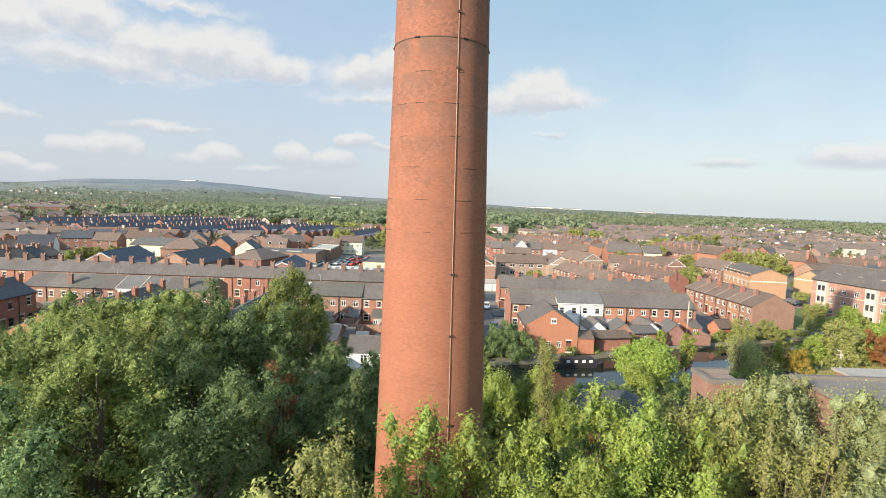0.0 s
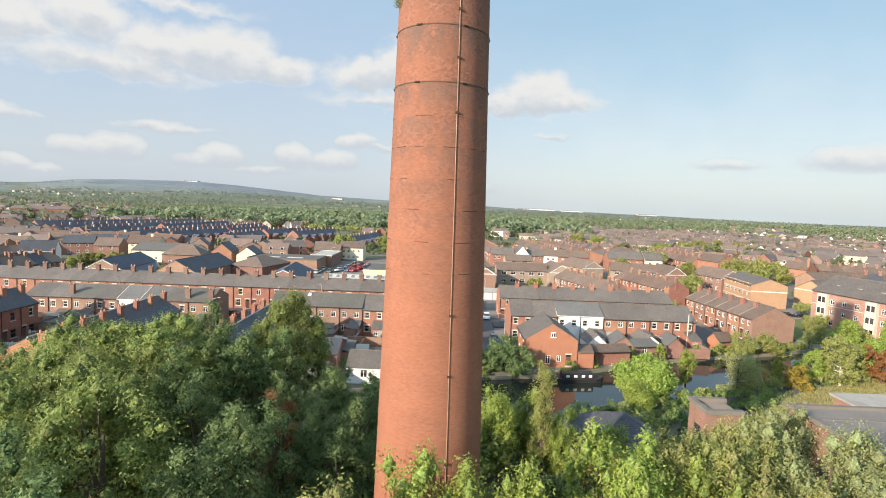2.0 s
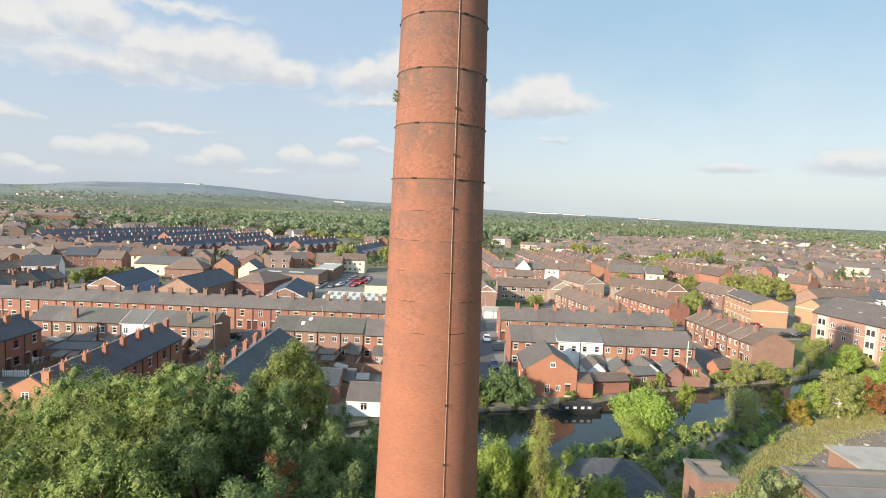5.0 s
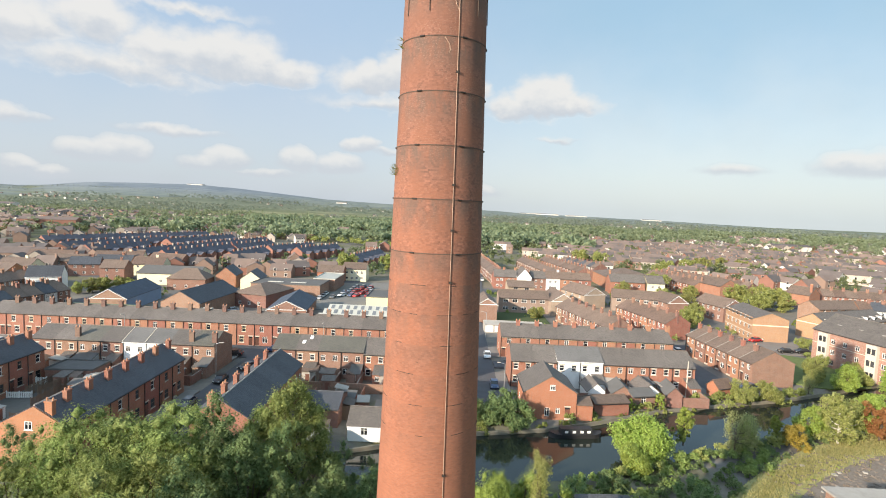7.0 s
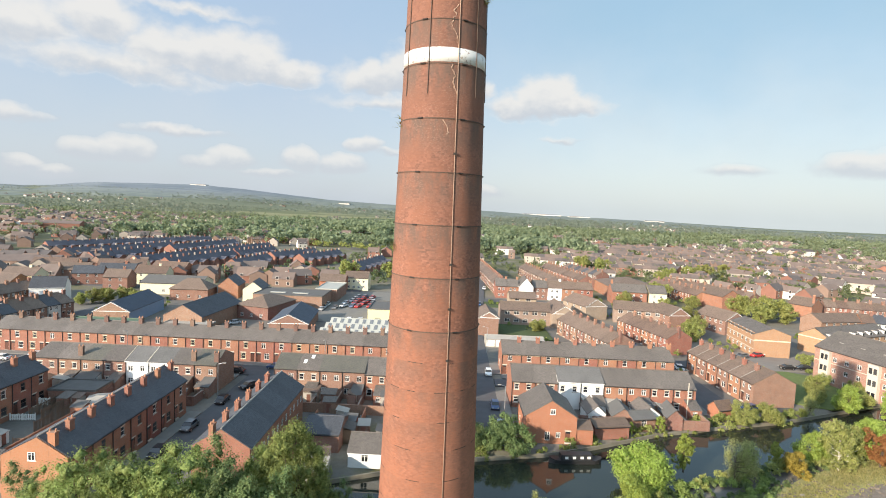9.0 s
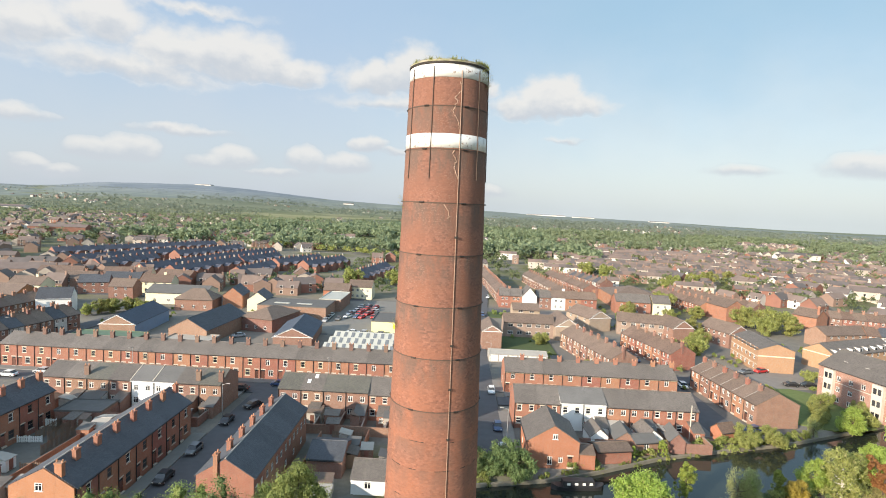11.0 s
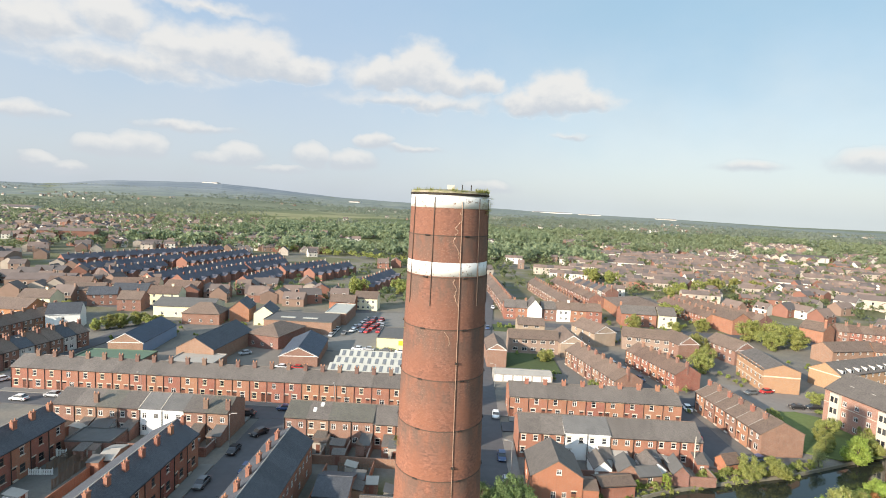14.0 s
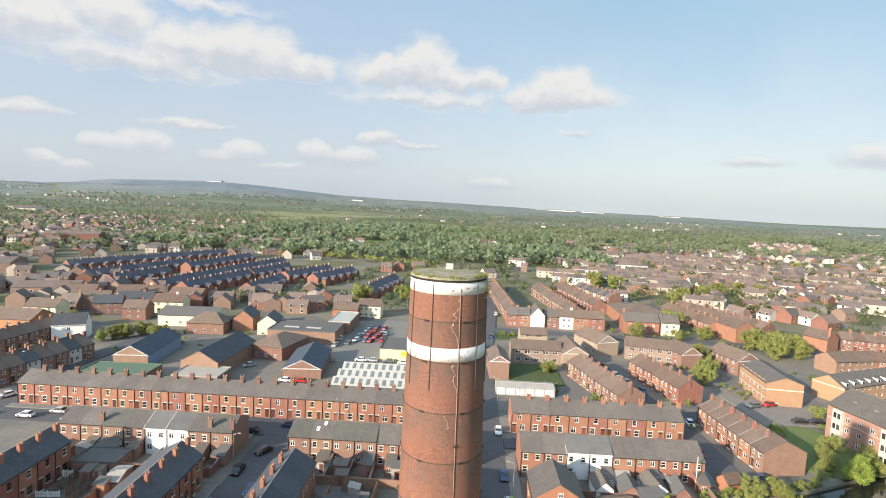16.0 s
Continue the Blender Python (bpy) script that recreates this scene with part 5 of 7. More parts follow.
generic("street_house", "orange brick house by the car lot", "house", (-61, 243), 0, 12, 9, 5.0, 7.6, ORANGE, TILE, 3, 1)
generic("shop", "pale yellow flat-roofed sales building", "shop", (-28.5, 184.0), 0, 11.0, 16.0, 4.4, 4.4, YELLOW, FELT, flat=True)
tagged(part("signboard", boxes((-20.6, -18.0, 183.7, 183.97, 2.2, 3.8)), SIGNYELLOW), "plain yellow signboard on the sales building", "sign")
generic("house", "red brick house beside the main road", "house", (-14, 238), 0, 9, 10, 6.0, 8.8, RED, TILE, 2, 2)


ROOFLIGHT = plain_mat("grimy_roof_light", (0.16, 0.17, 0.18), 0.4, 0.2, 1.0)


def white_roofed_works():
    """A workshop under six white sheet ridges with dark roof lights."""
    h = generic("works", "low works under white sheet roof bays with dark roof lights", "works", (-37.2, 147.0), 0, 22.0, 22.0, 3.4, 3.4, BROWN, FELT, flat=True)
    for j in range(3):
        y0 = 0.4 + 7.1 * j
        bm = bmesh.new()
        for a, b in (((y0, 3.6), (y0 + 3.5, 5.1)), ((y0 + 3.5, 5.1), (y0 + 7.0, 3.6))):
            lo = [(0.1, a[0], a[1]), (21.9, a[0], a[1]), (21.9, b[0], b[1]), (0.1, b[0], b[1])]
            vs = [bm.verts.new(p) for p in lo] + [bm.verts.new((x, y, z + 0.08)) for x, y, z in lo]
            for f in ((0, 1, 2, 3), (4, 5, 6, 7), (0, 1, 5, 4), (1, 2, 6, 5), (2, 3, 7, 6), (3, 0, 4, 7)):
                bm.faces.new([vs[i] for i in f])
        bay = part("roof_bay", bm, WHITESHEET, h, "white corrugated roof bay")
        for i in range(9):
            x = 1.0 + 2.35 * i
            bm = bmesh.new()
            p = [(x, y0 + 0.7, 3.6 + 0.42), (x + 1.0, y0 + 0.7, 3.6 + 0.42), (x + 1.0, y0 + 2.9, 4.96), (x, y0 + 2.9, 4.96)]
            vs = [bm.verts.new(q) for q in p] + [bm.verts.new((q[0], q[1], q[2] + 0.07)) for q in p]
            for f in ((0, 1, 2, 3), (4, 5, 6, 7), (0, 1, 5, 4), (1, 2, 6, 5), (2, 3, 7, 6), (3, 0, 4, 7)):
                bm.faces.new([vs[i] for i in f])
            part("roof_light", bm, ROOFLIGHT, bay)


white_roofed_works()
generic("street_house", "red brick corner house at the foot of the road", "house", (-6.6, 87.6), 0, 9.6, 12.5, 5.4, 8.4, DARKRED, SLATE, 2, 2, stack=(9.0, 6.0, 9.6, 2))
generic("bungalow", "white rendered bungalow with grey tiled roof", "bungalow", (-14.6, 79.8), 0, 12.5, 6.8, 2.6, 4.3, WHITE, SLATE, 3, 1)
generic("house", "white rendered gabled house", "house", (-153, 186), 24, 11, 9, 6.0, 9.4, WHITE, DARKSLATE, 1, 2)
tilted_row(plain_row, (0, 3, 1), 7, 4.7, (-140.5, 140), -9)
row(templates(0, {"order": (0, 0, 3), "make": plain_row}), 7, 4.7, (-131.0, 138), 79)
row(templates(0, {"order": (2, 0), "make": plain_row}), 11, 4.6, (-157, 146), 86)
generic("hall", "long brick hall with brown roof", "hall", (-200, 192), 0, 34, 12, 6, 9, ORANGE, TILE, 6, 2)
rnd = random.Random(3)
for x, y, w in ((-186, 236, 18), (-168, 228, 12), (-165, 240, 16), (-150, 222, 10), (-146, 238, 14), (-190, 216, 14), (-205, 250, 20), (-176, 256, 22), (-150, 258, 18)):
    wall = rnd.choice((RED, BROWN, DARKRED, CREAM))
    generic("house", "brick house with brown tiled roof on a back street", "house", (x, y), rnd.uniform(-12, 25), w, 9, 5.4, 8.3, wall, rnd.choice((TILE, DARKSLATE, RUST)), max(2, int(w / 4)), 2, stack=(w * 0.7, 4.5, 9.4, 2))


# ---- yards ----
def yard_walls(x0, x1, y0, y1, n, wall=DARKRED):
    for i in range(n + 1):
        x = x0 + (x1 - x0) * i / n
        bm = boxes((x - 0.11, x + 0.11, y0, y1, 0, 1.8), (x - 0.15, x + 0.15, y0, y1, 1.8, 1.88))
        tagged(part("yard_wall", bm, wall), "brick yard wall with coping", "wall", "yard walls")
    bm = boxes((x0, x1, y0 - 0.22, y0 - 0.01, 0, 1.9), (x0, x1, y0 - 0.26, y0 + 0.03, 1.9, 1.98))
    tagged(part("yard_wall", bm, wall), "long brick back wall of the yards", "wall", "yard walls")


yard_walls(-88, -50, 101.0, 108.4, 8)
yard_walls(-36, -2.5, 101.0, 108.5, 7)
yard_walls(26, 53, 101.5, 109.0, 6)


def garden_shed(x, y, turn, w, d, h, wall, roof, label):
    s = root("shed", label, "shed", "yard sheds")
    part("wall", boxes((0, w, 0, d, 0, h)), wall, s)
    bm = bmesh.new()
    lo = [(-0.12, -0.15, h), (w + 0.12, -0.15, h), (w + 0.12, d + 0.1, h + 0.5), (-0.12, d + 0.1, h + 0.5)]
    vs = [bm.verts.new(p) for p in lo] + [bm.verts.new((a, b, c + 0.08)) for a, b, c in lo]
    for f in ((0, 1, 2, 3), (4, 5, 6, 7), (0, 1, 5, 4), (1, 2, 6, 5), (2, 3, 7, 6), (3, 0, 4, 7)):
        bm.faces.new([vs[i] for i in f])
    part("roof", bm, roof, s)
    part("door", boxes((w * 0.3, w * 0.3 + 0.8, -0.05, 0.0, 0.05, min(1.9, h - 0.1))), DOOR, s)
    s.matrix_basis = spot(x, y, turn, 0.1)


rnd = random.Random(8)
for x0, x1, y0, y1, n in ((-76, -59, 70, 98, 13), (-36, -4, 100, 106, 7), (-25, -6, 72, 97, 10), (-86, -52, 100, 106, 8), (28, 52, 102, 107, 5), (-90, -84, 75, 100, 3)):
    for _ in range(n):
        garden_shed(rnd.uniform(x0, x1), rnd.uniform(y0, y1), rnd.choice((0, 90, 4)), rnd.uniform(1.8, 3.4), rnd.uniform(1.6, 3.0), rnd.uniform(1.9, 2.6), rnd.choice((DARKRED, WOOD, WHITE, RED, CONCRETE)), rnd.choice((FELT, TILE, PALEFELT, SLATE)), "small lean-to yard shed")
for x, w, wall in ((29.0, 3.4, WHITE), (33.6, 4.2, DARKRED), (39.5, 4.0, WHITE), (44.5, 3.0, DARKRED)):
    gable_block("outbuilding", "gabled outbuilding with grey roof behind the terrace", "outbuilding", (x, 100.5 + rnd.uniform(0, 2)), rnd.uniform(-4, 6), w, 5.5, 2.5, 4.0, wall, SLATE if wall is WHITE else FELT, gutter=False)
generic("outbuilding", "low red brick outbuilding at the water's edge", "outbuilding", (28.5, 94.6), 12, 7.0, 4.0, 2.5, 3.2, RED, TILE)
generic("outbuilding", "small red brick outbuilding at the water's edge", "outbuilding", (37.0, 99.0), 14, 5.0, 4.0, 2.6, 3.4, DARKRED, FELT, 1, 1)
generic("outbuilding", "small orange brick shed by the canal", "outbuilding", (57.6, 107.0), 20, 4.0, 3.0, 2.3, 3.6, ORANGE, RUST)
generic("outbuilding", "small brick wash house among yards", "outbuilding", (-23.0, 84.0), 0, 6.0, 8.0, 3.4, 4.8, DARKRED, DARKSLATE)
generic("outbuilding", "long low outbuilding with a dark felt roof", "outbuilding", (-77.6, 98.6), 4, 9.0, 6.2, 2.6, 2.6, DARKRED, FELT, flat=True)
generic("outbuilding", "narrow outbuilding with a pale sheet roof", "outbuilding", (-67.0, 93.0), 8, 2.8, 6.0, 2.3, 2.9, DARKRED, PALEFELT)


def garden_fence(x, y, turn, length, tall, paint, label):
    """Posts with two rails and upright pales."""
    f = root("garden_fence", label, "fence", "yard fences")
    n = max(2, int(length / 1.8) + 1)
    for i in range(n):
        u = length * i / (n - 1)
        part("post", boxes((u - 0.06, u + 0.06, -0.06, 0.06, 0, tall + 0.15)), paint, f)
    for z in (0.3, tall - 0.25):
        part("rail", boxes((0, length, -0.09, -0.06, z, z + 0.09)), paint, f)
    k = int(length / 0.3)
    pale = mesh_of(boxes((0.0, 0.2, -0.12, -0.09, 0.05, tall)), "pale", paint)
    for i in range(k):
        part("pale", pale, None, f).location = (0.05 + (length - 0.3) * i / max(k - 1, 1), 0, 0)
    f.matrix_basis = spot(x, y, turn, 0.1)


for x, y, turn, length, tall, paint in ((-81.8, 97.0, 6, 5.4, 1.5, WHITE), (-78.0, 90.2, 8, 4.2, 1.2, WHITE), (-75.2, 91.0, 90, 8.0, 2.0, WOOD), (-72.6, 90.6, 90, 7.5, 2.1, WOOD), (-70.2, 86.0, 90, 9.0, 1.9, WOOD), (-68.8, 80.0, 12, 4.6, 1.8, WOOD),
                                        (-22.0, 98.6, 0, 6.0, 1.8, WOOD), (-30.5, 100.6, 90, 6.0, 1.7, WOOD), (35.8, 101.8, 90, 6.0, 1.7, WOOD), (47.2, 101.4, 90, 7.0, 1.7, WOOD)):
    garden_fence(x, y, turn, length, tall, paint, "%s board fence between back yards" % ("white painted" if paint is WHITE else "weathered brown"))
tagged(part("yard_wall", boxes((-58.6, -58.4, 68, 98, 0, 1.9), (-67.2, -67.0, 68, 98, 0, 1.9), (-77, -58.6, 67.8, 68.0, 0, 2.0)), RED), "brick walls of the back alley", "wall", "yard walls")
tagged(part("yard_wall", boxes((-24.2, -24.0, 70, 98, 0, 1.9), (-15.2, -15.0, 88, 100, 0, 1.9)), RED), "brick walls of the back alley", "wall", "yard walls")


# ---- the mill buildings on this bank ----
OLDSTONE = plain_mat("sooty_stone", (0.17, 0.15, 0.13), 0.95, 0.3, 0.6, dirt=0.4)


def old_mill():
    m = root("mill_building", "derelict brick mill building with a flat grey roof and broken parapet", "mill")
    part("wall", boxes((28.2, 78, 29.0, 41.2, 0, 13.1)), DARKRED, m)
    part("flat_roof", boxes((28.3, 77.9, 29.1, 41.1, 13.1, 13.25)), plain_mat("weathered_roof", (0.20, 0.178, 0.162), 0.95, 0.3, 0.35, dirt=0.35), m)
    for r in ((28.1, 78.1, 40.9, 41.3, 13.25, 13.5), (28.1, 28.5, 29.3, 40.9, 13.25, 13.55), (28.1, 78.1, 28.9, 29.3, 13.25, 13.5)):
        part("parapet", boxes(r), OLDSTONE, m, "crumbling grey parapet")
    part("roof_seam", boxes((29, 77.5, 38.6, 38.78, 13.25, 13.32)), OLDSTONE, m)
    blk = part("roof_house", boxes((38.6, 52, 44.5, 50, 0, 11.3)), DARKRED, m, "brick stair block with sooty stone top")
    part("slab", boxes((38.3, 52.3, 44.2, 50.3, 11.3, 11.5)), CONCRETE, blk, "pale cracked concrete slab")
    tw = part("tower", boxes((20.2, 22.9, 38.2, 41.0, 0, 13.5)), DARKRED, m, "ruined brick stair tower")
    for r in ((20.1, 23.0, 38.1, 38.5, 13.5, 13.85), (20.1, 23.0, 40.7, 41.1, 13.5, 13.85), (20.1, 20.5, 38.5, 40.7, 13.5, 13.85)):
        part("coping", boxes(r), OLDSTONE, tw)
    part("window", boxes((20.15, 20.198, 39.0, 39.9, 10.6, 12.2)), BLACK, tw, "boarded window")


old_mill()
generic("stone_hut", "low hut with a dark hipped slate roof among trees", "hut", (13.6, 51.6), 3, 11.0, 8.0, 3.9, 6.5, BROWN, DARKSLATE, hip=True)
RUBBLE_PTS = [(40, 62), (46.5, 68), (54.5, 74.8), (64, 80), (74, 84), (95, 91.5), (130, 100), (150, 80), (120, 52), (60, 50), (44, 52)]
patch("rubble_ground", RUBBLE_PTS, 0.45, RUBBLE, "bare stony ground of a cleared mill site", "ground", 0.5)
BANK = [(33, 56), (38.5, 62.5), (44.0, 67.8), (52, 74.6), (60, 80.0), (68, 84.4), (78, 88.3), (100, 96.5), (140, 107)]
strip("grass_bank", BANK, 3.0, 0.5, DRYGRASS, "rough yellow-green grass beside the towpath", "grass", 0.5)


def scattered(name, label, category, n, area, sizes, mats, z, seed):
    """Loose stones as one heap of uneven lumps."""
    rnd = random.Random(seed)
    bm = bmesh.new()
    for _ in range(n):
        x, y, s = rnd.uniform(*area[0]), rnd.uniform(*area[1]), rnd.uniform(*sizes)
        vs = box(bm, x, x + s * rnd.uniform(0.6, 1.8), y, y + s * rnd.uniform(0.6, 1.4), z - 0.1, z + s * rnd.uniform(0.2, 0.7))
        for v in vs:
            v.co += Vector((rnd.uniform(-1, 1), rnd.uniform(-1, 1), rnd.uniform(-0.6, 0.6))) * s * 0.2
    tagged(new(name, mesh_of(bm, name, mats)), label, category, kind="stuff")


scattered("rubble", "scattered broken bricks and concrete lumps", "rubble", 2600, ((48, 120), (58, 82)), (0.1, 0.4), RUBBLE, 0.45, 4)
scattered("rubble", "broken grey stone on the cleared ground", "rubble", 220, ((48, 120), (56, 79)), (0.12, 0.4), CONCRETE, 0.45, 6)


# ---- narrowboat ----
def narrowboat():
    b = root("narrowboat", "dark moored narrowboat with small white-framed windows", "boat")
    bm = bmesh.new()
    sec = []
    for x, hw, z in ((0, 0.15, 0.5), (1.2, 0.9, 0.25), (2.5, 1.05, 0.1), (10.5, 1.05, 0.1), (11.5, 0.8, 0.25), (12.2, 0.3, 0.45)):
        sec.append([bm.verts.new(p) for p in ((x, -hw * 0.8, -0.3), (x, -hw, 0.6 + z), (x, hw, 0.6 + z), (x, hw * 0.8, -0.3))])
    for a, c in zip(sec, sec[1:]):
        for i in range(4):
            bm.faces.new((a[i], a[(i + 1) % 4], c[(i + 1) % 4], c[i]))
    bm.faces.new(sec[0])
    bm.faces.new(sec[-1][::-1])
    part("hull", bm, BLACK, b)
    bm = boxes((2.6, 9.8, -0.88, 0.88, 0.7, 1.75))
    for v in bm.verts:
        if v.co.z > 1.5:
            v.co.y *= 0.85
    cabin = part("cabin", bm, BLACK, b)
    for x in (3.4, 5.2, 7.0, 8.6):
        part("window", boxes((x, x + 0.75, -0.92, -0.86, 1.0, 1.45)), WHITE, cabin)
    b.matrix_basis = spot(18.6, 86.4, 6, -0.6) @ Matrix.Diagonal((0.75, 0.9, 0.9, 1))


narrowboat()


# ---- cars ----
def car(paint, van=False):
    c = root("parked_van" if van else "parked_car", "%s %s parked at the roadside" % (paint, "van" if van else "car"), "van" if van else "car", "parked cars")
    mat = PAINTS[paint]
    ln, wd, ht = (4.9, 1.9, 1.95) if van else (4.2, 1.72, 1.45)
    bm = bmesh.new()
    lo = [(0.0, 0.45), (0.15, 0.75), (1.0, 0.92), (ln - 0.9, 0.95), (ln - 0.1, 0.85), (ln, 0.45), (ln - 0.1, 0.28), (0.1, 0.28)]
    sides = [[bm.verts.new((x, y, z)) for x, z in lo] for y in (-wd / 2, wd / 2)]
    for i in range(len(lo)):
        j = (i + 1) % len(lo)
        bm.faces.new((sides[0][i], sides[0][j], sides[1][j], sides[1][i]))
    bm.faces.new(sides[0])
    bm.faces.new(sides[1][::-1])
    bmesh.ops.bevel(bm, geom=bm.edges[:], offset=0.06, segments=1, affect="EDGES")
    part("body", bm, mat, c)
    x0, x1, x2, x3 = (0.7, 1.35, ln - 0.25, ln - 0.1) if van else (0.95, 1.6, 3.1, 3.75)
    bm = bmesh.new()
    ring = [[bm.verts.new((x, s * y, z)) for s in (-1, 1)] for x, y, z in ((x0, wd / 2 - 0.06, 0.92), (x1, wd / 2 - 0.2, ht - 0.06), (x2, wd / 2 - 0.2, ht - 0.06), (x3, wd / 2 - 0.06, 0.92))]
    for a, b in zip(ring, ring[1:]):
        bm.faces.new((a[0], a[1], b[1], b[0]))
    for s in (0, 1):
        bm.faces.new([r[s] for r in ring])
    part("cabin_glass", bm, GLASS if not van else mat, c)
    part("roof", boxes((x1 - 0.05, x2 + 0.05, -wd / 2 + 0.2, wd / 2 - 0.2, ht - 0.06, ht)), mat, c)
    for x in (0.8, ln - 0.8):
        for y in (-wd / 2 + 0.02, wd / 2 - 0.02):
            bm = bmesh.new()
            tube(bm, (x, y - 0.1, 0.31), (x, y + 0.1, 0.31), 0.31, 0.31, 12)
            w = part("wheel", bm, RUBBER, c)
            bm = bmesh.new()
            tube(bm, (x, y - 0.11, 0.31), (x, y + 0.11, 0.31), 0.18, 0.18, 8)
            part("rim", bm, ALLOY, w)
    for y in (-0.6, 0.6):
        part("headlight", boxes((-0.01, 0.06, y - 0.16, y + 0.16, 0.58, 0.72)), WHITESHEET, c)
        part("tail_light", boxes((ln - 0.06, ln + 0.01, y - 0.16, y + 0.16, 0.6, 0.78)), PAINTS["red"], c)
    return c


CARS = {}


def park(paint, x, y, turn, z=0.3, van=False):
    key = (paint, van)
    if key in CARS:
        copy_thing(CARS[key], spot(x, y, turn, z))
    else:
        CARS[key] = car(paint, van)
        CARS[key].matrix_basis = spot(x, y, turn, z)


park("white", 11.0, 127.5, 88)
park("blue", 11.0, 105.5, 89)
park("silver", 11.2, 95.0, 88)
park("white", 3.4, 93.5, 88, van=True)
for p, x, y, t in (("black", -45.2, 78, 90), ("grey", -45.2, 88, 90), ("black", -39.2, 83, 90), ("blue", -39.4, 94, 90), ("black", -45.0, 101, 90), ("black", -44, 110, 60), ("black", -52, 121.5, 0), ("blue", -44, 126.0, 0), ("grey", -60, 121.6, 0),
                   ("white", -110, 122.5, 0), ("silver", -104, 125.9, 0), ("white", -98, 121.9, 0), ("silver", -121, 120, 30), ("white", -124, 132, 60), ("grey", -122, 141, 70),
                   ("red", 58.8, 121.8, 85), ("white", 64.0, 139.5, 83), ("blue", 59.6, 163, 100), ("silver", 57, 171, 100), ("white", 55.2, 178, 100), ("black", 53.6, 187, 100), ("blue", 65.5, 112.5, 20), ("grey", 68, 107.8, 30),
                   ("white", 97, 160.5, 20), ("red", 93.5, 158.8, 20), ("silver", 101, 161.5, 20), ("black", 95, 147.5, 0), ("black", 100, 147.8, 0), ("grey", 88, 157, 20),
                   ("white", -56, 157, 0), ("red", -51, 157.2, 0), ("silver", -72, 168, 40), ("white", -37, 181.5, 0), ("silver", -33, 181.7, 0), ("grey", -27, 181.6, 0), ("white", -21.5, 180.6, 0),
                   ("silver", 9.0, 205, 88), ("blue", 13.2, 222, 84), ("white", 18.0, 268, 85), ("silver", 14, 300, 86), ("grey", -44.4, 200, 90)):
    park(p, x, y, t, 0.33)
rnd = random.Random(21)
for i in range(5):
    for j in range(3):
        col = "red" if j in (1, 2) and i < 5 and rnd.random() < 0.75 else rnd.choice(("silver", "white", "grey", "blue", "silver"))
        park(col, -42.5 + 3.3 * j + rnd.uniform(-.8, .8) + i * 0.45, 205 + 5.4 * i + rnd.uniform(-.8, .8), 70 + rnd.uniform(-9, 9), 0.33)
for i in range(3):
    park(rnd.choice(("silver", "white", "grey")), -48.6, 196 + 5.0 * i, 90, 0.33)
    park(rnd.choice(("silver", "black", "grey", "red")), -31.5 + rnd.uniform(-.3, .3), 206 + 5.0 * i, 90, 0.33)


# ---- street furniture ----
def street_lamp(x, y, turn):
    s = root("street_lamp", "grey steel street lamp column", "street lamp", "street lamps")
    bm = bmesh.new()
    tube(bm, (0, 0, 0), (0, 0, 7.6), 0.09, 0.06, 8)
    part("column", bm, plain_mat("galvanised", (0.35, 0.36, 0.36), 0.5, 0.1, 2.0, metal=0.6) if "galv" not in CACHE else CACHE["galv"], s)
    bm = bmesh.new()
    tube(bm, (0, 0, 7.55), (1.1, 0, 7.85), 0.045, 0.04, 6)
    part("arm", bm, s.children[0].data.materials[0], s)
    part("lantern", boxes((0.9, 1.6, -0.12, 0.12, 7.78, 7.92)), CONCRETE, s)
    s.matrix_basis = spot(x, y, turn)
    CACHE["galv"] = s.children[0].data.materials[0]


for x, y, t in ((11.4, 232, 180), (12.0, 150, 180), (12.2, 100, 180), (-46.8, 105, 0), (-38, 118.5, 90), (-80, 127.6, -90), (-49.5, 228, 0), (-30, 127.6, -90), (57.8, 140, 0), (2.2, 170, 0), (-133, 150, 0)):
    street_lamp(x, y, t)
pole = root("telegraph_pole", "tall wooden pole behind the terrace", "pole")
bm = bmesh.new()
tube(bm, (51.2, 107.5, 0), (51.2, 107.5, 7.6), 0.14, 0.1, 8)
part("shaft", bm, STONE, pole)


# ---- trees ----
def leaf_cloud(gen, centres, radii, per, size, droop=0.0, flat=0.8, inside=0.45, wide=0.6):
    """Many small pointed leaves round the clump centres: returns vertices and faces."""
    n = len(centres) * per
    c = np.repeat(centres, per, 0)
    r = np.repeat(radii, per)[:, None]
    d = gen.normal(size=(n, 3))
    d /= np.linalg.norm(d, axis=1)[:, None]
    p = c + d * r * (gen.random((n, 1)) ** inside) * np.array([1, 1, flat])
    p[:, 2] -= droop * gen.random(n) * r[:, 0]
    face = d * 0.9 + gen.normal(size=(n, 3)) * 0.55 + np.array([0, 0, 0.45])
    face /= np.linalg.norm(face, axis=1)[:, None]
    a = np.cross(face, gen.normal(size=(n, 3)))
    a[:, 2] -= droop
    a /= np.linalg.norm(a, axis=1)[:, None]
    b = np.cross(face, a)
    b /= np.linalg.norm(b, axis=1)[:, None]
    s = size * (0.6 + 0.8 * gen.random((n, 1)))
    v = np.stack([p - a * s * 0.8 + b * s * wide, p + a * s, p - a * s * 0.8 - b * s * wide], 1).reshape(-1, 3)
    return v


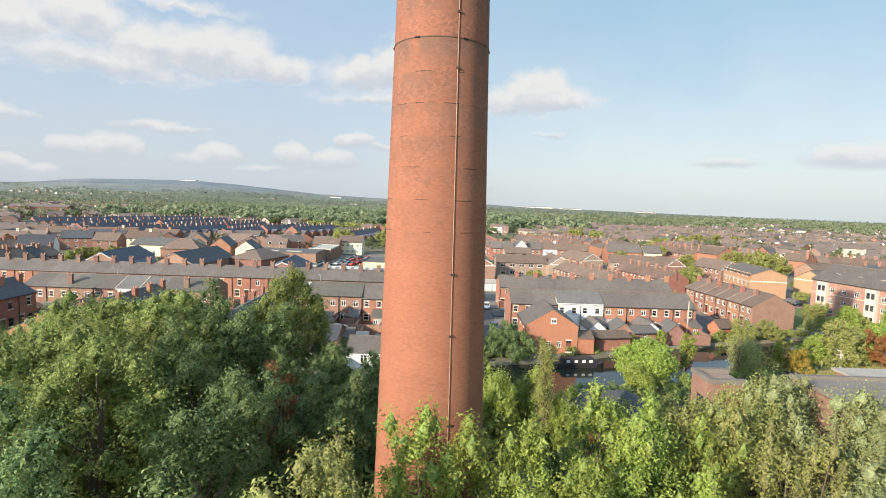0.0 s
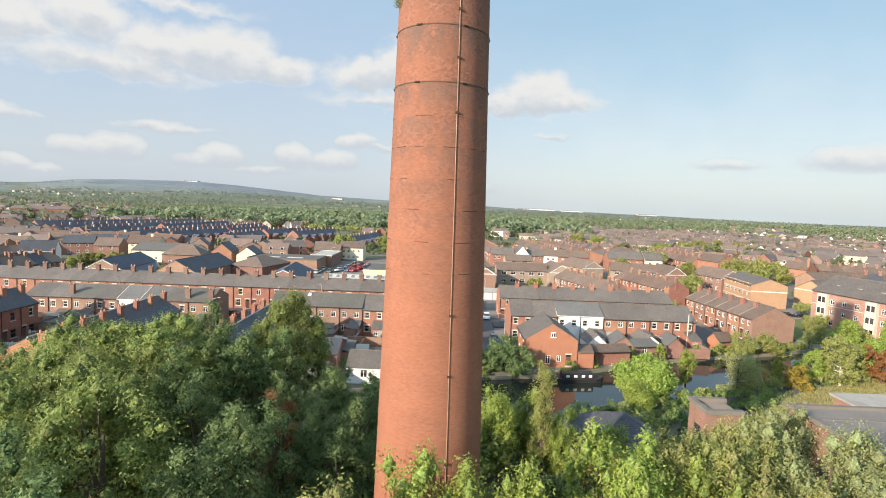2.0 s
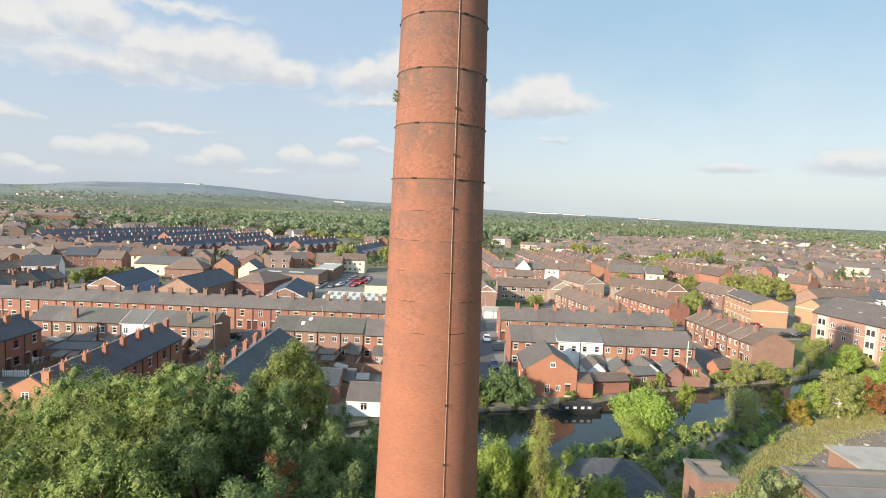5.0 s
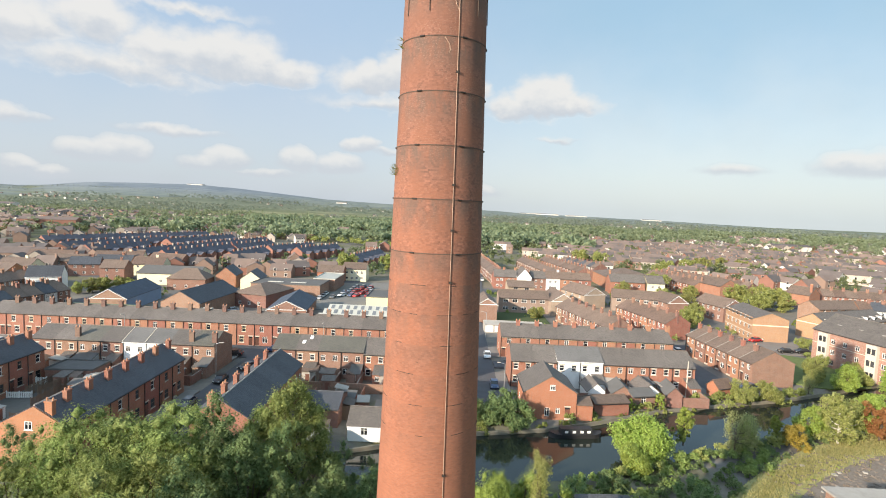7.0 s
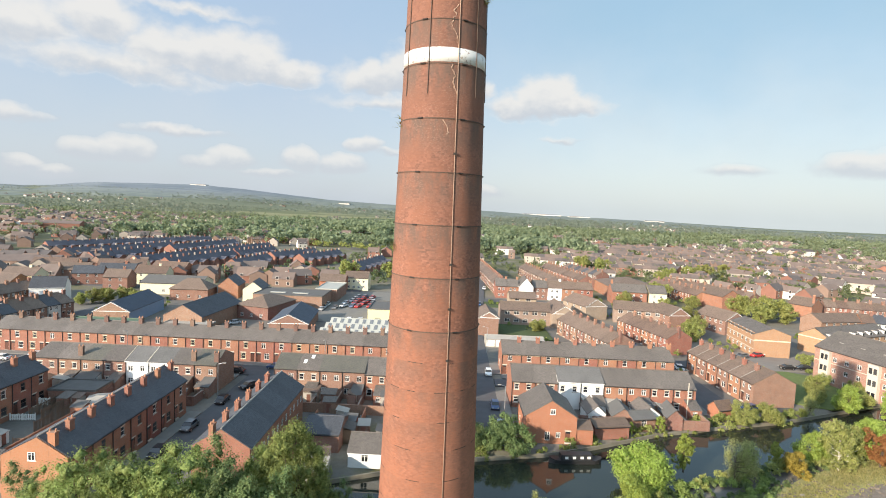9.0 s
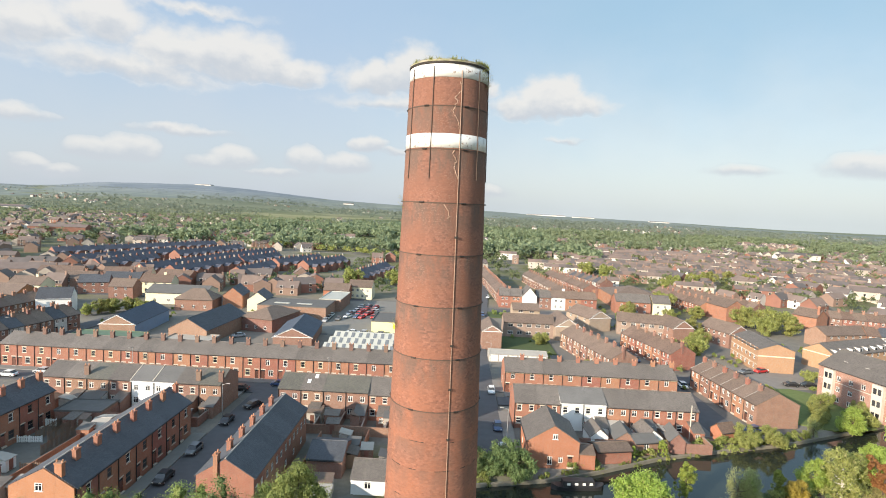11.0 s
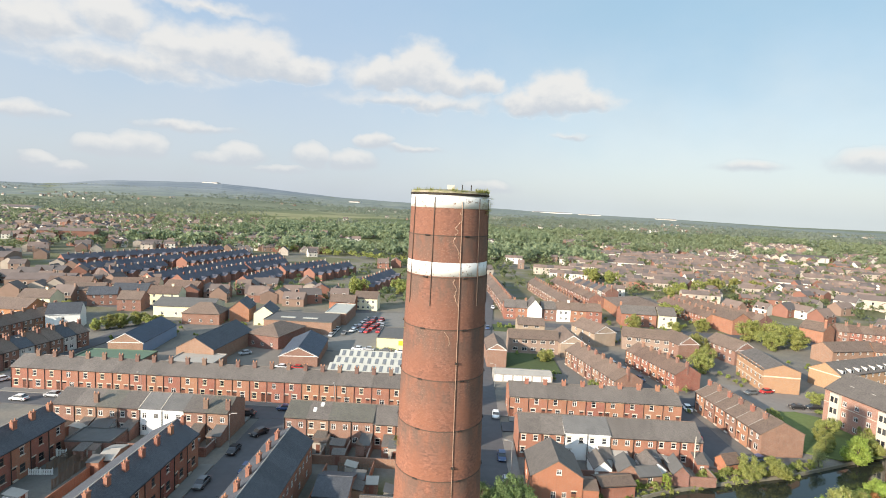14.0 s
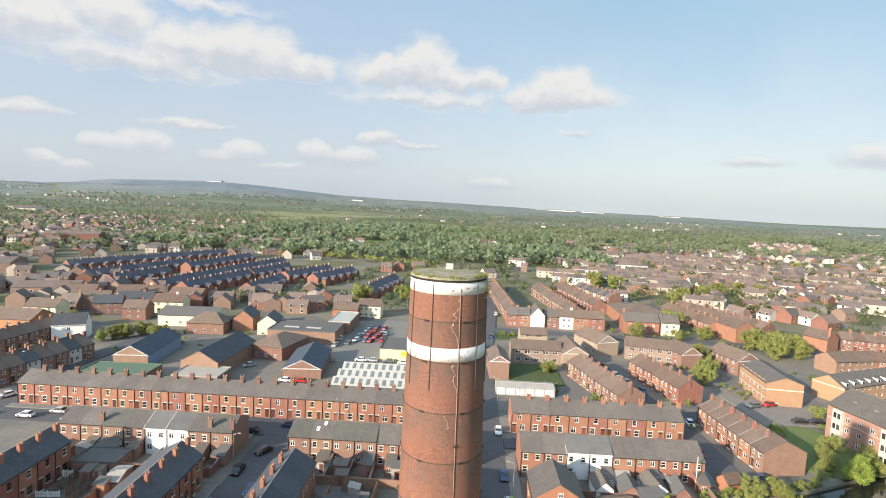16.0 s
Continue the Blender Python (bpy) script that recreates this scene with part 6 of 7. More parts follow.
def leaf_mesh(name, v, material):
    me = bpy.data.meshes.new(name)
    k = len(v) // 3
    me.vertices.add(3 * k)
    me.loops.add(3 * k)
    me.polygons.add(k)
    me.vertices.foreach_set("co", v.astype(np.float32).ravel())
    me.loops.foreach_set("vertex_index", np.arange(3 * k, dtype=np.int32))
    me.polygons.foreach_set("loop_start", np.arange(0, 3 * k, 3, dtype=np.int32))
    me.polygons.foreach_set("loop_total", np.full(k, 3, dtype=np.int32))
    me.materials.append(material)
    me.update(calc_edges=True)
    return me


def crown_clumps(gen, n, rx, rz, zc, lobes=6):
    """Clump centres over an uneven crown made of several lobes."""
    lobe_at = gen.normal(size=(lobes, 3)) * np.array([0.42, 0.42, 0.38])
    lobe_r = 0.42 + 0.28 * gen.random(lobes)
    pts = []
    while len(pts) < n:
        i = gen.integers(lobes)
        d = gen.normal(size=3)
        d /= np.linalg.norm(d)
        p = lobe_at[i] + d * lobe_r[i] * (0.75 + 0.3 * gen.random())
        if sum(np.linalg.norm(p - q) < r * 0.72 for q, r in zip(lobe_at, lobe_r)) == 0 and p[2] > -0.95:
            pts.append(p)
    return np.array(pts) * [rx, rx, rz] + [0, 0, zc]


def lumps(gen, centres, radii, flat, material):
    """The dense inner foliage of each clump: uneven rounded lumps with smooth shading, as one mesh."""
    nu, nv = 4, 3
    th = np.linspace(0, 2 * np.pi, nu, endpoint=False)
    ph = np.linspace(0.12, np.pi - 0.12, nv)
    unit = np.array([[np.sin(q) * np.cos(p), np.sin(q) * np.sin(p), np.cos(q)] for q in ph for p in th])
    idx = [(j * nu + i, (j + 1) * nu + i, (j + 1) * nu + (i + 1) % nu, j * nu + (i + 1) % nu) for j in range(nv - 1) for i in range(nu)]
    idx = np.array(idx + [(0, 1, 2, 3), (11, 10, 9, 8)])
    v = centres[:, None] + unit[None] * (0.6 + 0.7 * gen.random((len(centres), nu * nv, 1))) * radii[:, None, None] * np.array([1, 1, flat])
    f = (idx[None] + (np.arange(len(centres)) * nu * nv)[:, None, None]).reshape(-1)
    me = bpy.data.meshes.new("inner_foliage")
    k = len(f) // 4
    v = v.reshape(-1, 3)
    me.vertices.add(len(v))
    me.loops.add(4 * k)
    me.polygons.add(k)
    me.vertices.foreach_set("co", v.astype(np.float32).ravel())
    me.loops.foreach_set("vertex_index", f.astype(np.int32))
    me.polygons.foreach_set("loop_start", np.arange(0, 4 * k, 4, dtype=np.int32))
    me.polygons.foreach_set("loop_total", np.full(k, 4, dtype=np.int32))
    me.polygons.foreach_set("use_smooth", np.full(k, True))
    me.materials.append(material)
    me.update(calc_edges=True)
    return me


def tree(seed, height, spread, leaf, label, clumps, per, size, bark=None, droop=0.0, low=0.25, clump_r=0.2, name="tree", lobes=7, flat=0.9, core=0.7, cone=0.0, dome=0.0):
    gen = np.random.default_rng(seed)
    t = root(name, label, "tree")
    zc, rz = height * (1 + low) / 2, height * (1 - low) / 2
    pts = crown_clumps(gen, clumps, spread, rz, zc, lobes)
    if dome:
        # a broad upswept dome: leafy shoots over a rounded cone
        rr, th = spread * np.sqrt(gen.random(clumps)), gen.random(clumps) * 2 * np.pi
        pts = np.stack([rr * np.cos(th), rr * np.sin(th), height - dome * (rr / spread) ** 2.2 * (0.9 + 0.25 * gen.random(clumps))], 1)
        pts[:, 2] -= height * 0.35 * gen.random(clumps) ** 3
    radii = spread * clump_r * (0.65 + 0.7 * gen.random(len(pts)))
    # bring the crown to its full height and width
    hi, lo = (pts[:, 2] + radii * 0.8 * flat).max(), pts[:, 2].min()
    pts[:, 2] = height * 0.1 + (pts[:, 2] - lo) * (height * 0.9 / (hi - lo))
    if not dome:
        pts[:, :2] *= spread / np.percentile(np.hypot(pts[:, 0], pts[:, 1]), 96)
    if cone:
        pts[:, :2] *= (1.25 - cone * pts[:, 2:] / height)
    bm = bmesh.new()
    tr = 0.018 * height + 0.05
    lean = gen.normal(size=2) * 0.02 * height
    knots = [Vector((lean[0] * k * k, lean[1] * k * k, height * 0.75 * k)) for k in (0, 0.25, 0.5, 0.75, 1.0)]
    for i, (a, b) in enumerate(zip(knots, knots[1:])):
        tube(bm, a, b, tr * (1 - 0.2 * i), tr * (0.8 - 0.2 * i), 9)
    for j in gen.choice(len(pts), min(16, len(pts)), replace=False):
        p = Vector(pts[j])
        s = knots[1].lerp(knots[3], float(gen.random()))
        m = s.lerp(p, 0.55) + Vector((0, 0, -0.05 * height))
        tube(bm, s, m, tr * 0.4, tr * 0.25, 6)
        tube(bm, m, p, tr * 0.25, tr * 0.06, 5)
    part("trunk", bm, bark or BARK, t)
    near_by = size < 0.16
    v = [leaf_cloud(gen, pts, radii * 1.2, int(per * (1.9 if near_by else 1.7)), size * (0.80 if near_by else 0.84), droop, flat, 0.42, 0.52)]
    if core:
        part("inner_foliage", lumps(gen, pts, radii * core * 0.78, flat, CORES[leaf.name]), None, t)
    part("crown", leaf_mesh("crown", np.concatenate(v), leaf), None, t)
    return t


def stand(template, spots):
    """Copies of a tree at (x, y, turn, height factor)."""
    for i, (x, y, turn, f) in enumerate(spots):
        m = Matrix.Translation((x, y, 0.0)) @ pose(0, 0, 0, 0, 0, turn) @ Matrix.Diagonal((f, f, f, 1))
        if i == 0:
            template.matrix_basis = m
        else:
            c = copy_thing(template, Matrix.Identity(4))
            c.matrix_basis = m


# the wood below the chimney
oak = tree(1, 17.7, 4.5, LEAF_A, "broad green tree in full leaf, part of a dense wood", 135, 92, 0.13, clump_r=0.19)
stand(oak, [(-20.5, 30.5, 0, 1.05), (-25.5, 36.5, 140, 1.0), (-30.5, 45.5, 250, 0.97), (-37, 43.0, 60, 0.86), (-29.0, 30.0, 300, 1.02), (-23.5, 24.0, 75, 1.01), (-25.0, 50.0, 20, 1.0), (-38.5, 50, 170, 0.86), (-28.2, 47.0, 90, 0.99), (-34.2, 47.5, 320, 0.98), (-22.0, 41.5, 45, 0.96), (-23.5, 46.8, 130, 1.04), (-27.0, 45.6, 210, 1.01), (-33.0, 45.8, 15, 0.96)])
# stands where the wood is shaded; the shade is in the leaf colour
elm = tree(2, 17.1, 4.1, LEAF_DARK_SHADE, "rounded green tree crowding its neighbours, shade put into its leaf colour", 125, 92, 0.125, low=0.2, clump_r=0.2)
stand(elm, [(-17.8, 38.0, 0, 0.98), (-12.6, 36.5, 110, 0.88), (-21.0, 46.5, 200, 0.98), (-13.2, 27.0, 290, 0.95), (-44, 54, 30, 0.72), (-7.5, 38.5, 10, 0.72), (-31.5, 50.5, 140, 0.98), (-17.6, 45.6, 250, 0.98), (-20.0, 46.8, 340, 1.08), (-10.8, 55.6, 60, 0.72), (-7.2, 54.0, 180, 0.66), (-10.6, 48.4, 150, 0.80), (-8.0, 47.0, 265, 0.70), (-5.4, 42.4, 110, 0.56), (-11.0, 44.0, 30, 0.80), (-9.2, 40.4, 200, 0.78), (-16.7, 20.7, 0, 1.03), (-10.9, 19.0, 110, 0.98)])
ash = tree(3, 19.4, 5.0, LEAF_A, "tall green tree with an upswept crown", 215, 92, 0.125, low=0.12, flat=1.3, clump_r=0.16, dome=12.0)
stand(ash, [(-15.0, 51.6, 0, 1.0), (-19.5, 55, 220, 0.78), (-28.0, 41.0, 300, 0.82)])
lime = tree(4, 16.0, 2.9, LEAF_B, "bright green young tree with upright shoots", 110, 92, 0.115, low=0.15, lobes=9, flat=1.5, clump_r=0.22)
stand(lime, [(9.2, 29.0, 0, 1.03), (4.6, 26.0, 120, 0.97), (12.8, 31.0, 220, 0.95), (1.6, 25.2, 60, 1.0), (7.0, 23.4, 310, 0.92), (15.0, 28.6, 15, 0.93), (-0.8, 24.9, 190, 1.03), (10.4, 26.2, 77, 0.98), (4.0, 21.6, 140, 0.88), (13.2, 24.2, 250, 0.88)])
thorn = tree(5, 16.4, 2.6, LEAF_C, "olive-leaved tree turning brown at its tips", 85, 80, 0.115, low=0.15, lobes=9, flat=1.6, clump_r=0.24)
stand(thorn, [(20.7, 32.6, 0, 0.98), (17.4, 30.6, 140, 0.95), (18.6, 26.2, 250, 0.95), (16.4, 35.0, 30, 0.82), (-5.0, 20.6, 200, 1.05), (-7.6, 17.6, 310, 1.0), (-2.4, 18.6, 75, 0.95), (19.6, 36.6, 110, 0.80), (14.6, 32.8, 190, 0.88), (15.8, 29.8, 260, 0.95), (18.2, 33.6, 320, 0.92)])
sallow = tree(6, 16.6, 3.0, LEAF_F, "grey-green willow with fine upright leaves", 105, 84, 0.11, low=0.12, lobes=8, flat=1.4, clump_r=0.21)
stand(sallow, [(23.0, 28.4, 0, 1.0), (22.6, 31.8, 100, 0.98), (26.2, 26.0, 200, 1.0), (30.0, 25.2, 300, 1.0), (23.4, 23.5, 45, 0.98), (20.4, 22.4, 160, 0.95), (27.5, 21.8, 20, 0.98), (33.5, 25.6, 80, 0.97), (26.8, 29.6, 130, 0.98), (26.4, 33.2, 230, 0.94), (26.0, 36.8, 10, 0.88), (25.6, 40.4, 290, 0.82)])
alder = tree(7, 10.8, 3.3, LEAF_B, "light green leafy tree by the towpath", 110, 110, 0.11, low=0.1, lobes=8, flat=1.4, clump_r=0.22)
stand(alder, [(6.3, 53.2, 0, 0.93), (9.8, 55.5, 120, 0.86), (3.0, 56.5, 220, 0.8), (13.0, 52.0, 300, 0.70), (7.5, 60.5, 30, 0.62), (14.5, 57.5, 80, 0.6), (16.6, 47.6, 200, 0.8), (20.2, 46.2, 40, 0.78)])
poplar = tree(8, 13.2, 1.2, LEAF_C, "slender young tree with pale twigs", 50, 80, 0.11, low=0.1, lobes=9, clump_r=0.4, flat=1.6, core=0.3)
stand(poplar, [(10.6, 51.2, 0, 1.0)])
rowan = tree(9, 15.0, 1.8, LEAF_E, "reddish autumn tree among green ones", 26, 90, 0.1, low=0.55, lobes=6, clump_r=0.26)
stand(rowan, [(-12.2, 39.6, 0, 0.95), (12.6, 38.0, 80, 0.72)])
bush = tree(10, 6.5, 3.4, LEAF_DARK_SHADE, "dense dark bush on the canal bank", 90, 70, 0.2, low=0.05, lobes=7, name="bush")
stand(bush, [(9.8, 89.2, 0, 0.95), (13.2, 88.8, 90, 0.85), (6.0, 89.0, 200, 0.8), (17.5, 62.5, 40, 0.7), (23.5, 66, 140, 0.6), (26, 50, 220, 0.8), (33, 63, 100, 0.75), (38, 57, 10, 0.8), (13.0, 45.0, 300, 1.0), (17.5, 44.5, 20, 0.9), (27.5, 45.5, 70, 0.9)])
bank = tree(11, 6.7, 5.0, LEAF_B, "broad round green tree at the water's edge", 190, 70, 0.22, low=0.06, lobes=8)
stand(bank, [(32.3, 78.0, 0, 0.96), (29.3, 75.0, 120, 0.6)])
slim = tree(12, 9.5, 2.4, LEAF_B, "slim light green tree at the water's edge", 80, 60, 0.2, low=0.1, lobes=7)
stand(slim, [(40.3, 84.0, 0, 0.66), (42.5, 99.3, 100, 0.36), (36.0, 97.4, 200, 0.3), (57.2, 86.6, 50, 0.5), (50.4, 83.6, 140, 0.5)])
grey = tree(13, 10.0, 4.2, LEAF_F, "grey-green drooping willow over the canal", 64, 44, 0.19, low=0.08, droop=1.1, lobes=9, flat=1.5, core=0)
stand(grey, [(47.0, 81.0, 0, 0.72), (51.5, 84.0, 130, 0.64), (80.5, 113, 75, 0.42)])
sally = tree(20, 5.6, 3.2, LEAF_C, "round olive bush on the far canal bank", 90, 80, 0.17, low=0.04, lobes=7, name="bush")
stand(sally, [(62.6, 106.2, 0, 0.78), (68.2, 107.4, 120, 0.8), (89.5, 124.5, 30, 0.7), (94.5, 131.5, 200, 0.8), (86.5, 120.0, 300, 0.6), (97.5, 121.5, 80, 0.8), (93.5, 118.5, 150, 0.7), (101, 126, 10, 0.7), (82.5, 133, 260, 0.5), (86.0, 139, 60, 0.55), (80.5, 127.5, 140, 0.45)])
# a lighter green than the other lawns, sunlight put into its base colour
patch("lawn", [(78.5, 121), (88, 116.5), (99, 119), (105, 138), (94, 146), (83, 143)], 0.29, plain_mat("sunlit_lawn", (0.12, 0.15, 0.05), 0.95, 0.35, 0.8, dirt=0.2), "rough lawn between the terrace and the flats", "lawn")
gold = tree(14, 6.0, 2.8, LEAF_D, "golden autumn bush by the canal", 80, 60, 0.22, low=0.05, lobes=6, name="bush")
stand(gold, [(58.8, 83.6, 0, 0.75)])
maple = tree(15, 8.5, 3.8, LEAF_B, "green tree beside the towpath", 120, 60, 0.24, low=0.12, lobes=7)
stand(maple, [(64.8, 88.8, 0, 0.68), (74.5, 92.6, 210, 0.66), (79.8, 96.0, 20, 0.7), (78.5, 91.5, 60, 0.85), (89, 97, 150, 0.8), (98, 101, 240, 0.9), (90, 114.5, 30, 0.75), (98, 112, 200, 0.9), (85, 92.5, 100, 0.9), (106, 100, 320, 1.0)])
birch = tree(16, 9.5, 3.2, LEAF_C, "white-stemmed birch with thin foliage", 90, 45, 0.2, bark=BIRCHBARK, low=0.2, lobes=7)
stand(birch, [(67.5, 86.6, 0, 1.0), (71.8, 90.4, 120, 0.8)])
russet = tree(17, 8.0, 2.2, LEAF_E, "russet autumn tree by the canal", 60, 55, 0.22, low=0.1, lobes=6)
stand(russet, [(76.0, 88.5, 0, 1.0), (81.0, 89.5, 100, 0.9)])
# trees among the streets
town = tree(18, 9.5, 5.2, LEAF_C, "round olive-green street tree", 70, 40, 0.4, low=0.12, lobes=8)
stand(town, [(133, 219, 0, 1.15), (126, 226, 60, 1.05), (140, 216, 120, 0.9), (84, 178, 200, 0.7), (89, 187, 250, 0.75), (92, 200, 90, 0.9), (33, 182, 180, 0.45), (30.5, 180, 20, 0.4),
             (-58, 290, 10, 1.1), (-127, 200, 40, 0.6), (-133, 193, 100, 0.62), (-130, 196, 170, 0.6), (-136, 189, 20, 0.5), (-121.5, 199, 60, 0.5), (-118, 201, 210, 0.5), (-112, 168, 300, 0.4), (-160, 205, 130, 0.8), (104, 262, 0, 1.0), (112, 240, 70, 0.7), (98, 234, 140, 0.6), (-34, 300, 60, 1.0), (-27, 322, 60, 0.8), (105, 152, 10, 0.42), (110, 150, 80, 0.5), (128, 214, 190, 0.85), (98, 384, 150, 1.20), (109, 382, 346, 1.10), (87, 400, 265, 0.90), (148, 350, 155, 0.90), (163, 359, 5, 1.00), (178, 368, 215, 1.10), (194, 373, 100, 1.10), (207, 373, 345, 1.00), (134, 334, 15, 0.80), (80, 237, 280, 0.80), (240, 360, 0, 0.90), (339, 547, 80, 1.10)])
amber = tree(19, 8.0, 3.8, LEAF_D, "yellow autumn street tree", 80, 40, 0.4, low=0.15, lobes=7)
stand(amber, [(-31, 322, 0, 0.9)])


# ---- far trees and woods ----
def wood(name, label, n, xr, yr, seed, material, keep, size=(7, 12), quads=46, leaf=0.55):
    gen = np.random.default_rng(seed)
    out = []
    made = 0
    tries = 0
    while made < n and tries < n * 30:
        tries += 1
        x, y = gen.uniform(*xr), gen.uniform(*yr)
        if not keep(x, y):
            continue
        made += 1
        h = gen.uniform(*size)
        r = h * gen.uniform(0.36, 0.52)
        k = quads // 6
        cl = gen.normal(size=(k, 3))
        cl /= np.linalg.norm(cl, axis=1)[:, None]
        cl[:, 2] = np.abs(cl[:, 2]) * 1.1 - 0.35
        c = cl * [r * .72, r * .72, h * .42] + [x, y, land(x, y) + h * .52]
        out.append(leaf_cloud(gen, c, np.full(k, r * 0.5), 6, max(leaf, r * 0.26 * leaf / 0.55)))
    if out:
        tagged(new(name, leaf_mesh(name, np.concatenate(out), material)), label, "trees", kind="stuff")


def nz(x, y, s, k):
    return noise.noise((x * s, y * s, k))


def in_view(x, y):
    return abs(x) < y * 0.98 + 30


# ---- the town further off ----
FAR_WALLS = {}
for nm, c in (("red", (0.25, 0.122, 0.09)), ("brown", (0.245, 0.165, 0.128)), ("pale", (0.42, 0.36, 0.30)), ("white", (0.60, 0.56, 0.50))):
    k = Nodes("far_wall_" + nm, 0.85)
    FAR_WALLS[nm] = k.colour(k.vary(k.vary(c, k.noise(k.place(), 0.3, 4), 0.2), k.island(), 0.15))
k = Nodes("far_roof", 0.7)
FAR_ROOF = k.colour(k.vary(k.mix(k.island(), (0.108, 0.094, 0.09), (0.215, 0.152, 0.122)), k.noise(k.place(), 0.25, 4), 0.3))
k = Nodes("far_dark_roof", 0.6)
FAR_DARK = k.colour(k.vary(k.mix(k.island(), (0.075, 0.077, 0.098), (0.115, 0.108, 0.125)), k.noise(k.place(), 0.25, 4), 0.25))


class Block:
    """Collects many simple far houses into one mesh with walls, roofs, windows and stacks."""

    def __init__(self):
        self.v, self.f, self.m = [], [], []

    def face(self, pts, m):
        i = len(self.v)
        self.v.extend(pts)
        self.f.append(tuple(range(i, i + len(pts))))
        self.m.append(m)

    def house(self, x, y, turn, w, d, he, hr, wall, stack=True, wins=2, z=0.0, stack_wall=1):
        ca, sa = math.cos(turn), math.sin(turn)

        def P(u, v, h):
            return (x + ca * u - sa * v, y + sa * u + ca * v, z + h)
        a, b = w / 2, d / 2
        o = 0.3
        for q in (((-a, -b), (a, -b)), ((a, b), (-a, b))):
            self.face([P(*q[0], -1), P(*q[1], -1), P(*q[1], he), P(*q[0], he)], wall)
        for s in (-a, a):
            self.face([P(s, -b, -1), P(s, b, -1), P(s, b, he), P(s, 0, hr), P(s, -b, he)], wall)
        drop = (hr - he) * o / b
        for s in (-1, 1):
            top = [P(-a - .1, s * (b + o), he - drop + .1), P(a + .1, s * (b + o), he - drop + .1), P(a + .1, 0, hr + .1), P(-a - .1, 0, hr + .1)]
            self.face(top, 4)
        for s in range(wins):
            for h in (1.0, 3.5):
                u = (s + 0.5) / wins * w - a
                for v, q in ((-b - 0.03, 1), (b + 0.03, 1)):
                    self.face([P(u - .55, v, h), P(u + .55, v, h), P(u + .55, v, h + 1.3), P(u - .55, v, h + 1.3)], 5)
                    self.face([P(u - .7, v * 0.998, h - .12), P(u + .7, v * 0.998, h - .12), P(u + .7, v * 0.998, h + 1.42), P(u - .7, v * 0.998, h + 1.42)], 3)
        if stack:
            u0, sx, sy, t = a - 0.3, 0.42, 0.3, hr + 1.05
            c = [(u0 - sx, -sy - .6), (u0 + sx, -sy - .6), (u0 + sx, sy - .6), (u0 - sx, sy - .6)]
            for i in range(4):
                p, q = c[i], c[(i + 1) % 4]
                self.face([P(*p, he), P(*q, he), P(*q, t), P(*p, t)], stack_wall)
            self.face([P(*p, t) for p in c], stack_wall)

    def done(self, name, label, roof=None):
        me = bpy.data.meshes.new(name)
        me.from_pydata(self.v, [], self.f)
        for m in (FAR_WALLS["red"], FAR_WALLS["brown"], FAR_WALLS["pale"], FAR_WALLS["white"], roof or FAR_ROOF, GLASS):
            me.materials.append(m)
        me.polygons.foreach_set("material_index", self.m)
        tagged(new(name, me), label, "houses", kind="stuff")


# parallel terraces to the left, each row a block of its own
rnd = random.Random(17)
for x0, y0, x1, y1 in ((-268, 340, -210, 450), (-229, 305, -205, 378), (-194, 356, -180, 430), (-204, 290, -195, 335), (-172, 280, -160.5, 344), (-162, 346, -144, 410), (-155, 280, -142.5, 340),
                       (-141, 338, -131, 382), (-121, 286, -116.5, 328), (-117, 336, -99.5, 380), (-97, 332, -81.5, 377), (-57, 294, -47, 352)):
    b = Block()
    turn = math.atan2(y1 - y0, x1 - x0)
    n = int(math.hypot(x1 - x0, y1 - y0) / 4.6)
    for i in range(n):
        f = (i + 0.5) / n
        b.house(x0 + (x1 - x0) * f, y0 + (y1 - y0) * f, turn, 4.62, 8.6, 5.2, 8.2, 0, True, 1, 0.0, (0, 2, 0, 1, 2)[i % 5])
    # back additions along the yard side
    for i in range(0, n - 1, 2):
        f = (i + 1.0) / n
        b.house(x0 + (x1 - x0) * f + 6.2 * math.sin(turn), y0 + (y1 - y0) * f - 6.2 * math.cos(turn), turn + math.pi / 2, 4.2, 4.6, 4.2, 5.6, 0, False, 0, 0.0, 1)
    b.done("terrace_row", "long dark-roofed terrace with a stack on every house", FAR_DARK)


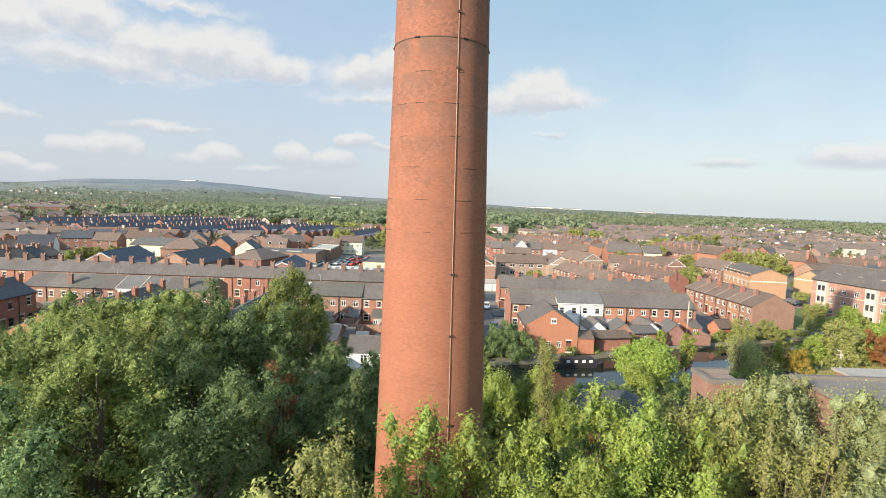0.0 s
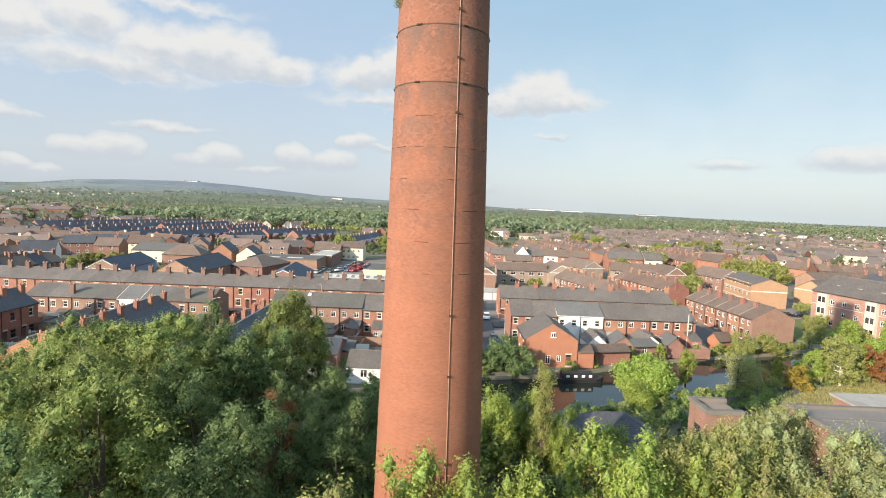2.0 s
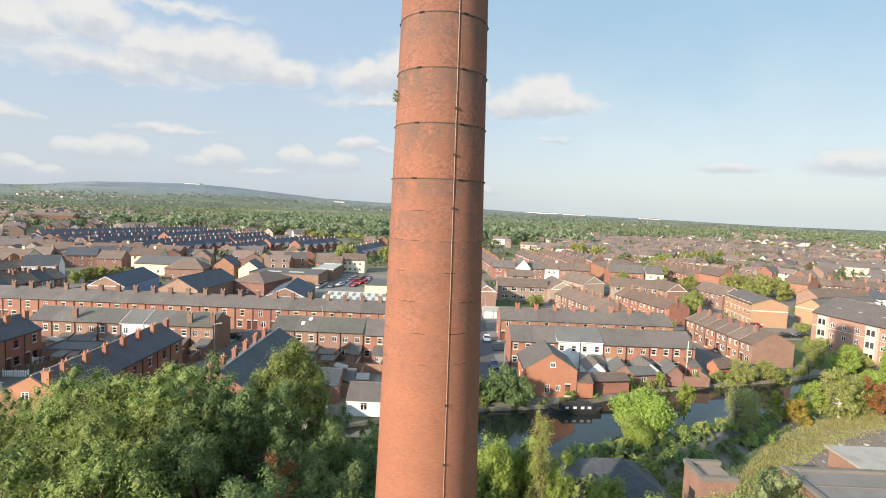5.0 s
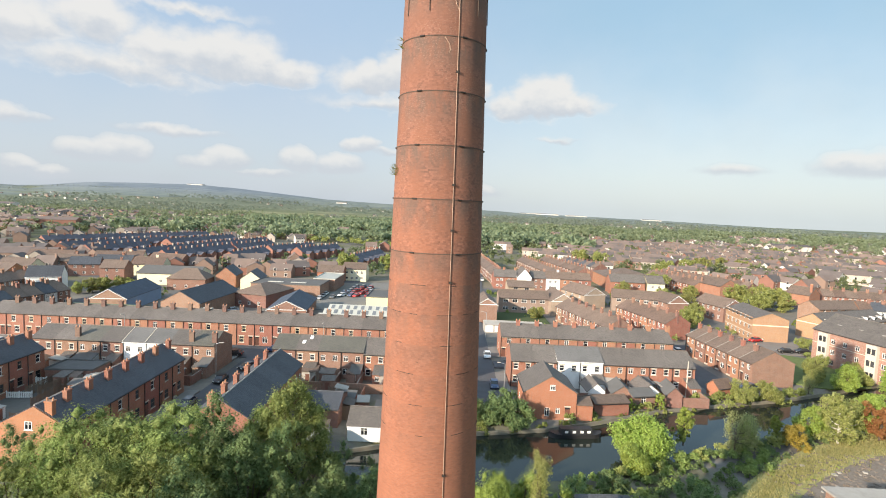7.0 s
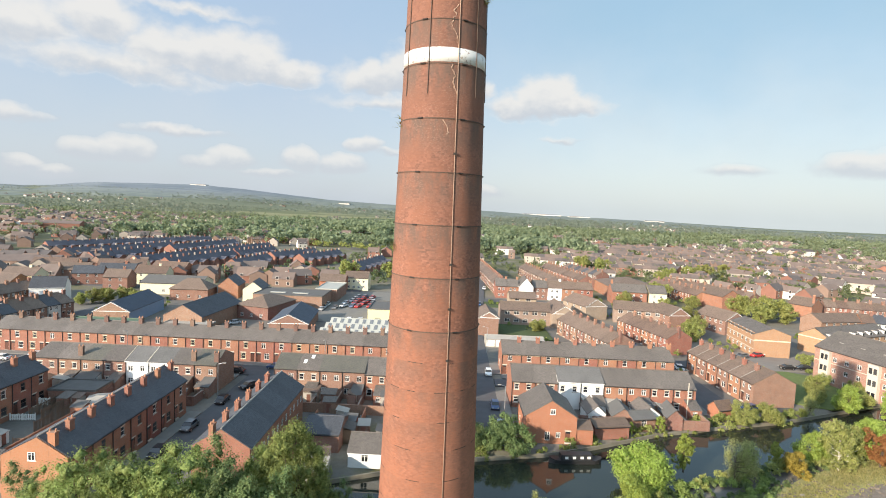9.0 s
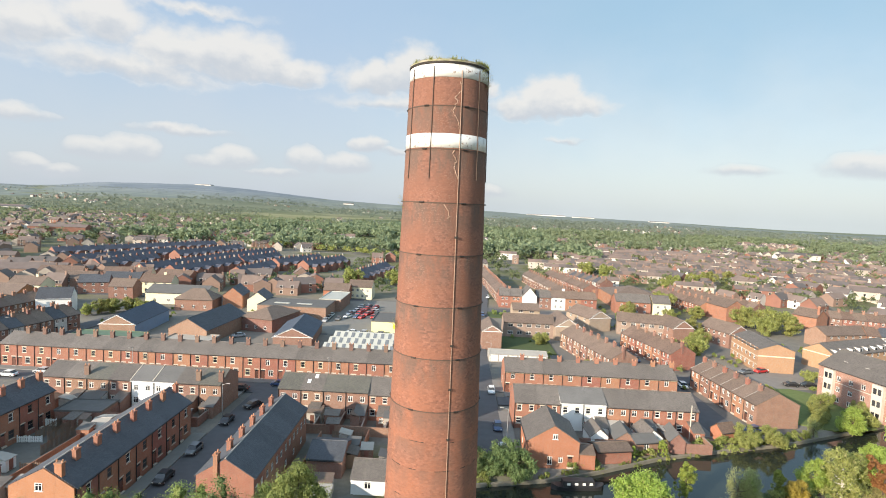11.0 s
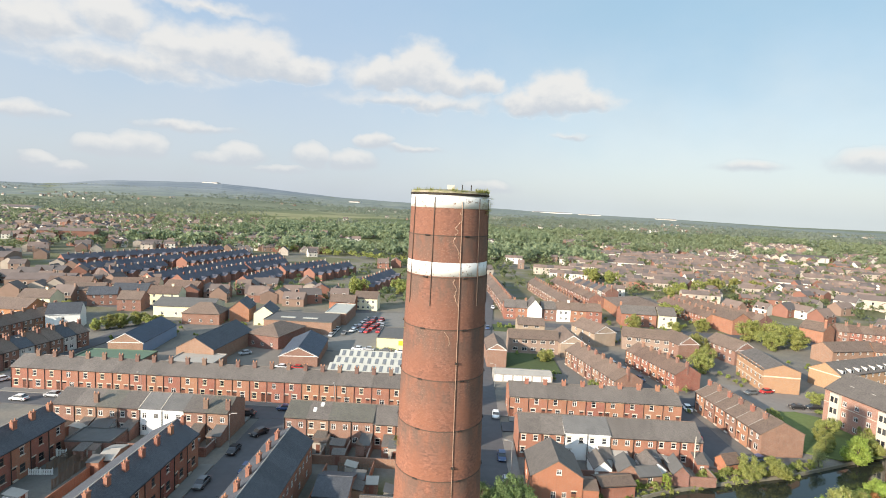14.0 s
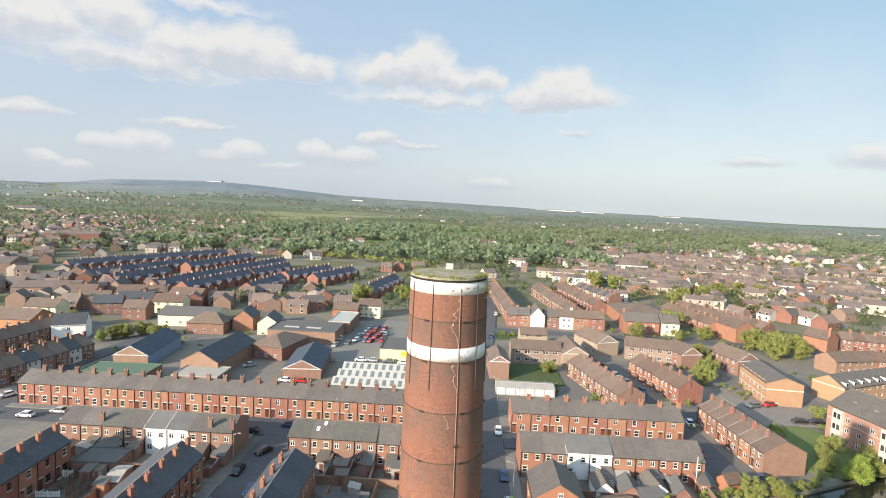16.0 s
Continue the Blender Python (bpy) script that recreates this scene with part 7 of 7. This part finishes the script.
def estate(name, label, n, xr, yr, seed, walls, turn0=None, gap=9.0, avoid=None, rows=False):
    rnd = random.Random(seed)
    b = Block()
    if rows:
        y = yr[0]
        while y < yr[1]:
            x = xr[0] + rnd.uniform(0, 20)
            tn = turn0 + rnd.uniform(-0.05, 0.05)
            while x < xr[1]:
                k = rnd.randint(3, 9)
                wl = rnd.choice(walls)
                for i in range(k):
                    px, py = x + i * 5.4 * math.cos(tn), y + (x - xr[0]) * math.tan(tn) + i * 5.4 * math.sin(tn)
                    if not (avoid and avoid(px, py)):
                        b.house(px, py, tn, 5.4, 7.4, 5.5, 7.5, wl if rnd.random() < 0.8 else rnd.choice(walls), rnd.random() < 0.35, 1, land(px, py))
                x += k * 5.4 + rnd.uniform(2, 14)
            y += gap + rnd.uniform(0, 16)
    else:
        for _ in range(n):
            x, y = rnd.uniform(*xr), rnd.uniform(*yr)
            if avoid and avoid(x, y):
                continue
            tn = rnd.choice((0, 1.57)) + (turn0 or 0) + rnd.uniform(-0.2, 0.2)
            b.house(x, y, tn, rnd.uniform(7, 12), 8.2, rnd.uniform(3.4, 5.2), rnd.uniform(6.4, 8.0), rnd.choice(walls), rnd.random() < 0.3, 2, land(x, y))
    b.done(name, label)


def left_rows(x, y):
    return -330 < x + 0.0 < -20 and y < 520 and x > -0.9 * y + 30


estate("estate", "rows of pale and red semi-detached houses among trees", 0, (95, 380), (330, 640), 31, (2, 3, 0, 1, 1, 2), -0.12, 23, lambda x, y: x > y * 0.95 or nz(x, y, 0.018, 21) < -0.12, True)
estate("estate", "pale terraces across the valley floor", 0, (34, 300), (400, 640), 32, (3, 2, 2, 1), -0.10, 24, lambda x, y: nz(x, y, 0.02, 22) < -0.12 or x < 60 and y < 450, True)
estate("estate", "white-gabled suburban houses", 170, (150, 430), (215, 420), 33, (3, 2, 0, 1, 3), 0.5, 9, lambda x, y: x < 150 + (300 - y) * 0.2 or x > y * 1.15 or (abs(y - 230) < 16 and x < 210))
estate("estate", "red brick suburban houses", 300, (180, 680), (380, 760), 34, (0, 1, 2, 3, 0), 0.3, 9)
estate("estate", "mixed brick houses on the left of the town", 420, (-560, -130), (300, 660), 35, (0, 1, 2, 3, 1), 0.4, 9, lambda x, y: (x > -300 and y < 455) or x < -0.95 * y)
estate("estate", "brick houses between the terraces and the allotments", 46, (-120, 20), (265, 440), 41, (0, 1, 2, 0), 0.3, 9, lambda x, y: -90 < x < -30 and y < 400 or x > -5 and y < 380 or x < -95 + (y - 333) * 0.33)
wood("woodland", "allotment hedges and garden trees", 150, (-130, 10), (265, 450), 60, LEAF_FAR, lambda x, y: nz(x, y, 0.03, 3) > 0.0 and not (0 < x < 30) and abs(x + 66 - (y - 333) * 0.33) > 9 and x > -100 + (y - 333) * 0.33, (3, 7), 60)
estate("estate", "small houses and workshops round the halls", 40, (-205, -60), (222, 300), 43, (0, 1, 1, 2, 0), 0.25, 9, lambda x, y: (x > -140 and y < 246) or (x > -70 and y < 262) or x < -0.9 * y)
estate("estate", "old brick houses near the halls", 34, (-290, -200), (215, 330), 36, (0, 1, 1, 2), 0.3, 9, lambda x, y: x < -0.95 * y)
estate("estate", "far suburb of small houses", 760, (-950, -190), (560, 1050), 37, (0, 1, 2, 3, 1), 0.2, 9, lambda x, y: x > -0.2 * y)
estate("estate", "far suburb of small houses", 700, (150, 1100), (600, 980), 38, (2, 1, 2, 3, 1), 0.1, 9, lambda x, y: noise.noise((x * 0.006, y * 0.006, 3)) < 0.0)
estate("estate", "far housing beyond the wood", 130, (-150, 40), (690, 800), 39, (0, 3, 1, 2), 0.1, 9, lambda x, y: noise.noise((x * 0.012, y * 0.012, 5)) < 0.05)
estate("estate", "distant villages", 800, (-2200, 2200), (1150, 2300), 40, (1, 2, 3, 3), 0.0, 9, lambda x, y: noise.noise((x * 0.003, y * 0.003, 9)) < 0.12)
big = Block()
for x, y, w, d, h, wl, tn in ((-330, 330, 60, 30, 6, 1, 0.4), (-910, 1050, 60, 30, 9, 3, 0.2), (435, 677, 46, 20, 6, 3, -0.1), (-215, 262, 30, 14, 6, 1, 0.3), (-300, 270, 40, 24, 7, 1, 0.2), (-250, 235, 26, 16, 6, 2, 0.3), (-400, 520, 50, 20, 9, 0, 0.3), (260, 330, 24, 12, 6, 2, -0.4)):
    big.house(x, y, tn, w, d, h, h + 2.5, wl, False, 5)
for x, y, w in ((700, 4180, 300), (980, 4120, 160), (1500, 3950, 140), (-1900, 3900, 120), (-620, 3000, 60)):
    big.house(x, y, -0.05, w, 50, 6, 9, 3, False, 1, land(x, y) + 2)
big.house(-880, 1020, 0.1, 46, 24, 8, 10, 3, False, 4)
big.done("works_blocks", "large sheds and schools standing among the houses")


wood("woodland", "street and garden trees between the houses", 760, (-500, 520), (255, 640), 51, LEAF_FAR, lambda x, y: in_view(x, y) and nz(x, y, 0.02, 1) > -0.08 and not (-300 < x < -30 and y < 480) and not (0 < x < 110 and y < 330), (4, 9), 48)
wood("woodland", "garden trees between the right-hand streets", 680, (60, 460), (290, 620), 61, LEAF_FAR, lambda x, y: in_view(x, y) and not (x < 100 and y < 352) and not (75 < x < 165 and y < 310), (4, 9), 42)
wood("woodland", "trees round the gardens behind the main road", 150, (-70, 130), (385, 540), 63, LEAF_FAR, lambda x, y: nz(x, y, 0.025, 31) > 0.05 and abs(x - 20 + (y - 330) * 0.3) > 8, (4.5, 9), 48)
wood("woodland", "belt of yellow-green trees along the allotments", 90, (-210, -20), (440, 530), 52, LEAF_C, lambda x, y: abs(y - (454 - (x + 39) * 0.42)) < 7, (5, 7.5), 54)
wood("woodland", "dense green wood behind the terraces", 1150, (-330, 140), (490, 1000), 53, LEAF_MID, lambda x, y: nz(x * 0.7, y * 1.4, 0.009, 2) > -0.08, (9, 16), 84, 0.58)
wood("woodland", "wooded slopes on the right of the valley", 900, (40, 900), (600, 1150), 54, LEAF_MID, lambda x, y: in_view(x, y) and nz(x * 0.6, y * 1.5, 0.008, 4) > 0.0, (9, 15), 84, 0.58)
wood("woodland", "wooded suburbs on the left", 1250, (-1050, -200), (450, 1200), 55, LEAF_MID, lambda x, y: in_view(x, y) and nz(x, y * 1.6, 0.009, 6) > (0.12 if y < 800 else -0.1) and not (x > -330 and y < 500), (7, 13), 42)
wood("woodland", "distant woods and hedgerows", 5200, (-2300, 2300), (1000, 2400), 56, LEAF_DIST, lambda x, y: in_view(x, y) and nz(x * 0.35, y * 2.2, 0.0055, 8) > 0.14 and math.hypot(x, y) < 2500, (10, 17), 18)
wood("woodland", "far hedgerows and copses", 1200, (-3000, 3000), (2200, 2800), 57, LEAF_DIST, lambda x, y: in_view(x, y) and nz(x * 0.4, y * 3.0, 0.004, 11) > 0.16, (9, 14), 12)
wood("shrubs", "low scrub along the rubble ground and banks", 130, (26, 150), (48, 112), 58, LEAF_C, lambda x, y: 7.2 < canal_gap(x, y) < 11 and (y < 75 or x > 40), (0.8, 2.4), 150, 0.2)
wood("shrubs", "weeds and brambles along the far bank", 120, (4, 84), (84, 122), 62, LEAF_A, lambda x, y: 7.6 < canal_gap(x, y) < 10.5 and y > 86 + (x - 20) * 0.35, (0.7, 1.8), 120, 0.2)
wood("shrubs", "rough bushes between the hut and the canal", 70, (14, 52), (56, 82), 64, LEAF_A, lambda x, y: 7.6 < canal_gap(x, y) < 17 and nz(x, y, 0.12, 5) > -0.1, (0.8, 2.2), 200, 0.2)
wood("shrubs", "dark undergrowth beneath the trees", 240, (-45, 30), (14, 62), 59, LEAF_A, lambda x, y: math.hypot(x - CX, y - CY) > 4.5 and canal_gap(x, y) > 8, (3.5, 7), 300, 0.24)


def bank_line(x):
    return float(np.interp(x, [a for a, _ in BANK], [b for _, b in BANK]))


# the trees' shade over this scrub is put into its leaf colour
wood("shrubs", "dense scrub between the towpath and the grass bank, darkened for tree shade", 230, (22, 72), (58, 96), 71, LEAF_DARK_SHADE, lambda x, y: canal_gap(x, y) > 7.6 and y > bank_line(x) + 3.2 and (x > 33 or y > 62), (0.5, 1.7), 190, 0.12)
wood("shrubs", "yellowing brambles along the grass bank", 60, (34, 110), (58, 110), 72, LEAF_C, lambda x, y: 1.5 < abs(y - bank_line(x)) < 4.0, (0.4, 1.1), 110, 0.13)


def rough_grass():
    """Standing blades and straw over the bank."""
    gen = np.random.default_rng(73)
    n = 16000
    x = gen.uniform(34, 120, n)
    y = np.interp(x, [a for a, _ in BANK], [b for _, b in BANK]) + gen.normal(size=n) * 1.7
    turn, tall = gen.uniform(0, np.pi, n), gen.uniform(0.12, 0.5, n)
    foot = np.stack([x, y, np.full(n, 0.48)], 1)
    side = np.stack([np.cos(turn), np.sin(turn), np.zeros(n)], 1) * 0.09
    tip = foot + np.stack([gen.normal(size=n) * 0.14, gen.normal(size=n) * 0.14, tall], 1)
    v = np.stack([foot - side, foot + side, tip], 1).reshape(-1, 3)
    tagged(new("rough_grass", leaf_mesh("rough_grass", v, leaf_mat("grass_blades", (0.26, 0.25, 0.09), (0.42, 0.365, 0.16), (0.45, 0.37, 0.18), 0.5))), "long rough grass, part green and part straw", "grass", kind="stuff")


rough_grass()
wood("shrubs", "garden shrubs and hedges between the flats", 150, (62, 190), (138, 262), 74, LEAF_A, lambda x, y: nz(x, y, 0.05, 7) > 0.02 and abs(y - 149) > 4, (0.9, 2.6), 110, 0.26)
wood("shrubs", "overgrown shrubs in the back gardens", 70, (16, 58), (142, 235), 75, LEAF_A, lambda x, y: nz(x, y, 0.06, 9) > 0.08 and abs(x - 55 + (y - 150) * 0.12) > 6, (0.8, 2.2), 110, 0.26)
wood("shrubs", "weeds and shrubs round the works yards", 60, (-125, -44), (141, 215), 76, LEAF_A, lambda x, y: nz(x, y, 0.05, 12) > 0.12, (0.6, 1.8), 100, 0.26)
